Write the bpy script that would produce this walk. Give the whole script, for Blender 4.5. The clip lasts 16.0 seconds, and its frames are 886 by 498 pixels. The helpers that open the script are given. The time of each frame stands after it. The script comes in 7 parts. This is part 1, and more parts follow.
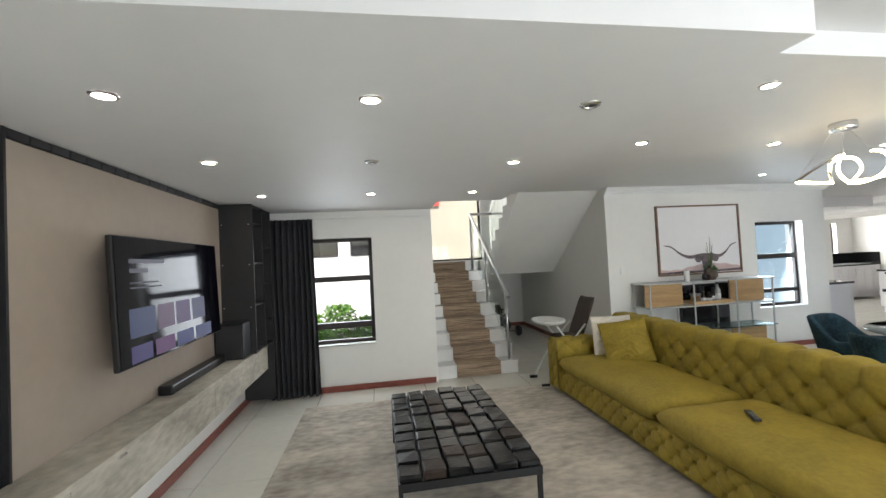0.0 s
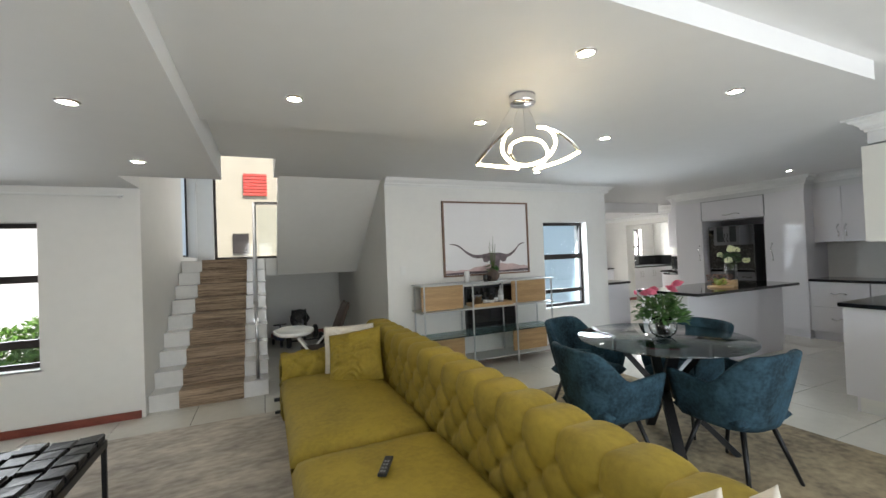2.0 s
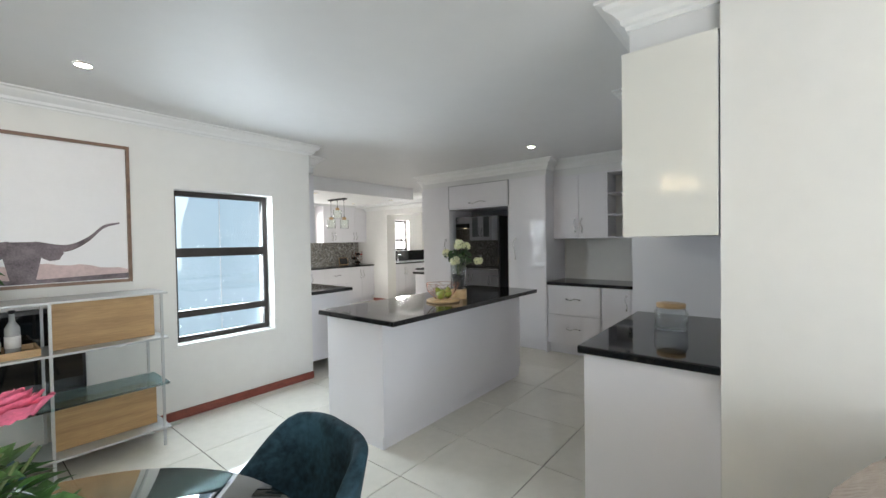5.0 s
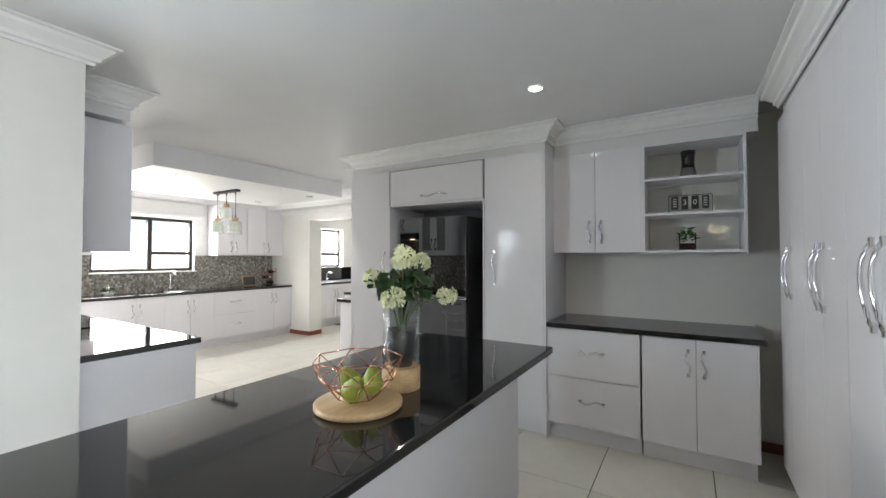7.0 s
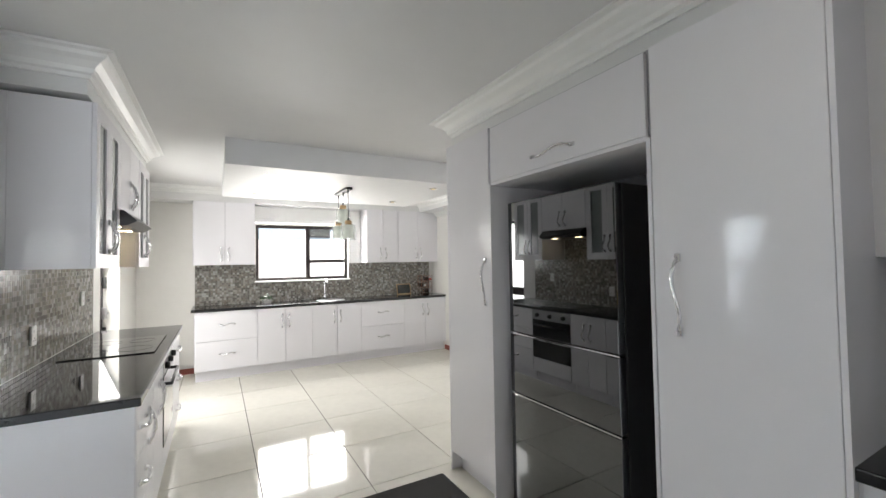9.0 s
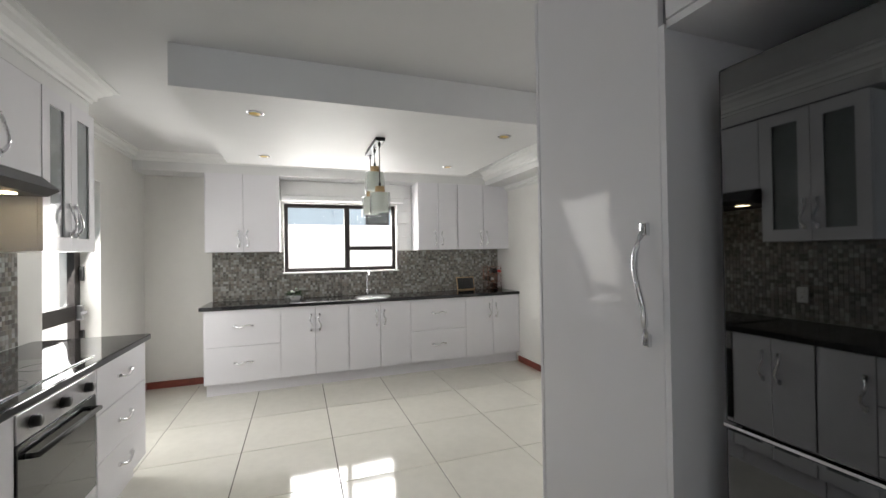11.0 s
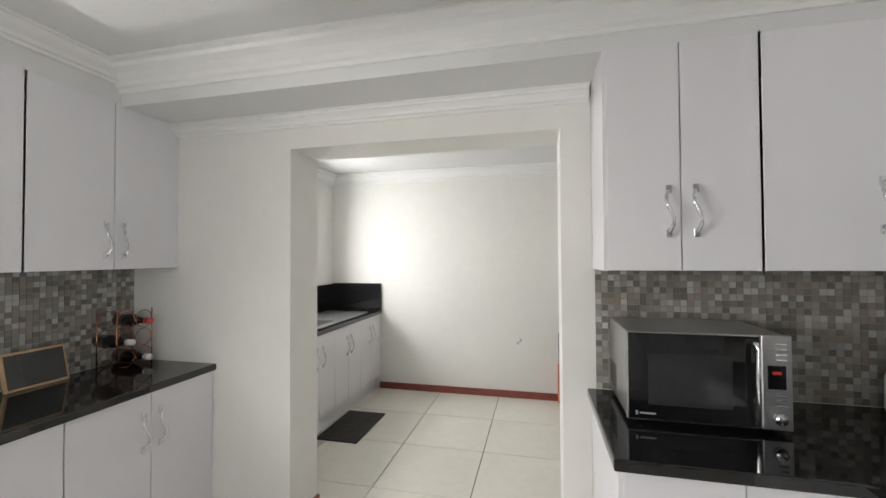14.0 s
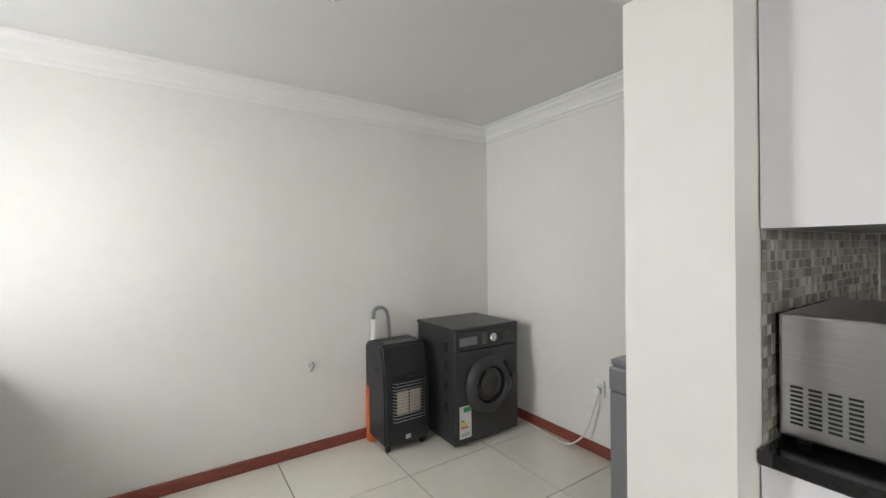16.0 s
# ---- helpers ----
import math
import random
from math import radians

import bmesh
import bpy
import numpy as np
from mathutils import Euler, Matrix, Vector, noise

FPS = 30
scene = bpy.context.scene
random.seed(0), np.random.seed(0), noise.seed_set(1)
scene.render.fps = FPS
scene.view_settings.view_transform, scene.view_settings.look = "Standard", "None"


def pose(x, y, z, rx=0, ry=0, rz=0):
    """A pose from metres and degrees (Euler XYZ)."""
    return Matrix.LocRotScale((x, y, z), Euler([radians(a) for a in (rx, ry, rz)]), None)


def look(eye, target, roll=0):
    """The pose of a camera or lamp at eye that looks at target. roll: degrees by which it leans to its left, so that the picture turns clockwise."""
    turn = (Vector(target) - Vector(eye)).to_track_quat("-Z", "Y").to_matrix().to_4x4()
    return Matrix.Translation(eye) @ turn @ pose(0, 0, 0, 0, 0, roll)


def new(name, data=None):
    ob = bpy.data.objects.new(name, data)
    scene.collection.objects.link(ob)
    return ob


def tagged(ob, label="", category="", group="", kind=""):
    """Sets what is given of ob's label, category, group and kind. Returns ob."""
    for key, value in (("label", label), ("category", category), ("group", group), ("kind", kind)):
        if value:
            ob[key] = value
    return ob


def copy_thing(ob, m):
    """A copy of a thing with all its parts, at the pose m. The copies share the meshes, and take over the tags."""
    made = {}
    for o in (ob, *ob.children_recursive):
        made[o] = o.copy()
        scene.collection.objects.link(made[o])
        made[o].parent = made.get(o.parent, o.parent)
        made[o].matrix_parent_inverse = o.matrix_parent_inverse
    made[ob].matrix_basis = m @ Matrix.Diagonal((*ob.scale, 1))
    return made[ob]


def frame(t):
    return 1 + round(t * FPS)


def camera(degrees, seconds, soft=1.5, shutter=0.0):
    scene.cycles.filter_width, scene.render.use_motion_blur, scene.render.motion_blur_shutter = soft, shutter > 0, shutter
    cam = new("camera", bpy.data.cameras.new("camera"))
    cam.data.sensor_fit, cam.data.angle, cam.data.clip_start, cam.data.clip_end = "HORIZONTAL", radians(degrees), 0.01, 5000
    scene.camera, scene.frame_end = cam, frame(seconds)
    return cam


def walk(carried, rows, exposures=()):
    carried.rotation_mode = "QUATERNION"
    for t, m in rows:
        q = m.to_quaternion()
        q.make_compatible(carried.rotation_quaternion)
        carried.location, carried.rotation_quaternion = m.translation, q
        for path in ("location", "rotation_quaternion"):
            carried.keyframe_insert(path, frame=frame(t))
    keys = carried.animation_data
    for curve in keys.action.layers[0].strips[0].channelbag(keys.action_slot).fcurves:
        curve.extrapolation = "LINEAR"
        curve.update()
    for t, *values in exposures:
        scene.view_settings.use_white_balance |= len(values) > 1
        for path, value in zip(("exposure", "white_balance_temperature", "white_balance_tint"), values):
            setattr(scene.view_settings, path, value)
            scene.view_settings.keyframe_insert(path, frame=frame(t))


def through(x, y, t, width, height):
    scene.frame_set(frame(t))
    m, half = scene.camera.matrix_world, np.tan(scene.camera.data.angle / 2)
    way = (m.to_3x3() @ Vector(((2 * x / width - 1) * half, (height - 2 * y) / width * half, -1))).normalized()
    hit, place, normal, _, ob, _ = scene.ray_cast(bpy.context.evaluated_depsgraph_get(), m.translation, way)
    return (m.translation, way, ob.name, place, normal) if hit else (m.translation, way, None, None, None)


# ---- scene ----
cam = camera(95.5, 16.0)
PATH = [
    (0, (0.399, -0.159, 1.598), (0.71, 1.816, 1.654), -2.9),
    (0.5, (0.842, -0.037, 1.544), (1.083, 1.948, 1.59), -2.9),
    (1, (1.297, 0.08, 1.494), (1.664, 2.045, 1.541), -2.9),
    (1.5, (1.752, 0.166, 1.497), (2.34, 2.077, 1.535), -2.5),
    (2, (2.214, 0.22, 1.504), (3.028, 2.047, 1.533), -2.2),
    (2.5, (2.682, 0.331, 1.491), (3.699, 2.052, 1.507), -2.0),
    (3, (3.153, 0.424, 1.469), (4.32, 2.048, 1.468), -1.7),
    (3.5, (3.585, 0.587, 1.447), (4.861, 2.127, 1.429), -1.4),
    (4, (4.004, 0.814, 1.455), (5.378, 2.267, 1.42), -1.2),
    (4.5, (4.465, 1.059, 1.46), (5.929, 2.42, 1.421), -1.1),
    (5, (4.925, 1.352, 1.467), (6.479, 2.61, 1.429), -0.9),
    (5.2, (5.112, 1.466, 1.482), (6.702, 2.678, 1.449), -0.9),
    (7.3, (6.888, 2.746, 1.433), (8.598, 3.783, 1.479), 0.0),
    (7.5, (7.063, 2.808, 1.451), (8.728, 3.914, 1.5), -0.3),
    (8, (7.51, 2.938, 1.52), (9.017, 4.253, 1.572), -0.5),
    (8.5, (7.943, 3.073, 1.508), (9.208, 4.622, 1.57), -0.6),
    (9, (8.351, 3.181, 1.486), (9.332, 4.923, 1.545), -0.9),
    (9.2, (8.508, 3.234, 1.479), (9.373, 5.036, 1.537), -1.0),
    (9.4, (8.665, 3.222, 1.475), (9.509, 5.049, 1.529), -0.9),
    (9.6, (8.825, 3.222, 1.47), (9.653, 5.082, 1.519), -0.9),
    (9.8, (8.98, 3.30, 1.463), (9.777, 5.188, 1.508), -0.9),
    (10.2, (9.12, 3.68, 1.45), (9.879, 5.526, 1.487), -0.9),
    (10.6, (9.12, 4.07, 1.44), (9.837, 5.933, 1.468), -0.9),
    (11.0, (9.02, 4.49, 1.435), (9.695, 6.371, 1.454), -0.9),
    (11.3, (8.922, 4.835, 1.425), (9.565, 6.729, 1.438), -0.8),
    (11.5, (8.887, 5.011, 1.484), (9.63, 6.868, 1.469), -0.4),
    (12, (8.925, 5.504, 1.479), (9.947, 7.224, 1.483), -0.4),
    (12.5, (9.004, 5.977, 1.516), (10.331, 7.474, 1.52), -0.2),
    (13, (9.196, 6.425, 1.526), (10.797, 7.624, 1.546), -0.0),
    (13.5, (9.432, 6.869, 1.536), (11.248, 7.707, 1.569), -0.3),
    (14, (9.743, 7.276, 1.531), (11.689, 7.736, 1.571), -0.3),
    (14.5, (10.138, 7.621, 1.512), (12.136, 7.703, 1.558), -0.4),
    (15, (10.519, 7.924, 1.472), (12.499, 7.644, 1.516), -0.3),
    (15.5, (10.912, 8.136, 1.45), (12.795, 7.464, 1.477), -0.4),
    (16, (11.322, 8.273, 1.433), (12.986, 7.163, 1.43), -0.6),
]
EXPOSURES = [(0.0, 0.98), (1.5, 0.95), (2.5, 0.72), (3.5, 0.80), (5.0, 1.15), (7.5, 1.4), (9.2, 1.28), (11.5, 0.55), (13.0, 0.62), (14.0, 0.72), (14.5, 0.72), (16.0, 0.54)]
walk(cam, [(t, look(eye, target, roll)) for t, eye, target, roll in PATH], EXPOSURES)

# ---------- light ----------
world = bpy.data.worlds.new("world")
scene.world = world
world.use_nodes = True
wn = world.node_tree
sky = wn.nodes.new("ShaderNodeTexSky")
sky.sky_type = "NISHITA"
sky.sun_disc = False
sky.sun_elevation, sky.sun_rotation = radians(50), radians(160)
wn.nodes["Background"].inputs["Strength"].default_value = 0.15
wn.links.new(sky.outputs["Color"], wn.nodes["Background"].inputs["Color"])

sun = new("sun", bpy.data.lights.new("sun", "SUN"))
sun.data.energy, sun.data.angle, sun.data.color = 4.5, radians(0.5), (1.0, 0.95, 0.88)
sun.matrix_world = look((0, 0, 20), (-4.0, 11.0, 6.0))


def window_light(name, eye, target, w, h, watts, color=(0.88, 0.94, 1.0)):
    ob = new(name, bpy.data.lights.new(name, "AREA"))
    ob.data.shape, ob.data.size, ob.data.size_y = "RECTANGLE", w, h
    ob.data.energy, ob.data.color = watts, color
    ob.matrix_world = look(eye, target)
    return ob


window_light("light_living_window", (-0.17, 5.42, 1.27), (-0.17, 1.5, -0.6), 0.9, 1.3, 14)
window_light("light_dining_window", (6.57, 5.50, 1.28), (7.4, 1.5, -0.3), 0.8, 1.3, 27, (0.80, 0.91, 1.0))
window_light("light_kitchen_window", (9.55, 9.98, 1.65), (9.55, 5.0, -1.2), 1.35, 0.8, 42, (1.0, 0.98, 0.94))
window_light("light_scullery_window", (13.28, 9.98, 1.66), (13.28, 6.0, 0.0), 0.72, 0.85, 38, (0.985, 0.985, 0.97))
window_light("light_kitchen_door", (7.20, 8.27, 1.15), (12, 8.0, -0.8), 0.75, 1.9, 20, (1.0, 0.98, 0.94))
window_light("light_stair_window", (2.0, 9.3, 2.9), (2.0, 5, 0.5), 1.3, 2.4, 17, (1.0, 0.96, 0.88))
window_light("light_patio_doors", (3.9, -3.0, 1.25), (4.6, 3, 0.7), 5.0, 2.2, 92, (0.87, 0.94, 1.0))



# ---------- materials ----------
def material(name, color, rough=0.5, metal=0.0, vary=0.06, scale=6.0, bump=0.0, bump_scale=60.0, coat=0.0,
             stretch=(1, 1, 1), color2=None, random_object=0.0, spec=0.5):
    m = bpy.data.materials.new(name)
    m.use_nodes = True
    nt = m.node_tree
    p = nt.nodes["Principled BSDF"]
    p.inputs["Roughness"].default_value, p.inputs["Metallic"].default_value = rough, metal
    p.inputs["Coat Weight"].default_value, p.inputs["Coat Roughness"].default_value = coat, 0.06
    p.inputs["Specular IOR Level"].default_value = spec
    tc, mp = nt.nodes.new("ShaderNodeTexCoord"), nt.nodes.new("ShaderNodeMapping")
    mp.inputs["Scale"].default_value = stretch
    nt.links.new(tc.outputs["Object"], mp.inputs["Vector"])
    n1, n2 = nt.nodes.new("ShaderNodeTexNoise"), nt.nodes.new("ShaderNodeTexNoise")
    n1.inputs["Scale"].default_value, n1.inputs["Detail"].default_value = scale, 6.0
    n2.inputs["Scale"].default_value, n2.inputs["Detail"].default_value = scale * 7, 3.0
    for n in (n1, n2):
        nt.links.new(mp.outputs["Vector"], n.inputs["Vector"])
    mix = nt.nodes.new("ShaderNodeMix")
    mix.data_type = "FLOAT"
    mix.inputs["Factor"].default_value = 0.4
    nt.links.new(n1.outputs["Fac"], mix.inputs["A"])
    nt.links.new(n2.outputs["Fac"], mix.inputs["B"])
    ramp = nt.nodes.new("ShaderNodeValToRGB")
    lo = [c * (1 - vary * 2) for c in color] if color2 is None else color2
    hi = [min(1, c * (1 + vary)) for c in color]
    ramp.color_ramp.elements[0].position, ramp.color_ramp.elements[1].position = 0.34, 0.64
    ramp.color_ramp.elements[0].color, ramp.color_ramp.elements[1].color = (*lo, 1), (*hi, 1)
    nt.links.new(mix.outputs["Result"], ramp.inputs["Fac"])
    out = ramp.outputs["Color"]
    if random_object:
        oi, hs, mr = nt.nodes.new("ShaderNodeObjectInfo"), nt.nodes.new("ShaderNodeHueSaturation"), nt.nodes.new("ShaderNodeMapRange")
        mr.inputs["To Min"].default_value, mr.inputs["To Max"].default_value = 1 - random_object, 1 + random_object
        nt.links.new(oi.outputs["Random"], mr.inputs["Value"])
        nt.links.new(mr.outputs["Result"], hs.inputs["Value"])
        nt.links.new(out, hs.inputs["Color"])
        out = hs.outputs["Color"]
    nt.links.new(out, p.inputs["Base Color"])
    if bump:
        n3, b = nt.nodes.new("ShaderNodeTexNoise"), nt.nodes.new("ShaderNodeBump")
        n3.inputs["Scale"].default_value, n3.inputs["Detail"].default_value = bump_scale, 4.0
        nt.links.new(mp.outputs["Vector"], n3.inputs["Vector"])
        b.inputs["Strength"].default_value, b.inputs["Distance"].default_value = bump, 0.01
        nt.links.new(n3.outputs["Fac"], b.inputs["Height"])
        nt.links.new(b.outputs["Normal"], p.inputs["Normal"])
    return m


def glow(name, color, strength):
    m = bpy.data.materials.new(name)
    m.use_nodes = True
    p = m.node_tree.nodes["Principled BSDF"]
    p.inputs["Base Color"].default_value = (*color, 1)
    p.inputs["Emission Color"].default_value = (*color, 1)
    p.inputs["Emission Strength"].default_value = strength
    return m


def glass(name, color=(1, 1, 1), rough=0.0, ior=1.45):
    m = bpy.data.materials.new(name)
    m.use_nodes = True
    p = m.node_tree.nodes["Principled BSDF"]
    p.inputs["Base Color"].default_value = (*color, 1)
    p.inputs["Transmission Weight"].default_value = 1.0
    p.inputs["Roughness"].default_value, p.inputs["IOR"].default_value = rough, ior
    return m


def thin_glass(name, tint=(1, 1, 1), gloss=0.12):
    m = bpy.data.materials.new(name)
    m.use_nodes = True
    nt = m.node_tree
    nt.nodes.remove(nt.nodes["Principled BSDF"])
    t, g, mx = nt.nodes.new("ShaderNodeBsdfTransparent"), nt.nodes.new("ShaderNodeBsdfGlossy"), nt.nodes.new("ShaderNodeMixShader")
    fr, mul = nt.nodes.new("ShaderNodeLayerWeight"), nt.nodes.new("ShaderNodeMath")
    pw = nt.nodes.new("ShaderNodeMath")
    pw.operation = "POWER"
    pw.inputs[1].default_value = 4.5
    t.inputs["Color"].default_value = (*tint, 1)
    g.inputs["Roughness"].default_value = 0.01
    fr.inputs["Blend"].default_value = 0.5
    mul.operation = "MULTIPLY_ADD"
    mul.inputs[1].default_value, mul.inputs[2].default_value = 0.85, 0.03 + gloss * 0.09
    nt.links.new(fr.outputs["Facing"], pw.inputs[0])
    nt.links.new(pw.outputs["Value"], mul.inputs[0])
    nt.links.new(mul.outputs["Value"], mx.inputs["Fac"])
    nt.links.new(t.outputs["BSDF"], mx.inputs[1])
    nt.links.new(g.outputs["BSDF"], mx.inputs[2])
    nt.links.new(mx.outputs["Shader"], nt.nodes["Material Output"].inputs["Surface"])
    return m


def island_material(name, colors, rough=0.3):
    """Each loose piece takes one of the colours."""
    m = bpy.data.materials.new(name)
    m.use_nodes = True
    nt = m.node_tree
    p = nt.nodes["Principled BSDF"]
    p.inputs["Roughness"].default_value = rough
    geo, ramp = nt.nodes.new("ShaderNodeNewGeometry"), nt.nodes.new("ShaderNodeValToRGB")
    ramp.color_ramp.interpolation = "CONSTANT"
    el = ramp.color_ramp.elements
    el[0].color = (*colors[0], 1)
    el[1].position, el[1].color = 1 / len(colors), (*colors[1], 1)
    for k, c in enumerate(colors[2:], 2):
        e = el.new(k / len(colors))
        e.color = (*c, 1)
    nt.links.new(geo.outputs["Random Per Island"], ramp.inputs["Fac"])
    nt.links.new(ramp.outputs["Color"], p.inputs["Base Color"])
    return m


def plank_material(name, c1, c2, rough=0.45, axis=0, scale=2.0):
    """Wood with its grain along one axis."""
    s = [14.0, 14.0, 14.0]
    s[axis] = 0.9
    return material(name, c1, rough, vary=0.1, scale=scale, stretch=s, color2=c2, bump=0.05, bump_scale=8)


M = {}
M["wall"] = material("wall_paint", (0.78, 0.77, 0.74), 0.62, vary=0.015, scale=1.5, bump=0.03, bump_scale=120)
M["ceiling"] = material("ceiling_paint", (0.72, 0.72, 0.72), 0.6, vary=0.012, scale=1.0, bump=0.02, bump_scale=90)
M["cornice"] = material("cornice_paint", (0.82, 0.82, 0.81), 0.5, vary=0.01, scale=2)
M["grout"] = material("grout", (0.07, 0.065, 0.055), 0.85, vary=0.2, scale=9)
M["tile"] = material("porcelain_tile", (0.72, 0.70, 0.63), 0.07, vary=0.03, scale=2.2, random_object=0.03, spec=0.6)
M["skirting"] = material("skirting_wood", (0.24, 0.060, 0.042), 0.35, vary=0.15, scale=5, stretch=(2, 2, 8), bump=0.03)
M["gloss"] = material("gloss_white_board", (0.75, 0.74, 0.77), 0.4, vary=0.008, scale=1, coat=0.35, spec=0.1)
M["gloss_cream"] = material("gloss_cream_board", (0.76, 0.75, 0.70), 0.4, vary=0.01, scale=1, coat=0.8, spec=0.1)
# Grey for unit bodies, so the gaps between the fronts read as shadow.
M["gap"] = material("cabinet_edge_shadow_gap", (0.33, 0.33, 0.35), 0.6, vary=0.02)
M["granite"] = material("black_granite", (0.012, 0.012, 0.013), 0.05, vary=0.5, scale=60, color2=(0.004, 0.004, 0.004), spec=0.6)
M["chrome"] = material("chrome", (0.78, 0.78, 0.80), 0.12, 1.0, vary=0.03, scale=12)
M["steel"] = material("brushed_steel", (0.55, 0.55, 0.56), 0.28, 1.0, vary=0.06, scale=5, stretch=(1, 1, 40))
M["frame"] = material("bronze_aluminium", (0.035, 0.028, 0.026), 0.45, 0.3, vary=0.1)
M["pane"] = thin_glass("window_pane")
M["black"] = material("black_plastic", (0.012, 0.012, 0.013), 0.35, vary=0.2)
M["black_gloss"] = material("black_gloss", (0.008, 0.008, 0.009), 0.04, vary=0.2, coat=0.4)
M["char"] = material("dark_charcoal_board", (0.020, 0.0195, 0.021), 0.5, vary=0.1, scale=3, bump=0.02)
M["taupe"] = material("taupe_board", (0.36, 0.30, 0.25), 0.55, vary=0.03, scale=2)
M["concrete"] = material("weathered_concrete_oak", (0.50, 0.47, 0.41), 0.6, vary=0.12, scale=1.6, stretch=(1.5, 1, 3), color2=(0.28, 0.255, 0.215), bump=0.06, bump_scale=30)
M["mirror_black"] = material("black_mirror_glass", (0.16, 0.165, 0.17), 0.02, metal=1.0, vary=0.02)
M["curtain"] = material("charcoal_curtain", (0.028, 0.028, 0.033), 0.9, vary=0.12, scale=4, bump=0.1, bump_scale=200)
M["mustard"] = material("mustard_velvet", (0.30, 0.215, 0.022), 0.75, vary=0.12, scale=5, bump=0.05, bump_scale=150)
M["white_cloth"] = material("cream_cushion_cloth", (0.72, 0.66, 0.57), 0.9, vary=0.06, scale=9, bump=0.12, bump_scale=180)
M["teal"] = material("dark_teal_velvet", (0.024, 0.058, 0.082), 0.8, vary=0.3, scale=7, color2=(0.005, 0.014, 0.021), bump=0.05, bump_scale=90, spec=0.25)
M["rug"] = material("distressed_beige_rug", (0.52, 0.47, 0.40), 0.95, vary=0.15, scale=1.7, stretch=(0.8, 1.6, 1), color2=(0.25, 0.22, 0.19), bump=0.25, bump_scale=140)
M["rug2"] = material("mottled_gold_rug", (0.37, 0.30, 0.19), 0.95, vary=0.15, scale=2.8, color2=(0.125, 0.10, 0.072), bump=0.25, bump_scale=140)
M["slab"] = material("charred_wood_block", (0.007, 0.0065, 0.0065), 0.38, vary=0.4, scale=9, bump=0.35, bump_scale=22, color2=(0.003, 0.0028, 0.0026), spec=0.18)
M["slab_brown"] = material("charred_wood_block_brown", (0.022, 0.012, 0.008), 0.55, vary=0.5, scale=9, bump=0.4, bump_scale=22, color2=(0.01, 0.006, 0.004), spec=0.25)
M["black_metal"] = material("black_powder_coat", (0.014, 0.014, 0.015), 0.42, 0.4, vary=0.15)
M["stair_tile"] = material("white_stair_tile", (0.74, 0.73, 0.71), 0.12, vary=0.03, scale=3)
M["runner"] = material("striped_stair_runner", (0.42, 0.31, 0.215), 0.95, vary=0.2, scale=3.2, stretch=(0.7, 16, 16), color2=(0.085, 0.055, 0.035), bump=0.15, bump_scale=60)
M["oak"] = plank_material("oak_panel", (0.50, 0.325, 0.155), (0.34, 0.205, 0.09), 0.5, 0, 1.5)
M["oak_round"] = plank_material("pale_wood", (0.58, 0.40, 0.22), (0.44, 0.28, 0.13), 0.45, 0, 2.0)
M["shelf_metal"] = material("grey_lacquered_metal", (0.52, 0.53, 0.53), 0.4, 0.3, vary=0.03)
M["frosted_teal"] = glass("frosted_teal_glass", (0.42, 0.66, 0.68), 0.25)
M["clear"] = glass("clear_glass")
M["table_glass"] = thin_glass("smoked_table_glass", (0.40, 0.48, 0.48), 0.9)
M["rail_glass"] = thin_glass("balustrade_glass", (0.90, 0.95, 0.94), 0.3)
M["frost"] = glass("frosted_shade_glass", (0.93, 0.95, 0.92), 0.35)
M["corduroy"] = material("taupe_corduroy", (0.42, 0.35, 0.295), 0.92, vary=0.06, scale=4, color2=(0.34, 0.28, 0.235), bump=0.08, bump_scale=160)


def ribbed(name, color, pitch, strength):
    """Corduroy: fine ribs across the cloth."""
    m = material(name, color, 0.92, vary=0.08, scale=5)
    nt = m.node_tree
    tc, mp, wv, b = (nt.nodes.new("ShaderNode" + k) for k in ("TexCoord", "Mapping", "TexWave", "Bump"))
    mp.inputs["Rotation"].default_value = (0.3, 0.2, 0.6)
    wv.inputs["Scale"].default_value, wv.inputs["Distortion"].default_value = 0.314 / pitch, 2.5
    wv.inputs["Detail"].default_value, wv.inputs["Detail Scale"].default_value = 1.0, 0.6
    b.inputs["Strength"].default_value, b.inputs["Distance"].default_value = strength, 0.006
    nt.links.new(tc.outputs["Object"], mp.inputs["Vector"])
    nt.links.new(mp.outputs["Vector"], wv.inputs["Vector"])
    nt.links.new(wv.outputs["Fac"], b.inputs["Height"])
    nt.links.new(b.outputs["Normal"], nt.nodes["Principled BSDF"].inputs["Normal"])
    return m


M["corduroy_top"] = ribbed("taupe_corduroy_ribs", (0.43, 0.365, 0.31), 0.012, 0.35)
M["white"] = material("white_plastic", (0.78, 0.78, 0.76), 0.35, vary=0.01)
M["leaf"] = material("leaf_green", (0.055, 0.14, 0.03), 0.5, vary=0.3, scale=14, random_object=0.2)
M["leaf_dark"] = material("dark_leaf", (0.028, 0.065, 0.018), 0.5, vary=0.3, scale=14)
M["stem"] = material("stem", (0.09, 0.13, 0.04), 0.6, vary=0.2)
M["pink"] = material("pink_petal", (0.72, 0.16, 0.26), 0.6, vary=0.15, scale=25)
M["petal"] = material("cream_petal", (0.80, 0.79, 0.56), 0.6, vary=0.08, scale=25, color2=(0.70, 0.72, 0.42))
M["pear"] = material("green_pear_skin", (0.30, 0.34, 0.05), 0.4, vary=0.15, scale=18, color2=(0.19, 0.25, 0.03))
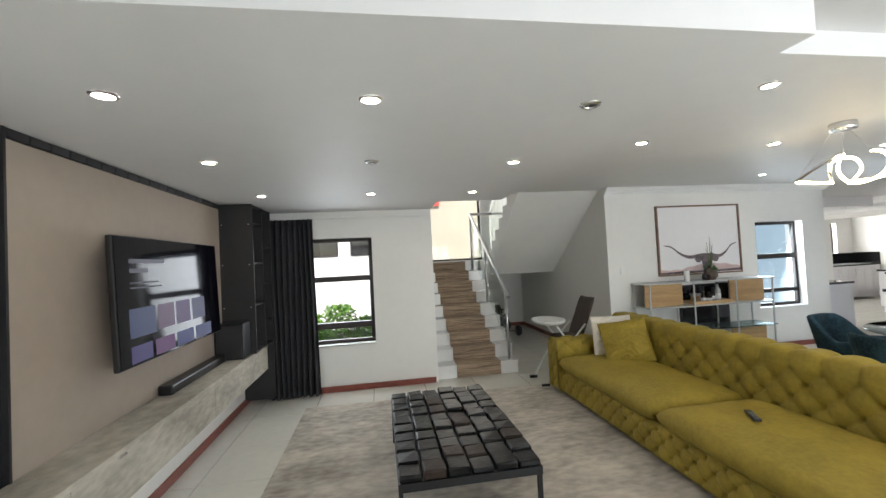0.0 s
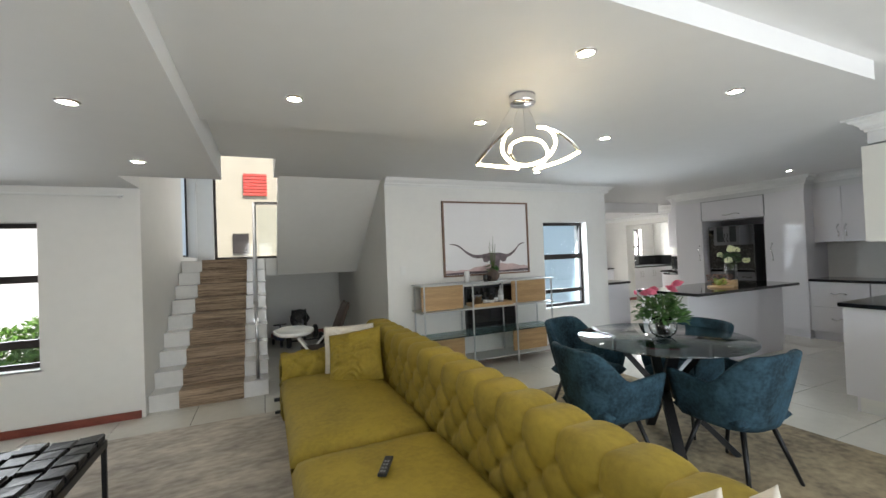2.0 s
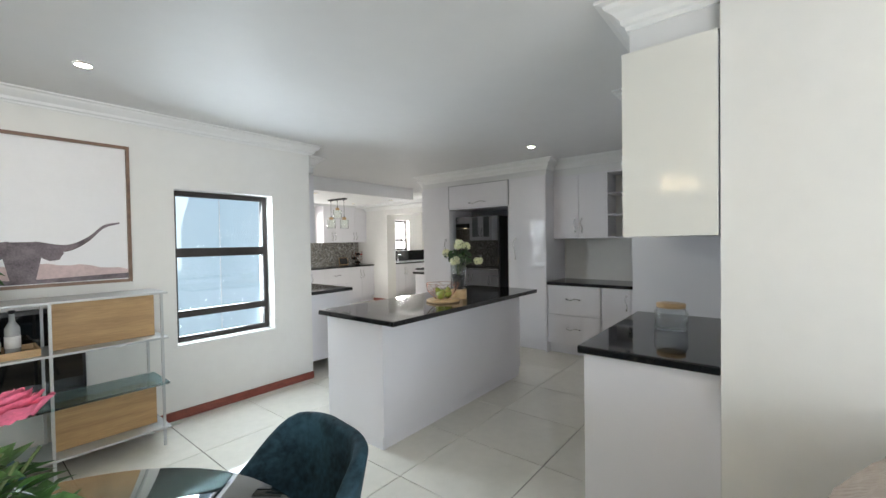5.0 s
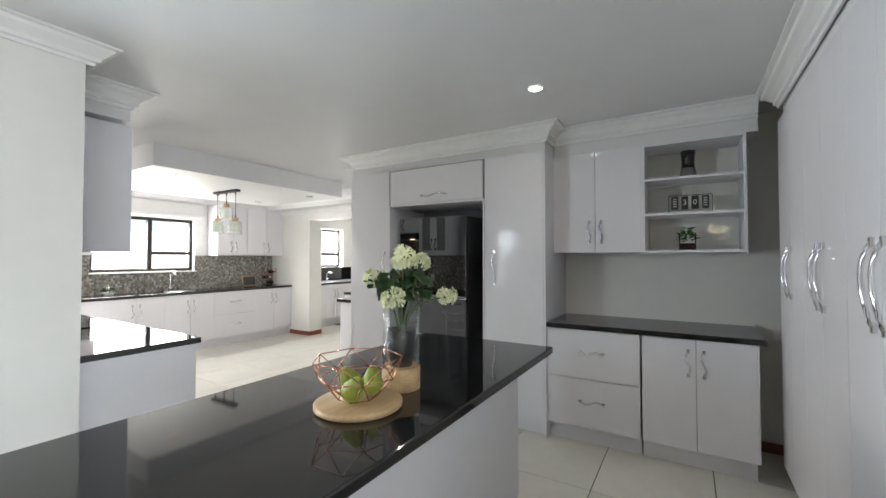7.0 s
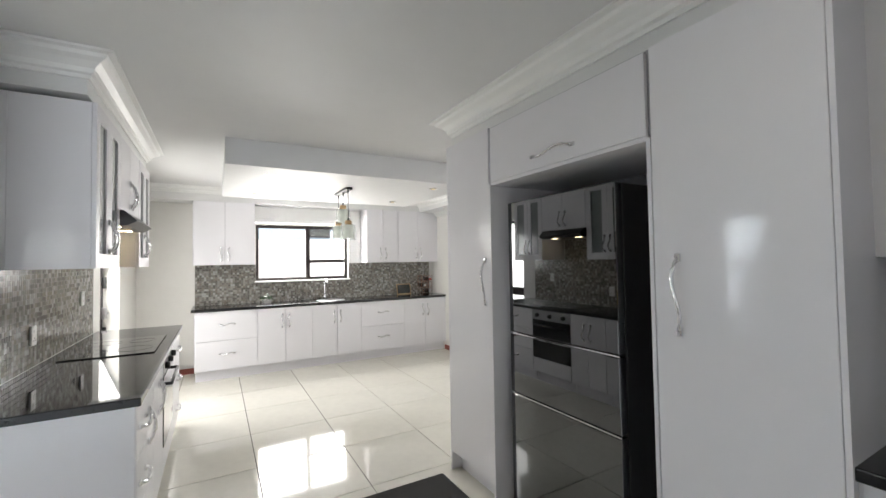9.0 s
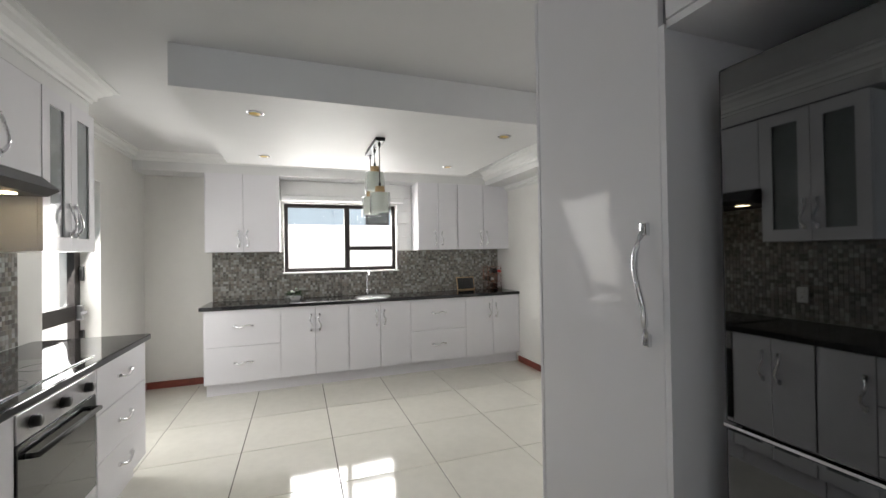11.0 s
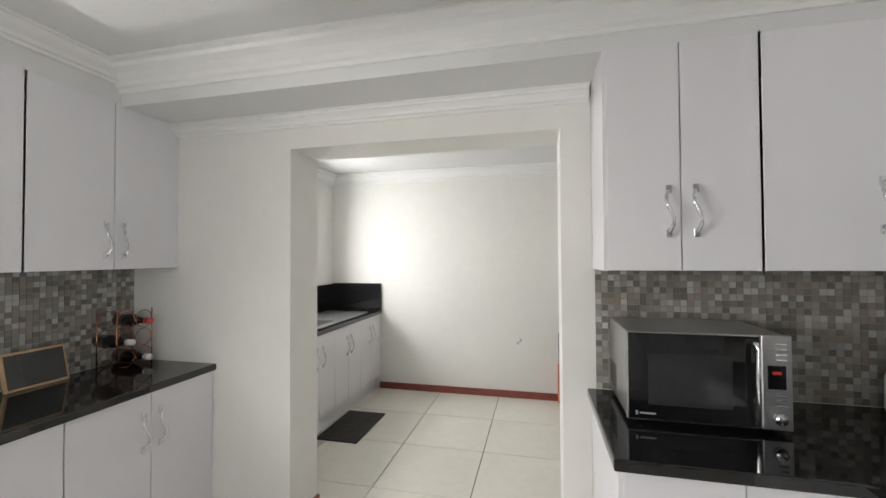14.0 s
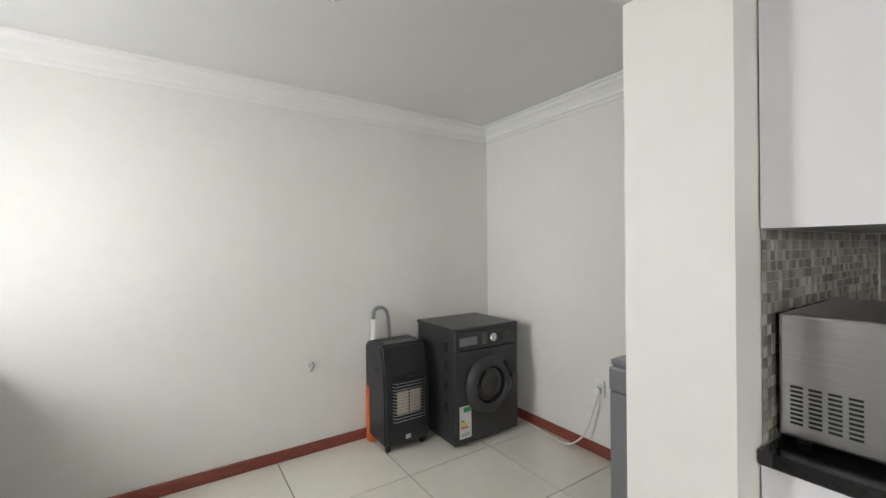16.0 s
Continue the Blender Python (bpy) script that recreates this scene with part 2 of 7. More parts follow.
M["copper"] = material("copper_wire", (0.62, 0.30, 0.20), 0.25, 1.0, vary=0.05)
M["graphite"] = material("graphite_enamel", (0.055, 0.056, 0.060), 0.35, 0.35, vary=0.05)
M["grey_enamel"] = material("silver_grey_enamel", (0.24, 0.25, 0.27), 0.35, 0.4, vary=0.04)
M["brown"] = material("dark_brown_padding", (0.045, 0.028, 0.022), 0.7, vary=0.1)
M["render_wall"] = material("outside_white_plaster", (0.80, 0.79, 0.76), 0.8, vary=0.04, scale=2)
M["pale_house"] = material("outside_pale_grey_plaster", (0.30, 0.36, 0.40), 0.8, vary=0.05, scale=2)
M["beige_wall"] = material("outside_beige_plaster", (0.43, 0.39, 0.30), 0.8, vary=0.05, scale=2)
M["paving"] = material("outside_paving", (0.42, 0.40, 0.37), 0.8, vary=0.12, scale=3)
M["orange"] = material("orange_gas_bottle", (0.55, 0.12, 0.03), 0.4, vary=0.05)
M["ceramic"] = material("white_ceramic", (0.76, 0.76, 0.74), 0.2, vary=0.02)
M["label"] = material("printed_label", (0.75, 0.75, 0.73), 0.5, vary=0.02)
M["green_ink"] = material("green_ink", (0.05, 0.35, 0.10), 0.5)
M["yellow_ink"] = material("yellow_ink", (0.75, 0.55, 0.05), 0.5)
M["red_ink"] = material("red_ink", (0.60, 0.07, 0.05), 0.5)
M["led"] = glow("led_warm_tube", (1.0, 0.79, 0.46), 13.0)
M["spot"] = glow("downlight_on", (1.0, 0.92, 0.76), 60.0)
M["spot_yellow"] = material("downlight_off_yellow", (0.80, 0.55, 0.12), 0.35, vary=0.1)


def frosted(name, color, through):
    m = bpy.data.materials.new(name)
    m.use_nodes = True
    nt = m.node_tree
    p = nt.nodes["Principled BSDF"]
    p.inputs["Base Color"].default_value, p.inputs["Roughness"].default_value = (*color, 1), 0.35
    t, mx = nt.nodes.new("ShaderNodeBsdfTranslucent"), nt.nodes.new("ShaderNodeMixShader")
    t.inputs["Color"].default_value, mx.inputs["Fac"].default_value = (*color, 1), through
    nt.links.new(p.outputs["BSDF"], mx.inputs[1])
    nt.links.new(t.outputs["BSDF"], mx.inputs[2])
    nt.links.new(mx.outputs["Shader"], nt.nodes["Material Output"].inputs["Surface"])
    return m


M["frost"] = frosted("frosted_shade", (0.92, 0.93, 0.90), 0.75)
M["frost_pane"] = frosted("frosted_pane", (0.80, 0.86, 0.90), 0.7)
M["outer_glass"] = thin_glass("thin_clear_glass", (0.97, 0.98, 0.98), 0.1)
M["screen"] = material("television_screen", (0.003, 0.003, 0.006), 0.07, vary=0.1, spec=0.12)
M["mosaic"] = island_material("mosaic_glass_stone", [(0.23, 0.22, 0.20), (0.31, 0.30, 0.275), (0.15, 0.14, 0.125), (0.45, 0.445, 0.42), (0.27, 0.25, 0.22), (0.19, 0.175, 0.155), (0.36, 0.345, 0.31), (0.25, 0.22, 0.185)], 0.16)
M["mosaic_grout"] = material("mosaic_grout", (0.30, 0.295, 0.28), 0.8, vary=0.05)


# ---------- builders ----------
def box(bm, x0, x1, y0, y1, z0, z1, bevel=0.0, matrix=None):
    r = bmesh.ops.create_cube(bm, size=1.0, matrix=Matrix.Translation(((x0 + x1) / 2, (y0 + y1) / 2, (z0 + z1) / 2)) @ Matrix.Diagonal((abs(x1 - x0), abs(y1 - y0), abs(z1 - z0), 1)))
    vs = r["verts"]
    if bevel:
        es = list({e for v in vs for e in v.link_edges})
        rb = bmesh.ops.bevel(bm, geom=es, offset=bevel, segments=2, affect="EDGES", profile=0.5)
        vs = list({v for f in rb["faces"] for v in f.verts} | {v for v in vs if v.is_valid})
    if matrix is not None:
        bmesh.ops.transform(bm, matrix=matrix, verts=vs)
    return vs


def boxes(*specs, bevel=0.0):
    bm = bmesh.new()
    for s in specs:
        box(bm, *s, bevel=bevel)
    return bm


def lathe(profile, seg=32, center=(0, 0, 0), smooth=True):
    """Turns a profile of (radius, height) about the upright axis."""
    bm = bmesh.new()
    rings = []
    for r, z in profile:
        rings.append([bm.verts.new((center[0] + max(r, 1e-4) * math.cos(2 * math.pi * k / seg), center[1] + max(r, 1e-4) * math.sin(2 * math.pi * k / seg), center[2] + z)) for k in range(seg)])
    for a, b in zip(rings, rings[1:]):
        for k in range(seg):
            bm.faces.new((a[k], a[(k + 1) % seg], b[(k + 1) % seg], b[k]))
    for f in bm.faces:
        f.smooth = smooth
    bmesh.ops.remove_doubles(bm, verts=bm.verts[:], dist=2e-4)
    bmesh.ops.recalc_face_normals(bm, faces=bm.faces[:])
    return bm


def tube(bm, pts, r, seg=8, cap=True, taper=None):
    pts = [Vector(p) for p in pts]
    rings = []
    for i, p in enumerate(pts):
        d = (pts[min(i + 1, len(pts) - 1)] - pts[max(i - 1, 0)]).normalized()
        up = Vector((0, 0, 1)) if abs(d.z) < 0.95 else Vector((1, 0, 0))
        a = d.cross(up).normalized()
        b = d.cross(a).normalized()
        rr = r if taper is None else r + (taper - r) * i / (len(pts) - 1)
        rings.append([bm.verts.new(p + rr * (math.cos(2 * math.pi * k / seg) * a + math.sin(2 * math.pi * k / seg) * b)) for k in range(seg)])
    for A, B in zip(rings, rings[1:]):
        for k in range(seg):
            f = bm.faces.new((A[k], A[(k + 1) % seg], B[(k + 1) % seg], B[k]))
            f.smooth = True
    if cap:
        bm.faces.new(rings[0][::-1])
        bm.faces.new(rings[-1])
    return bm


def sheet(nu, nv, func, closed_u=False, smooth=True):
    """A grid of points func(u, v), u and v from 0 to 1."""
    bm = bmesh.new()
    rows = [[bm.verts.new(func(i / nu, j / nv)) for j in range(nv + 1)] for i in range(nu + (0 if closed_u else 1))]
    n = len(rows)
    for i in range(n if closed_u else n - 1):
        for j in range(nv):
            f = bm.faces.new((rows[i][j], rows[(i + 1) % n][j], rows[(i + 1) % n][j + 1], rows[i][j + 1]))
            f.smooth = smooth
    bmesh.ops.recalc_face_normals(bm, faces=bm.faces[:])
    return bm


def mesh_of(name, bm, mat):
    me = bpy.data.meshes.new(name)
    bm.normal_update()
    bm.to_mesh(me)
    bm.free()
    me.materials.append(mat)
    return me


def part(name, bm, mat, parent, label=""):
    ob = new(name, mesh_of(name, bm, mat))
    ob.parent = parent
    if label:
        ob["label"] = label
    return ob


def thing(name, label, category, at=(0, 0, 0), turn=0.0, group="", kind=""):
    ob = new(name)
    ob.matrix_basis = pose(*at, 0, 0, turn)
    return tagged(ob, label, category, group, kind)


def solid(name, bm, mat, label, category, group="", kind="", at=None, turn=0.0):
    ob = new(name, mesh_of(name, bm, mat))
    if at is not None:
        ob.matrix_basis = pose(*at, 0, 0, turn)
    return tagged(ob, label, category, group, kind)


def shared(name, me, parent, m, label=""):
    ob = new(name, me)
    ob.parent = parent
    ob.matrix_basis = m
    if label:
        ob["label"] = label
    return ob


def structure(name, bm, mat, label, category):
    return solid(name, bm, mat, label, category, kind="structure")


def wall_x(x0, x1, y0, y1, z0, z1, holes=()):
    """A wall that runs along y, with openings (y0, y1, z0, z1) through it."""
    bm = bmesh.new()
    cuts = sorted(holes)
    y = y0
    for a, b, c, d in cuts:
        if a > y:
            box(bm, x0, x1, y, a, z0, z1)
        if c > z0:
            box(bm, x0, x1, a, b, z0, c)
        if d < z1:
            box(bm, x0, x1, a, b, d, z1)
        y = b
    if y < y1:
        box(bm, x0, x1, y, y1, z0, z1)
    bmesh.ops.remove_doubles(bm, verts=bm.verts[:], dist=1e-5)
    return bm


def wall_y(y0, y1, x0, x1, z0, z1, holes=()):
    bm = wall_x(y0, y1, x0, x1, z0, z1, holes)
    for v in bm.verts:
        v.co.x, v.co.y = v.co.y, v.co.x
    bmesh.ops.reverse_faces(bm, faces=bm.faces[:])
    return bm


def cornice_bm(path, z, size=0.12):
    """A moulded cornice under a ceiling at z along a path of (x, y); the room lies to the left of the path."""
    prof = [(0, -size), (0.012, -size), (0.016, -size * 0.86), (0.03, -size * 0.80), (0.034, -size * 0.62), (0.06, -size * 0.40), (size * 0.72, -size * 0.28), (size * 0.78, -size * 0.14), (size, -size * 0.10), (size, -0.0005)]
    bm = bmesh.new()
    pts = [Vector((p[0], p[1])) for p in path]
    rings = []
    for i, p in enumerate(pts):
        d0 = (pts[i] - pts[i - 1]).normalized() if i else None
        d1 = (pts[i + 1] - pts[i]).normalized() if i + 1 < len(pts) else None
        n0 = Vector((-d0.y, d0.x)) if d0 else None
        n1 = Vector((-d1.y, d1.x)) if d1 else None
        n = n0 if n1 is None else n1 if n0 is None else (n0 + n1) / max(0.2, 1 + n0.dot(n1))
        rings.append([bm.verts.new((p.x + n.x * o, p.y + n.y * o, z + h)) for o, h in prof])
    for a, b in zip(rings, rings[1:]):
        for k in range(len(prof) - 1):
            bm.faces.new((a[k], b[k], b[k + 1], a[k + 1]))
    for r in (rings[0], rings[-1]):
        w = [bm.verts.new(v.co) for v in r] + [bm.verts.new((pts[0 if r is rings[0] else -1].x, pts[0 if r is rings[0] else -1].y, z - 0.0005))]
        bm.faces.new(w)
    bmesh.ops.recalc_face_normals(bm, faces=bm.faces[:])
    return bm


def skirting(name, x0, x1, y0, y1):
    return structure(name, boxes((x0, x1, y0, y1, 0.0, 0.075), bevel=0.003), M["skirting"], "red-brown varnished wooden skirting board along the wall", "skirting")


# ---------- large structure ----------
structure("floor", boxes((-1.6, 14.5, -3.2, 10.0, -0.25, -0.006)), M["grout"], "grey grout bed under the cream floor tiles", "floor")
structure("wall_tv", wall_x(-1.53, -1.25, -2.9, 5.15, -0.05, 2.6), M["wall"], "white plastered wall behind the television", "wall")
structure("wall_living_far", wall_y(5.15, 5.43, -1.53, 1.09, -0.05, 2.6, [(-0.62, 0.30, 0.585, 1.95)]), M["wall"], "white plastered wall with a dark-framed window", "wall")
structure("wall_stair_west", wall_x(0.81, 1.09, 5.43, 9.2, -0.05, 4.7, [(7.42, 8.86, 1.62, 4.3)]), M["wall"], "white plastered stairwell wall", "wall")
structure("wall_stair_back", wall_y(8.92, 9.2, 1.09, 3.65, -0.05, 4.7, [(1.36, 2.75, 1.57, 4.3)]), M["wall"], "white plastered wall behind the stairs", "wall")
structure("wall_stair_east", wall_x(3.65, 3.93, 5.505, 9.2, -0.05, 4.7), M["wall"], "white plastered wall beside the stairs", "wall")
structure("wall_picture", wall_y(5.225, 5.505, 3.65, 7.42, -0.05, 2.6, [(6.137, 6.995, 0.62, 1.945)]), M["wall"], "white plastered wall with a picture and a window", "wall")
structure("wall_stove", wall_x(7.16, 7.44, 5.505, 9.71, -0.05, 2.6, [(7.85, 8.68, -0.05, 2.08)]), M["wall"], "white plastered kitchen wall with a glazed door", "wall")
structure("wall_kitchen_back", wall_y(9.71, 9.99, 7.16, 14.49, -0.05, 2.6, [(8.855, 10.24, 1.225, 2.07), (12.91, 13.65, 1.22, 2.10)]), M["wall"], "white plastered wall with two windows", "wall")
structure("wall_opening", wall_x(11.73, 12.01, 5.45, 9.71, -0.05, 2.6, [(7.17, 8.62, -0.05, 2.14)]), M["wall"], "white plastered wall with a wide opening to the scullery", "wall")
structure("wall_scullery_east", wall_x(14.21, 14.49, 5.57, 9.71, -0.05, 2.6), M["wall"], "white plastered scullery wall with scuffs", "wall")
structure("wall_scullery_south", wall_y(5.57, 5.85, 12.01, 14.21, -0.05, 2.6), M["wall"], "white plastered scullery end wall", "wall")
structure("wall_counter", wall_y(5.45, 5.73, 10.52, 11.73, -0.05, 2.6), M["wall"], "white plastered wall behind the corner counter", "wall")
structure("wall_east", wall_x(10.45, 10.73, 1.22, 5.45, -0.05, 2.6), M["wall"], "white plastered wall behind the drawers", "wall")
structure("wall_kitchen_south", wall_y(1.22, 1.50, 7.14, 10.45, -0.05, 2.6), M["wall"], "white plastered wall behind the tall cupboards", "wall")
structure("wall_dining_east", wall_x(6.86, 7.14, -2.9, 1.50, -0.05, 2.6), M["wall"], "white plastered wall beside the beanbag", "wall")
structure("wall_south", wall_y(-3.18, -2.9, -1.53, 7.14, -0.05, 2.6, [(1.4, 6.4, -0.05, 2.3)]), M["wall"], "white plastered wall with wide patio doors", "wall")

bm = boxes((-1.53, 1.09, -3.18, 5.43, 2.52, 2.7), (1.09, 2.35, -3.18, 4.52, 2.52, 2.7), (2.35, 3.65, -3.18, 5.5, 2.52, 2.7), (3.65, 7.42, -3.18, 5.505, 2.52, 2.7), (7.42, 14.49, 1.22, 9.99, 2.52, 2.7), (7.10, 7.42, 5.505, 9.99, 2.52, 2.7))
structure("ceiling", bm, M["ceiling"], "smooth white painted ceiling", "ceiling")
structure("ceiling_stair", boxes((0.81, 3.93, 4.3, 9.2, 4.7, 4.85), (0.95, 1.09, 4.3, 5.43, 2.7, 4.7), (0.95, 3.93, 4.22, 4.3, 2.7, 4.7), (3.65, 3.93, 4.3, 5.505, 2.7, 4.7)), M["ceiling"], "white ceiling high over the stairwell", "ceiling")
structure("ceiling_panel_living", boxes((-1.249, 1.87, 0.95, 4.5, 2.29, 2.519), (-1.249, 1.089, 4.5, 5.149, 2.29, 2.519)), M["ceiling"], "lowered white ceiling panel over the living area", "ceiling")
structure("ceiling_panel_dining", boxes((1.871, 5.43, 1.29, 3.11, 2.41, 2.519)), M["ceiling"], "lowered white ceiling panel over the dining table", "ceiling")
structure("ceiling_panel_kitchen", boxes((8.41, 10.80, 6.85, 8.65, 2.30, 2.519)), M["ceiling"], "lowered white ceiling panel over the kitchen floor", "ceiling")
structure("beam_window", boxes((7.441, 11.729, 9.39, 9.709, 2.335, 2.519)), M["ceiling"], "white boxed beam over the wall cupboards", "beam")
structure("beam_opening", boxes((11.39, 11.729, 5.731, 9.389, 2.325, 2.519)), M["ceiling"], "white boxed beam over the opening and cupboards", "beam")
structure("beam_stove", boxes((7.441, 7.80, 5.72, 7.58, 2.325, 2.519)), M["ceiling"], "white boxed beam over the glass cupboards", "beam")
structure("beam_corner", boxes((10.20, 11.389, 5.731, 6.06, 2.325, 2.519)), M["ceiling"], "white boxed beam over the corner cupboards", "beam")
structure("beam_drawers", boxes((10.09, 10.449, 2.20, 3.60, 2.305, 2.519)), M["ceiling"], "white boxed beam over the drawers", "beam")
structure("beam_tall", boxes((9.87, 10.449, 3.61, 5.70, 2.305, 2.519)), M["ceiling"], "white boxed beam over the tall cupboards", "beam")
structure("beam_peninsula", boxes((6.89, 7.95, 1.501, 1.84, 2.30, 2.519)), M["ceiling"], "white boxed beam over the peninsula cupboard", "beam")


def cornice(name, path, z=2.52, size=0.12):
    return structure(name, cornice_bm(path, z, size), M["cornice"], "white moulded plaster cornice under the ceiling", "cornice")


cornice("trim_picture", [(7.44, 5.72), (7.44, 5.225), (3.65, 5.225)], 2.52, 0.10)
cornice("trim_dining", [(6.86, 1.50), (6.86, -2.9)][::-1], 2.52, 0.12)
cornice("trim_peninsula", [(6.89, 1.50), (6.89, 1.84), (8.05, 1.84)], 2.52, 0.12)
cornice("trim_drawers", [(10.09, 2.2), (10.09, 3.60)], 2.52, 0.12)
cornice("trim_tall", [(10.09, 3.605), (9.87, 3.605), (9.87, 5.705), (10.2, 5.705)], 2.52, 0.13)
cornice("trim_stove", [(7.44, 7.58), (7.80, 7.58), (7.80, 5.72), (7.44, 5.72)], 2.52, 0.12)
cornice("trim_window", [(11.39, 9.39), (7.44, 9.39), (7.44, 7.6)], 2.52, 0.09)
cornice("trim_opening", [(10.2, 6.06), (11.39, 6.06), (11.39, 9.39)], 2.52, 0.13)
cornice("trim_opening_low", [(11.73, 7.04), (11.73, 9.385)], 2.325, 0.07)
cornice("trim_scullery", [(12.01, 9.71), (12.01, 5.85), (14.21, 5.85), (14.21, 9.71), (12.01, 9.71)], 2.52, 0.12)

for nm, a in {"baseboard_tv": (-1.25, -1.232, 1.2, 5.149), "baseboard_far": (-1.232, 1.06, 5.132, 5.149), "baseboard_understair": (3.632, 3.649, 5.225, 8.92), "baseboard_understair_back": (2.3, 3.632, 8.902, 8.919),
              "baseboard_picture": (3.65, 7.42, 5.207, 5.224), "baseboard_dining": (6.842, 6.859, -2.9, 1.49), "baseboard_kitchen_west": (7.441, 7.459, 8.72, 9.70), "baseboard_kitchen_back": (7.459, 8.1, 9.692, 9.709),
              "baseboard_pillar": (11.712, 11.729, 8.602, 9.14), "baseboard_jamb": (11.729, 12.012, 8.602, 8.619), "baseboard_scullery_east": (14.192, 14.209, 5.868, 9.10),
              "baseboard_scullery_south": (12.012, 14.209, 5.851, 5.868), "baseboard_jamb_right": (11.735, 12.012, 7.171, 7.188), "baseboard_east": (10.432, 10.449, 1.5, 2.2)}.items():
    skirting(nm, *a)


# ---------- windows ----------
def window(name, at, turn, w, h, label, bars_h=(), bars_v=(), partial=(), sill=True, depth=0.05, fw=0.045):
    """A dark aluminium window, w by h, with its lower left corner at the place given; local y looks outwards."""
    win = thing(name, label, "window", at, turn, kind="structure")
    f = bmesh.new()
    box(f, 0, fw, 0, depth, 0, h)
    box(f, w - fw, w, 0, depth, 0, h)
    box(f, fw, w - fw, 0, depth, 0, fw)
    box(f, fw, w - fw, 0, depth, h - fw, h)
    for z0, z1 in bars_h:
        box(f, fw, w - fw, -0.004, depth + 0.01, z0, z1)
    for x0, x1 in bars_v:
        box(f, x0, x1, -0.004, depth + 0.01, fw, h - fw)
    for x0, x1, z0, z1 in partial:
        box(f, x0, x1, -0.004, depth + 0.01, z0, z1)
    part("window_frame", f, M["frame"], win)
    pane = part("pane", boxes((fw, w - fw, depth * 0.5, depth * 0.5 + 0.004, fw, h - fw)), M["pane"], win)
    pane.visible_shadow = False
    if sill:
        part("window_sill", boxes((-0.02, w + 0.02, -0.12, -0.002, -0.02, 0.0), bevel=0.004), M["cornice"], win)
    return win


window("window_living", (-0.618, 5.27, 0.587), 0, 0.916, 1.361, "dark bronze aluminium window over the garden, half behind a curtain", ((0.19, 0.265), (0.80, 0.87)))
window("window_dining", (6.139, 5.34, 0.622), 0, 0.854, 1.321, "dark bronze aluminium window beside the picture", ((0.21, 0.27), (0.74, 0.82)))
window("window_kitchen", (8.857, 9.78, 1.227), 0, 1.381, 0.841, "wide dark aluminium kitchen window above the sink", (), ((0.72, 0.785),), ((0.785, 1.34, 0.26, 0.31),))
window("window_scullery", (12.912, 9.82, 1.222), 0, 0.736, 0.876, "small dark aluminium scullery window", ((0.27, 0.33),))
window("window_stair", (1.362, 9.0, 1.572), 0, 1.386, 2.72, "tall dark-framed stairwell window over the landing", (), (), sill=False)
side_win = window("window_stair_side", (0.95, 7.422, 1.622), 90, 1.436, 2.67, "tall dark-framed side window beside the landing", (), (), sill=False)
for o in side_win.children:
    if o.name.startswith("pane"):
        o.data.materials[0] = M["frost_pane"]
window("window_patio", (6.4, -3.0, 0.0), 180, 5.0, 2.3, "wide dark aluminium patio doors", (), ((1.22, 1.28), (2.47, 2.53), (3.72, 3.78)), sill=False)
door = thing("door_kitchen", "dark aluminium glazed kitchen door, shut", "door", (7.30, 7.852, 0.0), 90, kind="structure")
f = bmesh.new()
for b in ((0, 0.09, 0, 0.05, 0, 2.08), (0.736, 0.826, 0, 0.05, 0, 2.08), (0.09, 0.736, 0, 0.05, 0, 0.14), (0.09, 0.736, 0, 0.05, 1.96, 2.08), (0.09, 0.736, 0, 0.05, 0.93, 1.05)):
    box(f, *b)
part("door_frame", f, M["frame"], door)
p = part("pane", boxes((0.09, 0.736, 0.022, 0.028, 0.14, 1.96)), M["pane"], door)
p.visible_shadow = False
part("door_handle", boxes((0.70, 0.80, -0.06, -0.045, 0.98, 1.0), (0.76, 0.785, -0.045, 0.0, 0.93, 1.05), bevel=0.004), M["steel"], door)
part("hinge", boxes((0.80, 0.83, -0.03, 0.0, 1.25, 1.37), (0.80, 0.83, -0.03, 0.0, 0.72, 0.84)), M["black"], door)

# boards beside and above the kitchen window
bm = bmesh.new()
for k in range(5):
    box(bm, 10.245, 10.44, 9.695, 9.709, 1.49 + 0.17 * k, 1.655 + 0.17 * k, bevel=0.003)
structure("trim_window_boards", bm, M["cornice"], "white grooved boards beside the kitchen window", "panelling")
bm = bmesh.new()
box(bm, 8.83, 10.32, 9.60, 9.708, 2.09, 2.15, bevel=0.01)
box(bm, 8.83, 10.32, 9.64, 9.708, 2.15, 2.33)
structure("trim_blind_box", bm, M["cornice"], "white roller blind box over the kitchen window", "blind")

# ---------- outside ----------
# Courtyard backdrop: the daylight on it is added as emission over a dark base.
M["blue_glow"] = glow("glowing_pale_blue_backdrop", (0.56, 0.74, 0.86), 0.24)
M["blue_glow"].node_tree.nodes["Principled BSDF"].inputs["Base Color"].default_value = (0.22, 0.28, 0.32, 1)
structure("ground", boxes((-60, 80, -80, 80, -0.6, -0.26)), M["paving"], "grey paved yard round the house", "ground")


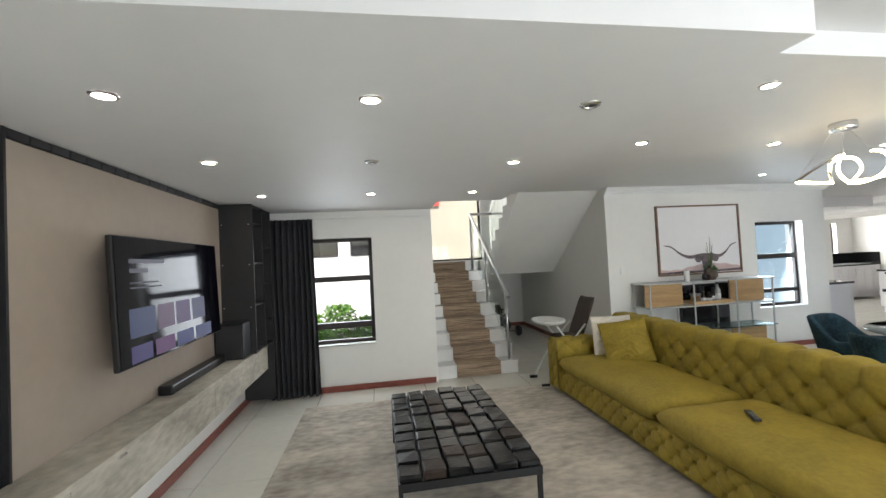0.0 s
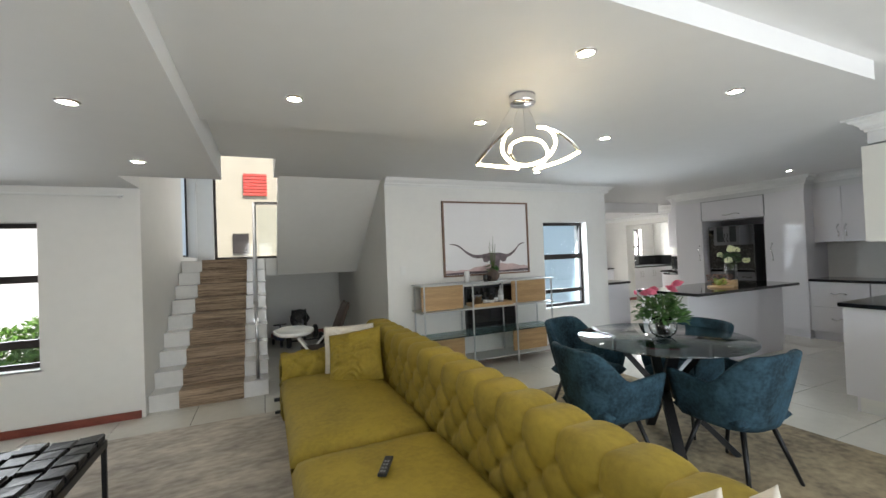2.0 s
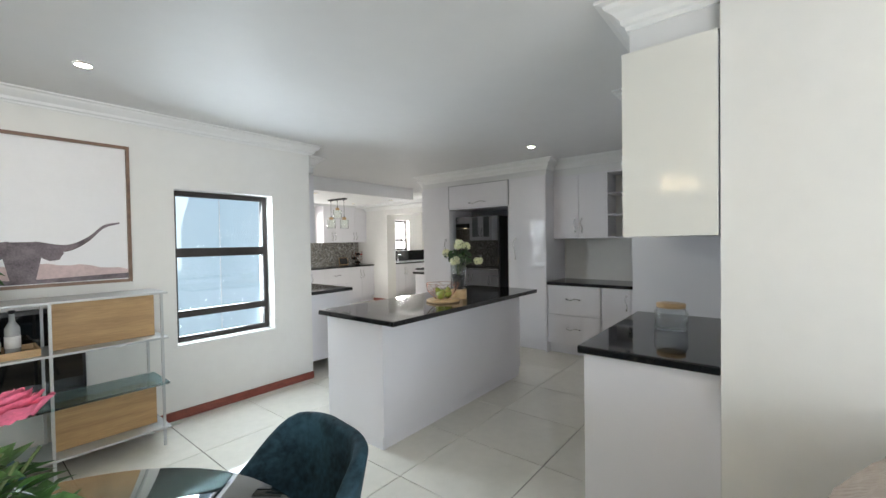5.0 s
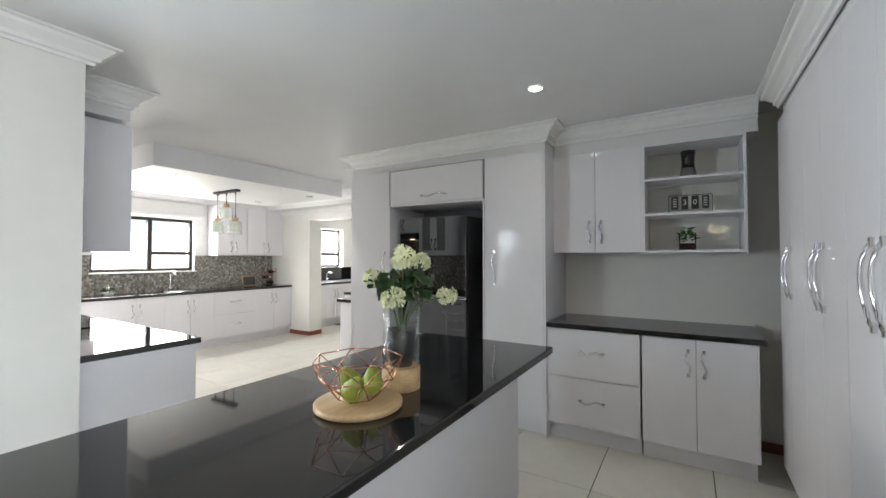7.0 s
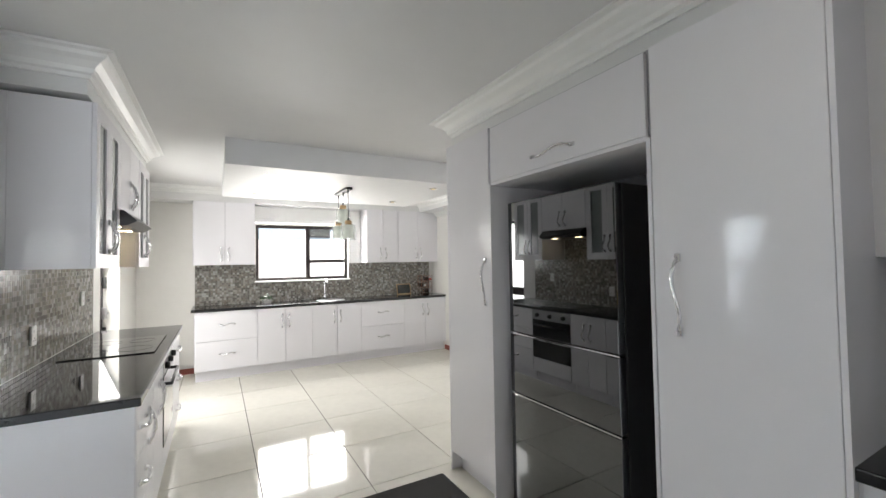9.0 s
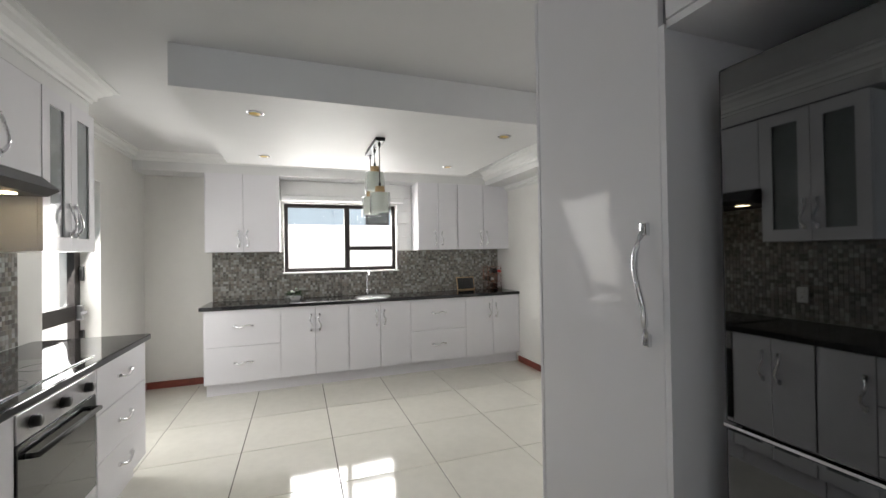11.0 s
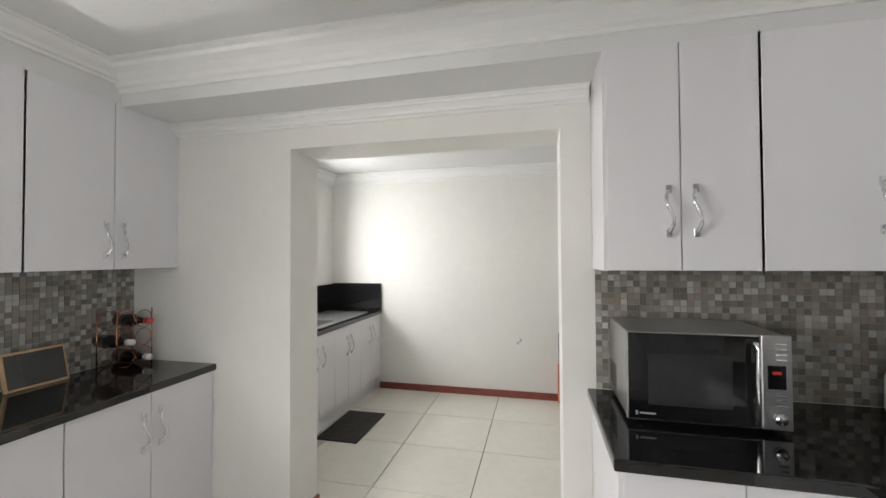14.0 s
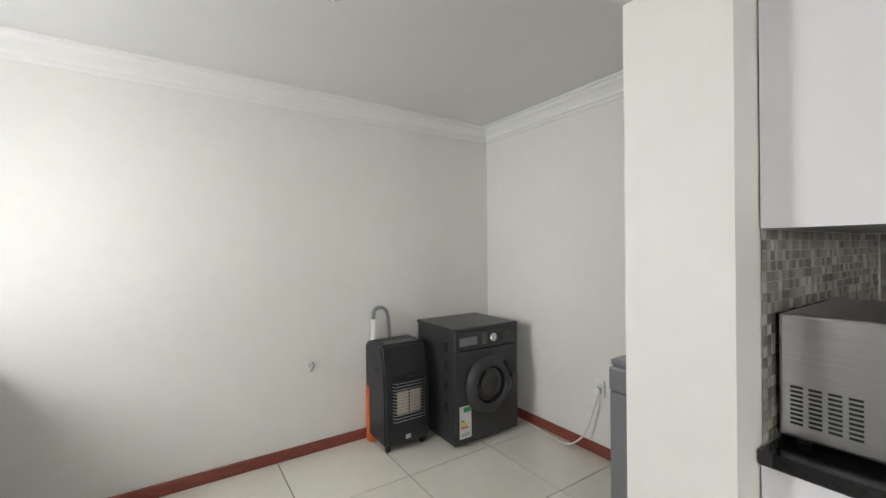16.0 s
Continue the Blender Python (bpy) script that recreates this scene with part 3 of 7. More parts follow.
def neighbour(name, label, x0, x1, y0, y1, h, mat, wins, face):
    hs = thing(name, label, "house", (0, 0, 0))
    part("wall", boxes((x0, x1, y0, y1, -0.26, h)), mat, hs)
    part("roof", boxes((x0 - 0.2, x1 + 0.2, y0 - 0.2, y1 + 0.2, h, h + 0.15), bevel=0.02), M["cornice"], hs)
    for a, b, c, d in wins:
        w = part("window", boxes((a, b, face - 0.03, face + 0.02, c, d), bevel=0.004), M["frame"], hs)
        part("pane", boxes((a + 0.05, b - 0.05, face - 0.04, face - 0.031, c + 0.05, d - 0.05)), M["black_gloss"], w)
    return hs


neighbour("neighbour_house", "white plastered neighbouring house with small dark windows", -9, 5.0, 14.0, 22, 6.2, M["render_wall"], ((-2.2, -1.0, 1.9, 2.7), (-0.6, 0.7, 1.9, 2.7), (1.5, 2.2, 1.9, 2.7)), 14.0)
beige = neighbour("beige_house", "beige plastered house wall behind the stairwell", 0.5, 3.9, 12.6, 13.6, 7.0, M["beige_wall"], (), 12.6)
bm = bmesh.new()
for k in range(7):
    box(bm, 1.75, 2.35, 12.52, 12.58, 3.35 + 0.09 * k, 3.42 + 0.09 * k, bevel=0.004)
part("shutter", bm, M["red_ink"], beige, "red slatted shutter")
part("window", boxes((1.45, 1.85, 12.54, 12.61, 1.75, 2.3), bevel=0.005), M["frame"], beige)
structure("backdrop_courtyard", boxes((4.2, 7.085, 6.7, 6.75, -0.26, 3.2), (7.09, 7.14, 5.52, 6.69, -0.26, 3.2)), M["blue_glow"], "pale blue courtyard wall backdrop that glows in place of skylight", "backdrop")
structure("yard_wall", boxes((7.0, 16.0, 12.4, 12.65, -0.26, 2.0)), M["render_wall"], "white plastered boundary wall behind the kitchen", "wall")
neighbour("back_house", "pale plastered house beyond the kitchen yard", 8.0, 13.0, 16.5, 22, 4.4, M["pale_house"], ((10.9, 11.6, 2.3, 3.1),), 16.5)


def bush(name, label, at, r, h, n, seed, mat):
    rnd = random.Random(seed)
    b = thing(name, label, "shrub", at)
    t = bmesh.new()
    for k in range(6):
        a = rnd.uniform(0, 6.28)
        tube(t, [(0, 0, 0), (0.3 * r * math.cos(a), 0.3 * r * math.sin(a), h * 0.4), (0.7 * r * math.cos(a), 0.7 * r * math.sin(a), h * 0.75)], 0.02, 5, taper=0.006)
    part("trunk", t, M["stem"], b)
    bm = bmesh.new()
    for k in range(n):
        a, u, z = rnd.uniform(0, 6.28), rnd.random() ** 0.5, rnd.uniform(0.08, 1.0)
        rr = r * u * (1.0 - 0.55 * z * z) * rnd.uniform(0.75, 1.15)
        c = Vector((rr * math.cos(a), rr * math.sin(a), h * z))
        m = Matrix.Translation(c) @ Euler((rnd.uniform(-1.2, 1.2), rnd.uniform(-1.2, 1.2), rnd.uniform(0, 6.28))).to_matrix().to_4x4()
        s = rnd.uniform(0.03, 0.065)
        vs = [bm.verts.new(m @ Vector(q)) for q in ((-s, 0, 0), (0, -s * 0.45, 0.008), (s, 0, 0), (0, s * 0.45, 0.008))]
        bm.faces.new(vs)
    part("crown", bm, mat, b)
    return b


M["shrub"] = material("sunlit_shrub_leaf", (0.10, 0.22, 0.02), 0.55, vary=0.35, scale=6, color2=(0.05, 0.13, 0.012))
bush("shrub", "bright green garden shrub below the window", (-0.35, 7.2, -0.26), 0.55, 1.15, 1500, 1, M["shrub"])
bush("shrub", "bright green garden shrub below the window", (0.25, 7.0, -0.26), 0.5, 0.95, 1300, 2, M["shrub"])
bush("shrub", "bright green garden shrub below the window", (-0.95, 7.4, -0.26), 0.6, 1.0, 1300, 3, M["shrub"])

# ---------- stairs ----------
stairs = thing("staircase", "white tiled staircase with a striped brown runner and glass balustrade", "staircase", (0, 0, 0))
RISE, RUN, Y0 = 0.173, 0.250, 5.25
for k in range(9):
    y = Y0 + RUN * k
    z = RISE * (k + 1)
    y1 = y + RUN if k < 8 else 8.919
    b = bmesh.new()
    box(b, 1.095, 2.22, y, y1, 0.0 if k < 8 else z - 0.22, z - 0.012)
    box(b, 1.095, 2.23, y - 0.012, y1, z - 0.012, z, bevel=0.003)
    part("step" if k < 8 else "landing", b, M["stair_tile"], stairs)
    r = bmesh.new()
    box(r, 1.36, 1.97, y - 0.022, y - 0.004 if k else y - 0.003, z - RISE + 0.004, z + 0.006, bevel=0.004)
    if k < 8:
        box(r, 1.36, 1.97, y - 0.022, y + RUN - 0.013, z, z + 0.008, bevel=0.003)
    part("runner", r, M["runner"], stairs, "brown and beige striped runner")
# upper flight, its sloping soffit and landing
b = bmesh.new()
UY, prof = 7.12, []
for k in range(9):
    prof += [(UY - RUN * k, 1.557 + RISE * k), (UY - RUN * k, 1.557 + RISE * (k + 1))]
prof += [(UY - RUN * 9, 1.557 + RISE * 9), (UY - RUN * 9, 1.557 + RISE * 9 - 0.24), (UY, 1.29)]
lo = [b.verts.new((2.40, y, z)) for y, z in prof]
hi = [b.verts.new((3.649, y, z)) for y, z in prof]
b.faces.new(lo)
b.faces.new(hi[::-1])
for k in range(len(prof)):
    b.faces.new((lo[k], lo[(k + 1) % len(prof)], hi[(k + 1) % len(prof)], hi[k]))
bmesh.ops.recalc_face_normals(b, faces=b.faces[:])
part("upper_flight", b, M["wall"], stairs, "white plastered underside of the upper flight")
part("upper_landing", boxes((2.231, 3.649, UY + 0.001, 8.919, 1.28, 1.557)), M["wall"], stairs)
slope = RISE / RUN
P0, P1 = Vector((2.115, 5.21, 1.06)), Vector((2.095, 7.20, 2.43))
P2 = Vector((2.49, 7.16, 2.43))
rail = bmesh.new()
tube(rail, [P0 + Vector((0, -0.03, -0.012)), P0, P1, P2, P2 + Vector((0, -0.12, 0.10)), P2 + Vector((0, -1.4, 1.06))], 0.025, 12)
part("handrail", rail, M["steel"], stairs, "brushed steel handrail")
for x, y, zb in ((2.115, 5.30, RISE), (2.105, 6.28, RISE * 5), (2.095, 7.18, RISE * 8), (2.49, 7.13, 1.557)):
    t = bmesh.new()
    zt = P0.z + (P1.z - P0.z) * (y - P0.y) / (P1.y - P0.y) if x < 2.4 else P2.z
    tube(t, [(x, y, zb), (x, y, zt)], 0.019, 10)
    tube(t, [(x, y, zb), (x, y, zb + 0.010)], 0.042, 14)
    part("post", t, M["steel"], stairs)
    for h in (0.28, 0.68):
        zc = zb + (zt - zb) * h
        part("clamp", boxes((x - 0.032, x + 0.032, y - 0.014, y + 0.014, zc, zc + 0.045), bevel=0.004), M["steel"], stairs)


def glass_sheet(corners):
    g = bmesh.new()
    g.faces.new([g.verts.new(c) for c in corners])
    bmesh.ops.solidify(g, geom=g.faces[:], thickness=0.008)
    bmesh.ops.recalc_face_normals(g, faces=g.faces[:])
    return part("glass_panel", g, M["rail_glass"], stairs)


rs = (P1.z - P0.z) / (P1.y - P0.y)
for ya, yb in ((5.36, 6.22), (6.34, 7.13)):
    za, zb = P0.z + (ya - P0.y) * rs, P0.z + (yb - P0.y) * rs
    glass_sheet([(2.11, ya, za - 0.80), (2.11, yb, zb - 0.80), (2.11, yb, zb - 0.09), (2.11, ya, za - 0.09)])
glass_sheet([(2.14, 7.17, 1.63), (2.44, 7.15, 1.63), (2.44, 7.15, 2.36), (2.14, 7.17, 2.36)])
glass_sheet([(2.42, 7.05, 1.72), (2.42, 5.5, 1.72 + 1.55 * slope), (2.42, 5.5, 2.46 + 1.55 * slope), (2.42, 7.05, 2.46)])


# ---------- kitchen units ----------
def handle_mesh(name, length=0.16):
    """A wavy chrome bow handle, upright, standing off towards local -y."""
    b = bmesh.new()
    pts = []
    for k in range(15):
        t = k / 14
        s = math.sin(math.pi * t)
        pts.append((0.012 * math.sin(2 * math.pi * t), -0.008 - 0.026 * s ** 0.7, (t - 0.5) * length))
    tube(b, pts, 0.0075, 8)
    for z in (-0.5, 0.5):
        box(b, -0.010, 0.010, -0.014, 0.0, z * length - 0.016, z * length + 0.016, bevel=0.003)
    return mesh_of(name, b, M["chrome"])


HANDLE, HANDLE_LONG = handle_mesh("handle"), handle_mesh("handle", 0.27)


def cabinet(name, label, at, turn, w, d, h, fronts, category="cupboard", group="", plinth=0.0, mat="gloss", long_handles=False, ends=True):
    """A unit seen from local -y: x runs along its width, fronts are (x0, x1, z0, z1, handle, hx, hz), handle v, h or none."""
    c = thing(name, label, category, at, turn, group)
    b = bmesh.new()
    box(b, 0.001, w - 0.001, 0.0, d, plinth, h, bevel=0.002)
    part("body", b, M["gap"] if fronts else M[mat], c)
    if plinth:
        part("plinth", boxes((0.0, w, 0.05, 0.07, 0.0, plinth)), M["gloss"], c)
    if ends and fronts:
        for x in (-0.0, w - 0.001):
            part("side_panel", boxes((x - 0.012, x + 0.003, -0.016, d, plinth, h)) if x == 0.0 else boxes((x - 0.003, x + 0.012, -0.016, d, plinth, h)), M[mat], c)
    for x0, x1, z0, z1, kind, hx, hz in fronts:
        o = part("drawer" if kind == "h" else "door", boxes((x0 + 0.002, x1 - 0.002, -0.019, -0.001, z0 + 0.002, z1 - 0.002), bevel=0.002), M[mat], c)
        if kind in ("v", "h"):
            m = pose(hx, -0.019, hz) if kind == "v" else pose(hx, -0.019, hz, 0, 90, 0)
            shared("handle", HANDLE_LONG if long_handles else HANDLE, o, m, "wavy chrome handle")
    return c


def pair(x0, x1, z0, z1, hz):
    """Two doors with handles next to one another."""
    m = (x0 + x1) / 2
    return [(x0, m, z0, z1, "v", m - 0.045, hz), (m, x1, z0, z1, "v", m + 0.045, hz)]


def drawers(x0, x1, z0, z1, n=2):
    s = (z1 - z0) / n
    return [(x0, x1, z0 + s * k, z0 + s * (k + 1), "h", (x0 + x1) / 2, z0 + s * (k + 0.55)) for k in range(n)]


def worktop(name, bm, label):
    return solid(name, bm, M["granite"], label, "worktop")


G1 = "units under the kitchen window"
cabinet("drawer_unit", "white gloss drawer unit with two deep drawers", (8.12, 9.14, 0), 0, 0.71, 0.565, 0.88, drawers(0, 0.71, 0.13, 0.88), "drawers", G1, 0.13)
cabinet("base_cupboard", "white gloss base cupboard with two doors", (8.83, 9.14, 0), 0, 0.71, 0.565, 0.88, pair(0, 0.71, 0.13, 0.88, 0.70), "cupboard", G1, 0.13)
cabinet("base_cupboard", "white gloss sink cupboard with two doors", (9.54, 9.14, 0), 0, 0.72, 0.565, 0.88, pair(0, 0.72, 0.13, 0.88, 0.70), "cupboard", G1, 0.13)
cabinet("drawer_unit", "white gloss drawer unit with two deep drawers", (10.26, 9.14, 0), 0, 0.71, 0.565, 0.88, drawers(0, 0.71, 0.13, 0.88), "drawers", G1, 0.13)
cabinet("base_cupboard", "white gloss base cupboard with two doors beside the pillar", (10.97, 9.14, 0), 0, 0.745, 0.565, 0.88, pair(0, 0.745, 0.13, 0.88, 0.70), "cupboard", G1, 0.13)
worktop("worktop", boxes((8.07, 11.728, 9.10, 9.708, 0.882, 0.92), bevel=0.006), "polished black granite worktop under the window")
G2 = "wall cupboards"
cabinet("wall_cupboard", "white gloss wall cupboard with two doors near the garden door", (8.09, 9.40, 1.475), 0, 0.72, 0.305, 0.86, pair(0, 0.72, 0, 0.86, 0.15), "cupboard", G2)
cabinet("wall_cupboard", "white gloss wall cupboard with two doors beside the window", (10.46, 9.40, 1.475), 0, 0.52, 0.305, 0.86, pair(0, 0.52, 0, 0.86, 0.15), "cupboard", G2)
cabinet("wall_cupboard", "white gloss wall cupboard with two doors next to the pillar", (10.985, 9.40, 1.475), 0, 0.74, 0.305, 0.86, pair(0, 0.74, 0, 0.86, 0.15), "cupboard", G2)

# corner counter with the microwave
cabinet("base_cupboard", "white gloss base cupboard below the microwave", (11.10, 7.03, 0), -90, 0.667, 0.625, 0.88, [(0, 0.33, 0.13, 0.88, "v", 0.265, 0.70), (0.33, 0.667, 0.13, 0.88, "none", 0, 0)], "cupboard", "", 0.13)
cabinet("base_cupboard", "white gloss corner base cupboard with two doors and a plain side", (11.078, 6.345, 0), 180, 0.765, 0.61, 0.88, [(0.02, 0.38, 0.13, 0.88, "v", 0.075, 0.70), (0.38, 0.765, 0.13, 0.88, "v", 0.70, 0.70)], "cupboard", "", 0.13)
bm = bmesh.new()
box(bm, 11.05, 11.728, 6.39, 7.06, 0.882, 0.92, bevel=0.006)
box(bm, 10.27, 11.728, 5.732, 6.40, 0.8825, 0.9205, bevel=0.006)
worktop("worktop", bm, "polished black granite corner worktop")
cabinet("wall_cupboard", "white gloss wall cupboard with two doors over the microwave", (11.39, 7.02, 1.475), -90, 0.51, 0.335, 0.85, pair(0, 0.51, 0, 0.85, 0.22), "cupboard", G2)
cabinet("wall_cupboard", "white gloss corner wall cupboard", (11.39, 6.505, 1.475), -90, 0.435, 0.335, 0.85, [(0, 0.435, 0, 0.85, "v", 0.34, 0.22)], "cupboard", G2)
cabinet("wall_cupboard", "white gloss wall cupboard end panel beside the tall units", (11.385, 6.06, 1.475), 180, 1.18, 0.325, 0.85, pair(0, 0.59, 0, 0.85, 0.15) + pair(0.59, 1.18, 0, 0.85, 0.15), "cupboard", G2)

# tall units round the refrigerator
tall = thing("tall_cupboard", "white gloss tall cupboard built round the refrigerator", "cupboard", (9.84, 5.70, 0), -90)
b = bmesh.new()
for x0, x1, z0, z1 in ((0.0, 0.50, 0.13, 2.31), (1.565, 2.09, 0.13, 2.31), (0.50, 1.565, 1.965, 2.31)):
    box(b, x0 + 0.001, x1 - 0.001, 0.0, 0.598, z0, z1)
box(b, 0.50, 1.565, 0.58, 0.598, 0.13, 1.965)
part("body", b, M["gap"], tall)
part("plinth", boxes((0.02, 0.50, 0.05, 0.07, 0, 0.13)), M["gloss"], tall)
part("plinth", boxes((1.565, 2.07, 0.05, 0.07, 0, 0.13)), M["gloss"], tall)
for x0, x1 in ((-0.014, 0.0005), (0.5, 0.516), (1.549, 1.5645), (2.0895, 2.104)):
    part("side_panel", boxes((x0, x1, -0.021, 0.597, 0.0 if x0 > 0.4 else 0.0, 1.955 if 0.4 < x0 < 1.6 else 2.31)), M["gloss"], tall)
part("shelf_board", boxes((0.517, 1.548, -0.015, 0.57, 1.945, 1.963)), M["gloss"], tall)
for x0, x1, z0, z1, kind, hx, hz in ((0.0, 0.50, 0.13, 2.31, "v", 0.455, 1.35), (1.566, 2.089, 0.13, 2.31, "v", 1.66, 1.35), (0.517, 1.549, 1.965, 2.30, "h", 1.04, 2.03)):
    o = part("door", boxes((x0 + 0.002, x1 - 0.002, -0.02, -0.001, z0, z1 - 0.002), bevel=0.002), M["gloss"], tall)
    shared("handle", HANDLE_LONG, o, pose(hx, -0.02, hz) if kind == "v" else pose(hx, -0.02, hz, 0, 90, 0), "wavy chrome handle")
fridge = thing("refrigerator", "tall black glass-fronted refrigerator with a freezer below", "refrigerator", (9.90, 5.12, 0), -90)
part("body", boxes((0.0, 0.76, 0.05, 0.54, 0.02, 1.83), bevel=0.006), M["black"], fridge)
part("door", boxes((0.0, 0.76, 0.0, 0.045, 1.055, 1.83), bevel=0.006), M["mirror_black"], fridge)
part("door", boxes((0.0, 0.76, 0.0, 0.045, 0.70, 1.045), bevel=0.006), M["mirror_black"], fridge)
part("door", boxes((0.0, 0.76, 0.0, 0.045, 0.05, 0.69), bevel=0.006), M["mirror_black"], fridge)
part("handle", boxes((0.0, 0.76, -0.004, 0.0, 1.047, 1.053), (0.0, 0.76, -0.004, 0.0, 0.692, 0.698)), M["chrome"], fridge)

# drawers and open shelf east of the island
cabinet("drawer_unit", "white gloss drawer unit with two deep drawers", (9.87, 3.59, 0), -90, 0.67, 0.575, 0.88, drawers(0, 0.67, 0.13, 0.88), "drawers", "units by the tall cupboard", 0.13)
cabinet("base_cupboard", "white gloss base cupboard with two doors", (9.87, 2.91, 0), -90, 0.66, 0.575, 0.88, pair(0, 0.66, 0.13, 0.88, 0.72), "cupboard", "units by the tall cupboard", 0.13)
worktop("worktop", boxes((9.83, 10.448, 2.20, 3.60, 0.882, 0.92), bevel=0.006), "polished black granite worktop over the drawers")
cabinet("wall_cupboard", "white gloss wall cupboard with two doors", (10.09, 3.60, 1.475), -90, 0.68, 0.355, 0.83, pair(0, 0.68, 0, 0.83, 0.17), "cupboard", G2)
rack = thing("open_shelf", "white open wall shelf with three levels of ornaments", "shelf", (10.09, 2.915, 1.475), -90)
part("back", boxes((0.0, 0.65, 0.33, 0.355, 0.0, 0.83)), M["gloss_cream"], rack)
for x in (0.0, 0.632):
    part("side_panel", boxes((x, x + 0.018, -0.018, 0.329, 0.0, 0.83)), M["gloss"], rack)
for z in (0.0, 0.28, 0.545, 0.812):
    part("shelf_board", boxes((0.0185, 0.6315, -0.016, 0.329, z, z + 0.018)), M["gloss"], rack)

# tall bank and peninsula on the south side
bank = cabinet("tall_cupboard", "white gloss tall cupboard bank with chrome handles", (9.93, 2.10, 0), 180, 1.88, 0.595, 2.31, pair(0, 0.62, 0.13, 2.31, 1.35) + pair(0.62, 1.25, 0.13, 2.31, 1.35) + pair(1.25, 1.88, 0.13, 2.31, 1.35), "cupboard", "", 0.13, long_handles=True)
structure("beam_bank", boxes((8.05, 9.93, 1.501, 2.09, 2.312, 2.519)), M["ceiling"], "white boxed beam over the tall cupboards", "beam")
cornice("trim_bank", [(8.05, 1.84), (8.05, 2.10), (9.95, 2.10), (9.95, 1.5)], 2.52, 0.12)
cabinet("base_cupboard", "white gloss peninsula end cupboard beside the wall", (8.04, 2.05, 0), 180, 1.12, 0.545, 0.905, pair(0, 0.56, 0.13, 0.905, 0.72) + pair(0.56, 1.12, 0.13, 0.905, 0.72), "cupboard", "", 0.13)
structure("trim_peninsula_plinth", boxes((6.925, 6.945, 1.51, 2.0, 0.0, 0.128)), M["white"], "white plinth board under the peninsula end", "trim")
worktop("worktop", boxes((6.867, 8.04, 1.502, 2.086, 0.907, 0.945), bevel=0.006), "polished black granite peninsula worktop")
cabinet("wall_cupboard", "cream gloss wall cupboard over the peninsula", (8.03, 1.84, 1.475), 180, 1.20, 0.335, 0.80, pair(0, 0.60, 0, 0.80, 0.15) + pair(0.60, 1.20, 0, 0.80, 0.15), "cupboard", G2, mat="gloss_cream")

# stove run
G3 = "units along the stove wall"
cabinet("drawer_unit", "white gloss drawer unit with three drawers", (8.03, 5.37, 0), 90, 0.55, 0.585, 0.88, drawers(0, 0.30, 0.13, 0.88, 3) + [(0.30, 0.55, 0.13, 0.88, "v", 0.34, 0.68)], "drawers", G3, 0.13)
oven = thing("oven", "built-in steel oven with black glass door under the hob", "oven", (8.03, 6.38, 0), 90)
part("body", boxes((0.0, 0.62, 0.0, 0.58, 0.13, 0.88)), M["gap"], oven)
part("plinth", boxes((0.0, 0.62, 0.05, 0.07, 0.0, 0.13)), M["gloss"], oven)
part("control_panel", boxes((0.01, 0.61, -0.022, -0.001, 0.76, 0.87), bevel=0.003), M["steel"], oven)
od = part("door", boxes((0.01, 0.61, -0.024, -0.001, 0.30, 0.755), bevel=0.003), M["black_gloss"], oven)
b = bmesh.new()
tube(b, [(0.06, -0.022, 0.70), (0.06, -0.06, 0.70), (0.56, -0.06, 0.70), (0.56, -0.022, 0.70)], 0.011, 10)
part("handle", b, M["black"], od)
part("drawer", boxes((0.01, 0.61, -0.02, -0.001, 0.13, 0.295), bevel=0.003), M["gloss"], oven)
for x in (0.10, 0.31, 0.52):
    k = part("knob", lathe([(0, 0), (0.024, 0), (0.021, 0.028), (0, 0.03)], 20), M["black"], oven)
    k.matrix_basis = pose(x, -0.022, 0.815, 90, 0, 0)
cabinet("drawer_unit", "white gloss drawer unit with three drawers", (8.03, 7.01, 0), 90, 0.68, 0.585, 0.88, drawers(0, 0.68, 0.13, 0.88, 3), "drawers", G3, 0.13)
cabinet("base_cupboard", "white gloss base cupboard beside the oven", (8.03, 5.925, 0), 90, 0.45, 0.585, 0.88, pair(0, 0.45, 0.13, 0.88, 0.70), "cupboard", G3, 0.13)
worktop("worktop", boxes((7.442, 8.07, 5.34, 7.74, 0.882, 0.92), bevel=0.006), "polished black granite worktop beside the stove")
hob = thing("hob", "black glass electric hob set in the worktop", "hob", (7.52, 6.40, 0.92))
part("plate", boxes((0.0, 0.48, 0.0, 0.72, 0.001, 0.007), bevel=0.002), M["black_gloss"], hob)
for x, y, r in ((0.13, 0.18, 0.08), (0.13, 0.52, 0.10), (0.35, 0.2, 0.10), (0.35, 0.53, 0.08)):
    k = part("cooking_zone", lathe([(r - 0.003, 0), (r, 0), (r, 0.0006), (r - 0.003, 0.0006), (r - 0.003, 0)], 40), M["graphite"], hob)
    k.matrix_basis = pose(x, y, 0.0072)


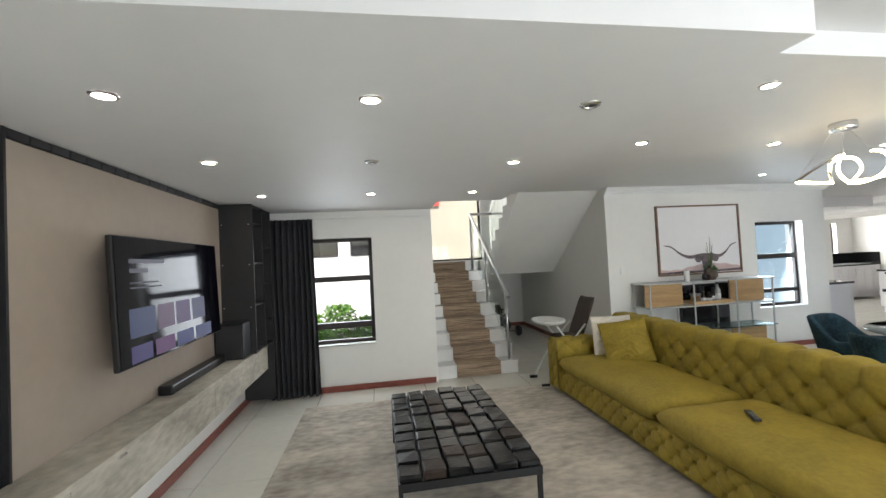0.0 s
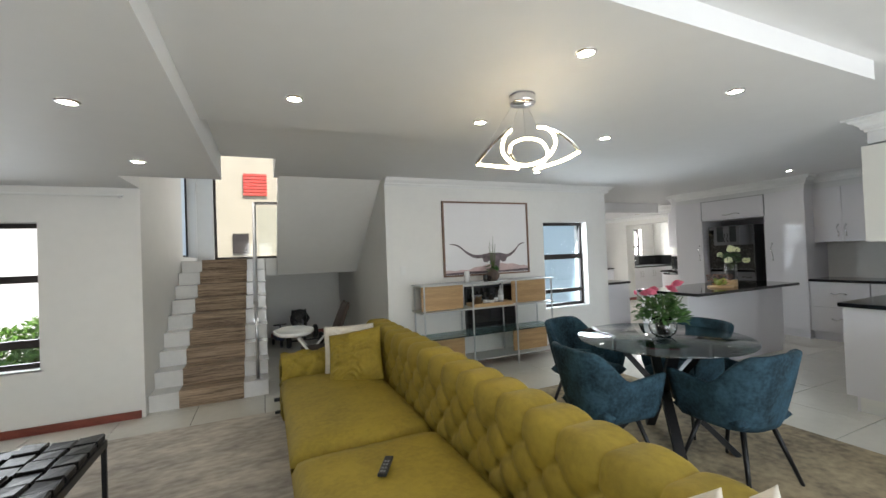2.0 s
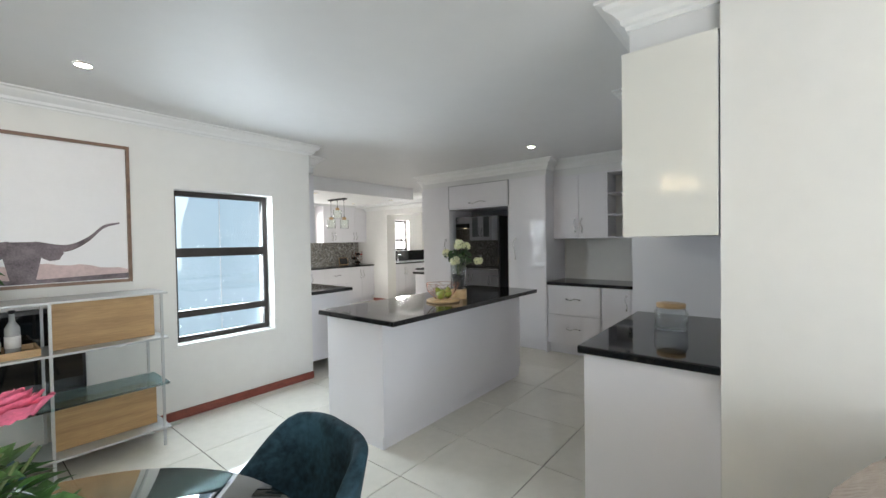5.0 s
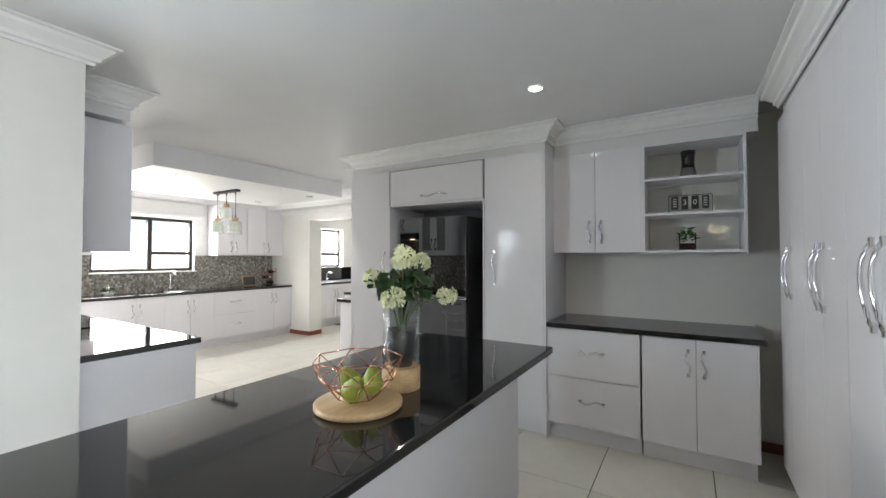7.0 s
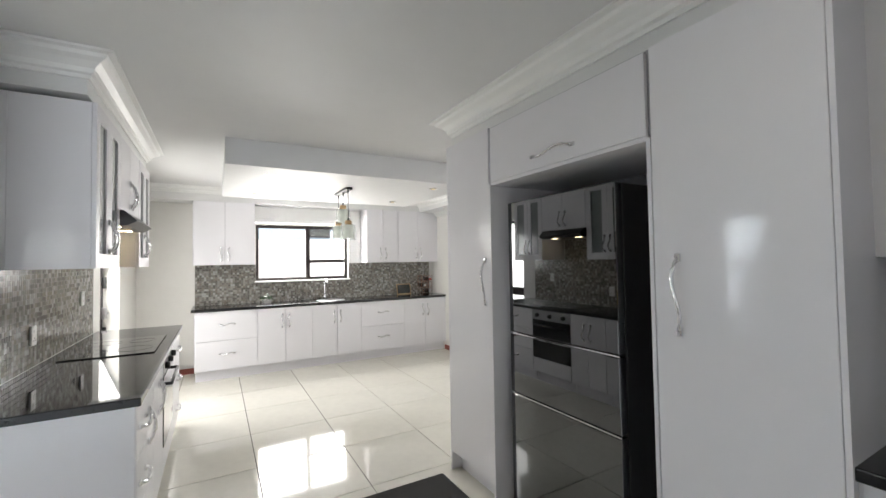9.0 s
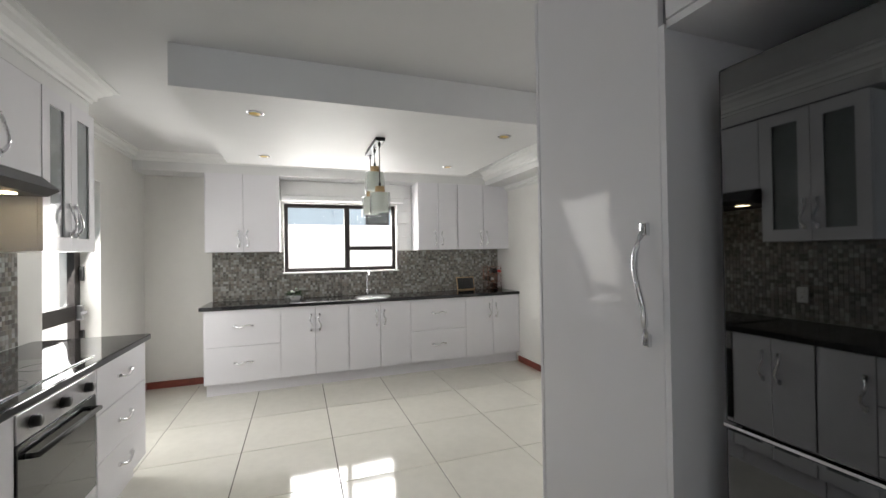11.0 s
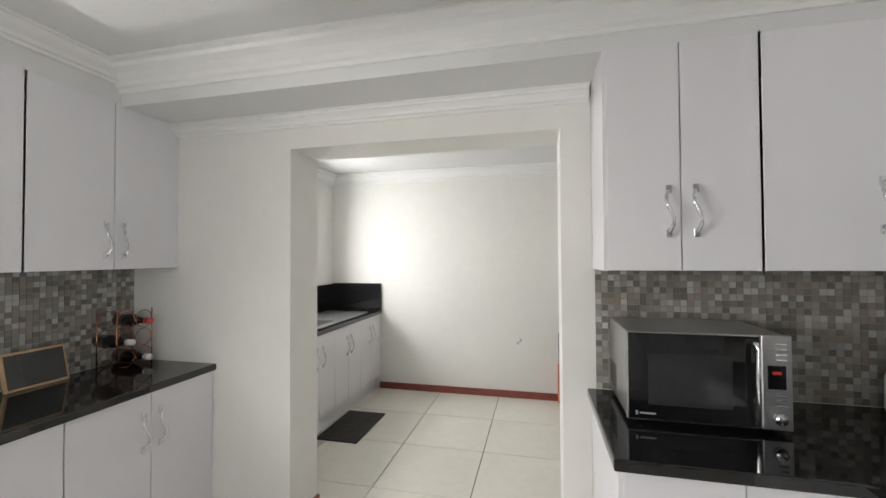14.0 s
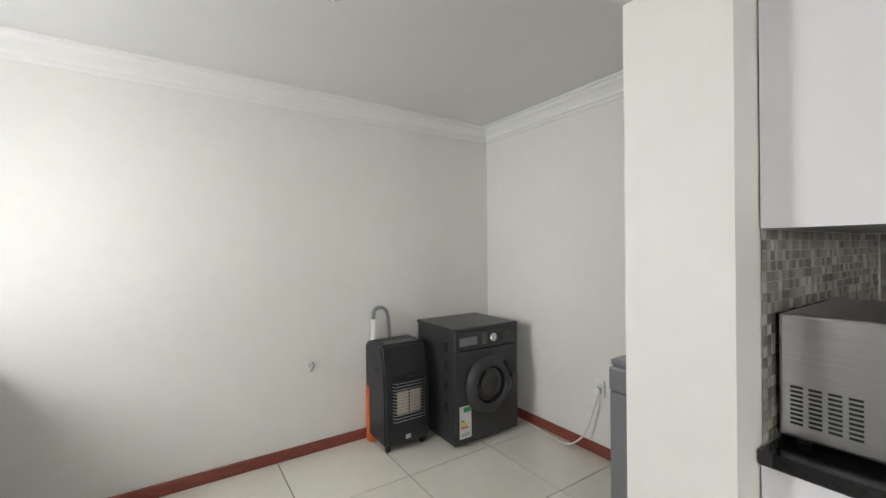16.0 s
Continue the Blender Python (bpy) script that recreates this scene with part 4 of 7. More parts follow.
def glass_cupboard(y, w, label):
    c = thing("glass_cupboard", label, "cupboard", (7.81, y, 1.475), 90, G2)
    for nm, bx in (("back", (0, w, 0.301, 0.364, 0, 0.83)), ("side_panel", (0, 0.016, 0, 0.30, 0, 0.83)), ("side_panel", (w - 0.016, w, 0, 0.30, 0, 0.83)), ("bottom", (0.0165, w - 0.0165, 0, 0.30, 0, 0.016)), ("top", (0.0165, w - 0.0165, 0, 0.30, 0.814, 0.83))):
        part(nm, boxes(bx), M["gloss"], c)
    part("shelf_board", boxes((0.017, w - 0.017, 0.02, 0.299, 0.40, 0.416)), M["gloss"], c)
    for k in range(2):
        x0, x1 = w / 2 * k + 0.002, w / 2 * (k + 1) - 0.002
        d = part("door", boxes((x0, x0 + 0.065, -0.02, -0.001, 0, 0.83), (x1 - 0.065, x1, -0.02, -0.001, 0, 0.83), (x0 + 0.065, x1 - 0.065, -0.02, -0.001, 0, 0.075), (x0 + 0.065, x1 - 0.065, -0.02, -0.001, 0.755, 0.83)), M["gloss"], c)
        part("pane", boxes((x0 + 0.064, x1 - 0.064, -0.012, -0.008, 0.074, 0.756)), M["smoke"], d, "smoky grey glass pane")
        shared("handle", HANDLE, d, pose(w / 2 + (0.035 if k else -0.035), -0.02, 0.17), "wavy chrome handle")
    return c


M["smoke"] = material("grey_frosted_pane", (0.20, 0.22, 0.22), 0.12, vary=0.05, coat=0.4)
glass_cupboard(5.76, 0.56, "white wall cupboard with two grey glass doors")
glass_cupboard(7.03, 0.54, "white wall cupboard with two grey glass doors near the garden door")
cabinet("wall_cupboard", "white gloss wall cupboard above the extractor hood", (7.81, 6.33, 1.84), 90, 0.69, 0.365, 0.465, pair(0, 0.69, 0, 0.465, 0.13), "cupboard", G2)
hood = thing("extractor_hood", "slim black and steel extractor hood with warm lamps", "extractor hood", (7.445, 6.34, 1.74))
b = bmesh.new()
v = [(0, 0), (0.42, 0.0), (0.47, 0.03), (0.40, 0.095), (0, 0.095)]
lo = [b.verts.new((x, 0.0, z)) for x, z in v]
hi = [b.verts.new((x, 0.66, z)) for x, z in v]
b.faces.new(lo[::-1])
b.faces.new(hi)
for k in range(5):
    b.faces.new((lo[k], lo[(k + 1) % 5], hi[(k + 1) % 5], hi[k]))
bmesh.ops.recalc_face_normals(b, faces=b.faces[:])
part("body", b, M["graphite"], hood)
for y in (0.14, 0.52):
    part("lamp", boxes((0.30, 0.36, y - 0.03, y + 0.03, -0.004, -0.0005)), M["led"], hood, "warm lamp")

# scullery run
G4 = "scullery units"
for k, x in enumerate((12.03, 12.57, 13.11, 13.65)):
    cabinet("base_cupboard", "white gloss scullery base cupboard with two doors", (x, 9.11, 0), 0, 0.54, 0.595, 0.87, pair(0, 0.54, 0.15, 0.87, 0.68), "cupboard", G4, 0.15)
worktop("worktop", boxes((12.012, 14.208, 9.07, 9.70, 0.872, 0.91), bevel=0.006), "polished black granite scullery worktop")
structure("trim_scullery_splash", boxes((12.012, 14.188, 9.69, 9.708, 0.911, 1.215), (14.189, 14.208, 9.08, 9.708, 0.911, 1.225)), M["granite"], "polished black granite upstand behind the scullery sink", "splashback")

# island
isl = thing("island", "white gloss kitchen island with a black granite top beside it", "island", (0, 0, 0))
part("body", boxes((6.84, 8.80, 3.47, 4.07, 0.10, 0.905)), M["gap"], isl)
part("side_panel", boxes((6.82, 6.84, 3.45, 4.08, 0.10, 0.905), bevel=0.002), M["gloss"], isl)
part("side_panel", boxes((8.80, 8.82, 3.45, 4.08, 0.10, 0.905), bevel=0.002), M["gloss"], isl)
part("front_panel", boxes((6.842, 8.798, 3.448, 3.469, 0.10, 0.905), bevel=0.002), M["gloss"], isl)
part("front_panel", boxes((6.842, 8.798, 4.071, 4.085, 0.10, 0.905), bevel=0.002), M["gloss"], isl)
part("corner_post", boxes((6.815, 6.90, 3.435, 3.447, 0.10, 0.905), bevel=0.002), M["gloss"], isl)
part("plinth", boxes((6.83, 8.81, 3.465, 4.07, 0.0, 0.099)), M["gloss"], isl)
worktop("worktop", boxes((6.753, 8.86, 3.262, 4.104, 0.907, 0.943), bevel=0.006), "polished black granite island top")


# ---------- mosaic splashbacks ----------
def mosaic(name, place, spans, label, pitch=0.0272):
    """place(u, z, d) maps a spot on the wall and its height off it; spans are (u0, u1, z0, z1)."""
    vs, fs = [], []
    g, t = 0.0016, 0.004
    for u0, u1, z0, z1 in spans:
        nu, nz = max(1, round((u1 - u0) / pitch)), max(1, round((z1 - z0) / pitch))
        pu, pz = (u1 - u0) / nu, (z1 - z0) / nz
        for i in range(nu):
            for j in range(nz):
                a, b, c, d = u0 + i * pu + g / 2, u0 + (i + 1) * pu - g / 2, z0 + j * pz + g / 2, z0 + (j + 1) * pz - g / 2
                n = len(vs)
                vs += [place(a, c, 0.001), place(b, c, 0.001), place(b, d, 0.001), place(a, d, 0.001), place(a + 0.0008, c + 0.0008, t), place(b - 0.0008, c + 0.0008, t), place(b - 0.0008, d - 0.0008, t), place(a + 0.0008, d - 0.0008, t)]
                fs += [(n + 4, n + 5, n + 6, n + 7), (n, n + 1, n + 5, n + 4), (n + 1, n + 2, n + 6, n + 5), (n + 2, n + 3, n + 7, n + 6), (n + 3, n, n + 4, n + 7)]
    base = thing(name, label, "splashback", kind="structure")
    b = bmesh.new()
    for u0, u1, z0, z1 in spans:
        q = [b.verts.new(place(u, z, dd)) for u, z, dd in ((u0, z0, 0.0015), (u1, z0, 0.0015), (u1, z1, 0.0015), (u0, z1, 0.0015))]
        b.faces.new(q)
    part("grout", b, M["mosaic_grout"], base)
    me = bpy.data.meshes.new("mosaic_tile")
    me.from_pydata(vs, [], fs)
    me.materials.append(M["mosaic"])
    ob = new("mosaic_tile", me)
    ob.parent = base
    tagged(ob, "small grey and brown mosaic tiles", "", "", "stuff")


mosaic("trim_mosaic_back", lambda u, z, d: (u, 9.709 - d, z), [(8.09, 8.853, 0.921, 1.474), (8.853, 10.242, 0.921, 1.205), (10.242, 11.728, 0.921, 1.474)], "grey mosaic splashback under the kitchen window")
mosaic("trim_mosaic_side", lambda u, z, d: (11.729 - d, u, z), [(5.735, 7.02, 0.9215, 1.474)], "grey-brown mosaic splashback behind the microwave")
mosaic("trim_mosaic_corner", lambda u, z, d: (u, 5.731 + d, z), [(10.53, 11.72, 0.9215, 1.474)], "grey-brown mosaic splashback in the corner")
mosaic("trim_mosaic_stove", lambda u, z, d: (7.441 + d, u, z), [(5.37, 7.60, 0.921, 1.474), (6.345, 7.015, 1.475, 1.735)], "glossy grey mosaic splashback behind the hob")


# ---------- living area ----------
def tufted(profile, length, pu, pv, depth, nu_per=10, nv=90, roll=None):
    """An upholstered bar along x with a cross-section profile(v) -> (y, z), buttoned in a diamond pattern, with straight pleats over its roll."""
    samples = [Vector((0, *profile(k / nv))) for k in range(nv + 1)]
    arc = [0.0]
    for a, b in zip(samples, samples[1:]):
        arc.append(arc[-1] + (b - a).length)

    def func(u, v):
        j = round(v * nv)
        a, b = samples[max(j - 1, 0)], samples[min(j + 1, nv)]
        d = (b - a).normalized()
        n = Vector((0, -d.z, d.y))
        x = u * length
        U, V = x / pu, arc[j] / pv
        sa, sb = math.sin(math.pi * (U + V) / 2), math.sin(math.pi * (U - V) / 2)
        puff = abs(sa * sb) ** 0.55
        hole = math.exp(-(sa * sa + sb * sb) / 0.13)
        if roll and roll[0] < arc[j] < roll[1]:
            puff = abs(math.sin(math.pi * U / 2)) ** 0.6
            hole = 0.0
        h = 0.45 + 0.58 * puff - 1.0 * hole
        edge = min(1.0, arc[j] / 0.05, (arc[-1] - arc[j]) / 0.05, x / 0.04, (length - x) / 0.04)
        p = samples[j] + n * (depth * (h - 0.8) * max(edge, 0.0))
        return (x, p.y, p.z)

    return sheet(int(length / pu * nu_per), nv, func)


def rounded(points, r=0.06, n=6):
    """A closed-looking profile with rounded corners, as a function of v from 0 to 1."""
    pts = []
    P = [Vector(p) for p in points]
    for i, p in enumerate(P):
        if i in (0, len(P) - 1):
            pts.append(p)
            continue
        a, b = (P[i - 1] - p), (P[i + 1] - p)
        ra = min(r, a.length * 0.49, b.length * 0.49)
        s, e = p + a.normalized() * ra, p + b.normalized() * ra
        for k in range(n + 1):
            t = k / n
            pts.append(s * (1 - t) ** 2 + p * 2 * t * (1 - t) + e * t * t)
    L = [0.0]
    for a, b in zip(pts, pts[1:]):
        L.append(L[-1] + (b - a).length)

    def at(v):
        s = v * L[-1]
        for k in range(1, len(L)):
            if s <= L[k] + 1e-9:
                t = (s - L[k - 1]) / max(1e-9, L[k] - L[k - 1])
                q = pts[k - 1].lerp(pts[k], t)
                return (q.x, q.y)
        return (pts[-1].x, pts[-1].y)

    return at


def cushion_bm(w, d, h, bulge=0.5, seg=22, wrinkle=0.0, seed=0):
    """A soft pad with rounded edges, its middle at the origin."""
    b = bmesh.new()
    bmesh.ops.create_grid(b, x_segments=seg, y_segments=seg, size=1.0)
    top = list(b.verts)
    r = bmesh.ops.duplicate(b, geom=b.verts[:] + b.edges[:] + b.faces[:])
    low = [v for v in r["geom"] if isinstance(v, bmesh.types.BMVert)]
    for sgn, vs in ((1, top), (-1, low)):
        for v in vs:
            x, y = v.co.x, v.co.y
            e = (1 - x ** 8) * (1 - y ** 8)
            f = max(0.0, e) ** 0.35
            dome = bulge * (1 - x * x) * (1 - y * y)
            zz = sgn * h / 2 * (f * (1 - bulge) + dome)
            if wrinkle:
                sway = noise.noise(Vector((x * 1.6 + seed, y * 1.4, sgn)))
                fold = 1 - abs(noise.noise(Vector((x * 1.3 + 0.5 * sway + seed, y * 4.5 + 1.2 * sway, 3.0 * sgn)))) * 2
                zz += sgn * wrinkle * min(1.0, 2.5 * (1 - x * x) * (1 - y * y)) * (0.7 * sway + 1.1 * max(0.0, fold) ** 3)
            pinch = 1 - 0.05 * bulge * (x * x * (1 - y * y) + y * y * (1 - x * x))
            v.co = Vector((x * w / 2 * pinch, y * d / 2 * pinch, zz))
    for f in b.faces:
        f.smooth = True
    bmesh.ops.remove_doubles(b, verts=b.verts[:], dist=0.002)
    bmesh.ops.recalc_face_normals(b, faces=b.faces[:])
    return b


sofa = thing("sofa", "long mustard velvet chesterfield sofa with buttoned back", "sofa", (0, 0, 0))
SX0, SX1, SYA, SYB = 2.33, 3.40, 0.80, 4.42
back = part("backrest", tufted(rounded([(0.0, 0.10), (0.0, 0.78), (0.02, 0.855), (0.21, 0.855), (0.24, 0.78), (0.24, 0.04)], 0.075), SYB - SYA, 0.105, 0.105, 0.046, 12, 110, (0.63, 1.05)), M["mustard"], sofa)
back.matrix_basis = pose(3.40, SYA, 0, 0, 0, 90)
arm = tufted(rounded([(0.0, 0.06), (0.0, 0.58), (0.03, 0.63), (0.22, 0.63), (0.25, 0.58), (0.25, 0.06)], 0.07), 0.84, 0.105, 0.105, 0.040)
a = part("armrest", arm, M["mustard"], sofa)
a.matrix_basis = pose(SX0, 4.17, 0, 0, 0, 0)
cap = tufted(rounded([(0.05, 0.05), (0.0, 0.07), (0.0, 0.57), (0.06, 0.62)], 0.05), 0.235, 0.08, 0.08, 0.03, 10, 60)
part("arm_front", cap, M["mustard"], sofa).matrix_basis = pose(SX0 - 0.012, 4.412, 0, 0, 0, -90)
skirt = part("base", tufted(rounded([(0.03, 0.05), (0.0, 0.08), (0.0, 0.27), (0.04, 0.31)], 0.03), SYB - SYA - 0.25, 0.075, 0.08, 0.034, 10, 44), M["mustard"], sofa)
skirt.matrix_basis = pose(SX0 + 0.02, 4.17, 0, 0, 0, -90)
part("frame", boxes((SX0 + 0.09, SX1 - 0.02, SYA + 0.02, SYB - 0.02, 0.05, 0.30)), M["mustard"], sofa)
for y0, y1 in ((2.57, 4.165), (0.85, 2.56)):
    c = part("seat_cushion", cushion_bm(SX1 - SX0 - 0.22, y1 - y0, 0.20, 0.12, 26), M["mustard"], sofa)
    c.matrix_basis = pose((SX0 + SX1 - 0.24) / 2 - 0.01, (y0 + y1) / 2, 0.385)
for x in (SX0 + 0.12, SX1 - 0.1):
    for y in (SYA + 0.12, SYB - 0.12):
        part("leg", boxes((x - 0.03, x + 0.03, y - 0.03, y + 0.03, 0.011, 0.05)), M["black"], sofa)


def pillow(name, label, mat, at, rx, ry, rz, s=0.48):
    o = solid(name, cushion_bm(s, s, 0.16, 0.8, 44, 0.024, at[1]), mat, label, "cushion", "sofa cushions")
    o.matrix_basis = pose(*at, rx, ry, rz)
    return o


pillow("cushion", "wrinkled mustard velvet cushion leaning on the sofa back", M["mustard"], (2.93, 3.78, 0.63), 60, 0, -32, 0.48).matrix_basis = pose(2.92, 3.77, 0.645, 60, 0, -32) @ pose(0, 0, 0, 0, 0, 11)
pillow("cushion", "cream cushion behind the mustard cushion", M["white_cloth"], (2.92, 4.02, 0.655), 78, 0, -8, 0.46)
pillow("cushion", "cream cushion at the near end of the sofa", M["white_cloth"], (3.06, 0.98, 0.66), 0, 0, 0, 0.46).matrix_basis = pose(3.10, 0.92, 0.62, 0, 0, -112) @ pose(0, 0, 0, 68, 0, 0) @ pose(0, 0, 0, 0, 0, 40)
pillow("cushion", "cream cushion at the near end of the sofa", M["white_cloth"], (3.2, 0.87, 0.66), 0, 0, 0, 0.46).matrix_basis = pose(3.22, 0.85, 0.62, 0, 0, -125) @ pose(0, 0, 0, 68, 0, 0) @ pose(0, 0, 0, 0, 0, 48)
remote = thing("remote_control", "black remote control lying on the sofa seat", "remote control", (2.72, 2.13, 0.492), 62)
part("body", boxes((-0.085, 0.085, -0.022, 0.022, 0, 0.016), bevel=0.005), M["black"], remote)
for k in range(4):
    for j in range(2):
        part("button", boxes((-0.07 + 0.03 * k, -0.055 + 0.03 * k, -0.012 + 0.014 * j, -0.002 + 0.014 * j, 0.016, 0.018)), M["grey_enamel"], remote)

solid("rug", boxes((-0.50, 2.62, 1.0, 4.62, 0.001, 0.011), bevel=0.004), M["rug"], "distressed beige and grey rug under the coffee table", "rug", kind="")

# coffee table of charred blocks
ct = thing("coffee_table", "low coffee table with charred black wood blocks on a metal frame", "table", (0.44, 2.06, 0.0))
W, L = 0.82, 1.44
part("tray", boxes((0, W, 0, L, 0.355, 0.40)), M["black_metal"], ct)
for y in (0.012, L - 0.037):
    b = bmesh.new()
    for s in ((0.0, 0.025, y, y + 0.025, 0.012, 0.355), (W - 0.025, W, y, y + 0.025, 0.012, 0.355), (0.025, W - 0.025, y, y + 0.025, 0.012, 0.037)):
        box(b, *s)
    part("leg_frame", b, M["black_metal"], ct)
rnd = random.Random(4)
nx, ny = 6, 10
for i in range(nx):
    for j in range(ny):
        x0, y0 = i * W / nx, j * L / ny
        b = bmesh.new()
        h = 0.445 + rnd.uniform(-0.012, 0.012)
        vs = box(b, x0 + 0.007, x0 + W / nx - 0.007, y0 + 0.007, y0 + L / ny - 0.007, 0.401, h, bevel=0.009)
        for v in b.verts:
            if v.co.z > 0.42:
                v.co += Vector((rnd.uniform(-0.004, 0.004), rnd.uniform(-0.004, 0.004), rnd.uniform(-0.006, 0.004)))
        part("wood_block", b, M["slab_brown"] if rnd.random() < 0.12 else M["slab"], ct)

# television wall
structure("panel_tv", boxes((-1.249, -1.225, 1.885, 4.98, 0.70, 2.24), bevel=0.002), M["taupe"], "matt taupe board panel behind the television", "wall panel")
structure("panel_tv_edge", boxes((-1.249, -1.215, 1.87, 1.884, 0.70, 2.289), (-1.249, -1.24, 1.50, 1.869, 0.70, 2.289)), M["char"], "dark edge strip of the television panel", "trim")
b = bmesh.new()
for k in range(19):
    box(b, -1.249, -1.215, 1.89 + 0.125 * k, 1.89 + 0.125 * k + 0.118, 2.245, 2.288, bevel=0.003)
structure("trim_tv_top", b, M["char"], "dark slatted strip above the television panel", "trim")
bench = thing("tv_bench", "long floating bench in weathered grey board", "bench", (0, 0, 0))
part("top", boxes((-1.224, -0.93, 0.30, 4.79, 0.70, 0.73), bevel=0.003), M["concrete"], bench)
for y0, y1 in ((0.30, 1.795), (1.80, 3.295), (3.30, 4.79)):
    part("front_panel", boxes((-0.955, -0.935, y0, y1, 0.45, 0.699), bevel=0.002), M["concrete"], bench)
part("carcass", boxes((-1.224, -0.957, 0.31, 4.78, 0.46, 0.698)), M["char"], bench)
part("handle", boxes((-0.934, -0.92, 2.10, 2.16, 0.69, 0.705), bevel=0.003), M["chrome"], bench)
tv = thing("television", "large black television on the wall showing a dim menu", "television", (-1.03, 3.02, 1.45), 0)
tv.matrix_basis = pose(-1.075, 3.04, 1.45, 0, -2.0, 0.5)
part("casing", boxes((-0.018, 0.018, -0.72, 0.72, -0.385, 0.385), bevel=0.008), M["black"], tv)
part("screen", boxes((0.0185, 0.022, -0.713, 0.713, -0.376, 0.378)), M["screen"], tv)
part("bracket", boxes((-0.16, -0.019, -0.12, 0.12, -0.10, 0.10)), M["black"], tv)
SCR = [("menu_text", (-0.63, -0.20, 0.235, 0.262), (0.30, 0.30, 0.36)), ("menu_text", (-0.63, -0.42, 0.175, 0.202), (0.30, 0.30, 0.36)), ("menu_text", (-0.63, -0.30, 0.105, 0.115), (0.12, 0.12, 0.16)), ("menu_text", (-0.63, -0.25, 0.075, 0.085), (0.10, 0.10, 0.14)),
       ("thumbnail", (-0.66, -0.36, -0.23, -0.05), (0.06, 0.10, 0.30)), ("thumbnail", (-0.33, -0.10, -0.22, -0.05), (0.30, 0.16, 0.30)), ("thumbnail", (-0.07, 0.16, -0.22, -0.05), (0.18, 0.08, 0.30)), ("thumbnail", (0.20, 0.44, -0.22, -0.05), (0.10, 0.10, 0.28)),
       ("thumbnail", (-0.66, -0.42, -0.385, -0.28), (0.14, 0.10, 0.40)), ("thumbnail", (-0.38, -0.12, -0.385, -0.28), (0.30, 0.08, 0.34)), ("thumbnail", (-0.08, 0.2, -0.385, -0.28), (0.10, 0.12, 0.42)), ("thumbnail", (0.24, 0.55, -0.385, -0.28), (0.08, 0.10, 0.36))]
for k, (n, (y0, y1, z0, z1), c) in enumerate(SCR):
    part(n, boxes((0.0222, 0.0226, y0 * 0.93, y1 * 0.93, z0 * 0.95, z1 * 0.95)), glow("screen_colour_%d" % k, (c[0] * 0.09, c[1] * 0.09, c[2] * 0.10), 0.9), tv)
solid("soundbar", boxes((-1.21, -1.11, 3.02, 4.03, 0.731, 0.80), bevel=0.012), M["black"], "long black soundbar on the bench", "soundbar")
sub = thing("subwoofer", "black subwoofer box on the bench", "speaker", (0, 0, 0))
part("body", boxes((-1.22, -0.95, 4.05, 4.275, 0.732, 1.08), bevel=0.01), M["black"], sub)
part("grille", boxes((-1.20, -0.97, 4.043, 4.051, 0.75, 1.06), bevel=0.004), M["char"], sub)
bk = thing("bookcase", "tall charcoal open bookcase beside the curtain", "bookcase", (0, 0, 0))
part("side_panel", boxes((-1.248, -0.90, 4.28, 4.30, 0.732, 2.285)), M["char"], bk)
part("side_panel", boxes((-1.248, -0.90, 4.62, 4.64, 0.732, 2.285)), M["char"], bk)
part("side_panel", boxes((-1.248, -0.90, 4.96, 4.98, 0.05, 2.285)), M["char"], bk)
part("back", boxes((-1.249, -1.23, 4.301, 4.959, 0.732, 2.284)), M["char"], bk)
for y0, y1, zs in ((4.301, 4.619, (0.733, 1.22, 1.66, 2.08, 2.265)), (4.641, 4.959, (0.733, 1.0, 1.42, 1.84, 2.265))):
    for z in zs:
        part("shelf_board", boxes((-1.229, -0.905, y0, y1, z, z + 0.018)), M["char"], bk)
for z in (2.07, 1.65, 1.21):
    for x in (-1.2, -0.94):
        part("screw_cap", boxes((x - 0.005, x + 0.005, 4.2785, 4.2799, z, z + 0.01)), M["shelf_metal"], bk)
pot = thing("potted_plant", "small green plant in a dark pot on the bookcase", "plant", (-1.02, 4.46, 1.239))
part("pot", lathe([(0, 0), (0.035, 0), (0.045, 0.07), (0.04, 0.07), (0, 0.06)], 20), M["black"], pot)


def leaves(n, r, h, size, seed, lift=0.0):
    rnd = random.Random(seed)
    b = bmesh.new()
    for k in range(n):
        a, e = rnd.uniform(0, 6.28), rnd.uniform(0.15, 1.35)
        c = Vector((r * math.cos(a) * math.cos(e) * rnd.uniform(0.4, 1), r * math.sin(a) * math.cos(e) * rnd.uniform(0.4, 1), lift + h * math.sin(e) * rnd.uniform(0.5, 1)))
        m = Matrix.Translation(c) @ Euler((rnd.uniform(-0.7, 0.7), rnd.uniform(-0.9, 0.4), a)).to_matrix().to_4x4()
        s = size * rnd.uniform(0.7, 1.2)
        mid = [m @ Vector((s * t, 0, -0.25 * s * t * t)) for t in (0, 0.5, 1.0)]
        wl, wr = m @ Vector((s * 0.45, s * 0.32, 0.03 * s)), m @ Vector((s * 0.45, -s * 0.32, 0.03 * s))
        v = [b.verts.new(q) for q in (mid[0], wl, mid[2], mid[1], wr)]
        b.faces.new((v[0], v[3], v[1])), b.faces.new((v[3], v[2], v[1])), b.faces.new((v[0], v[4], v[3])), b.faces.new((v[3], v[4], v[2]))
    return b


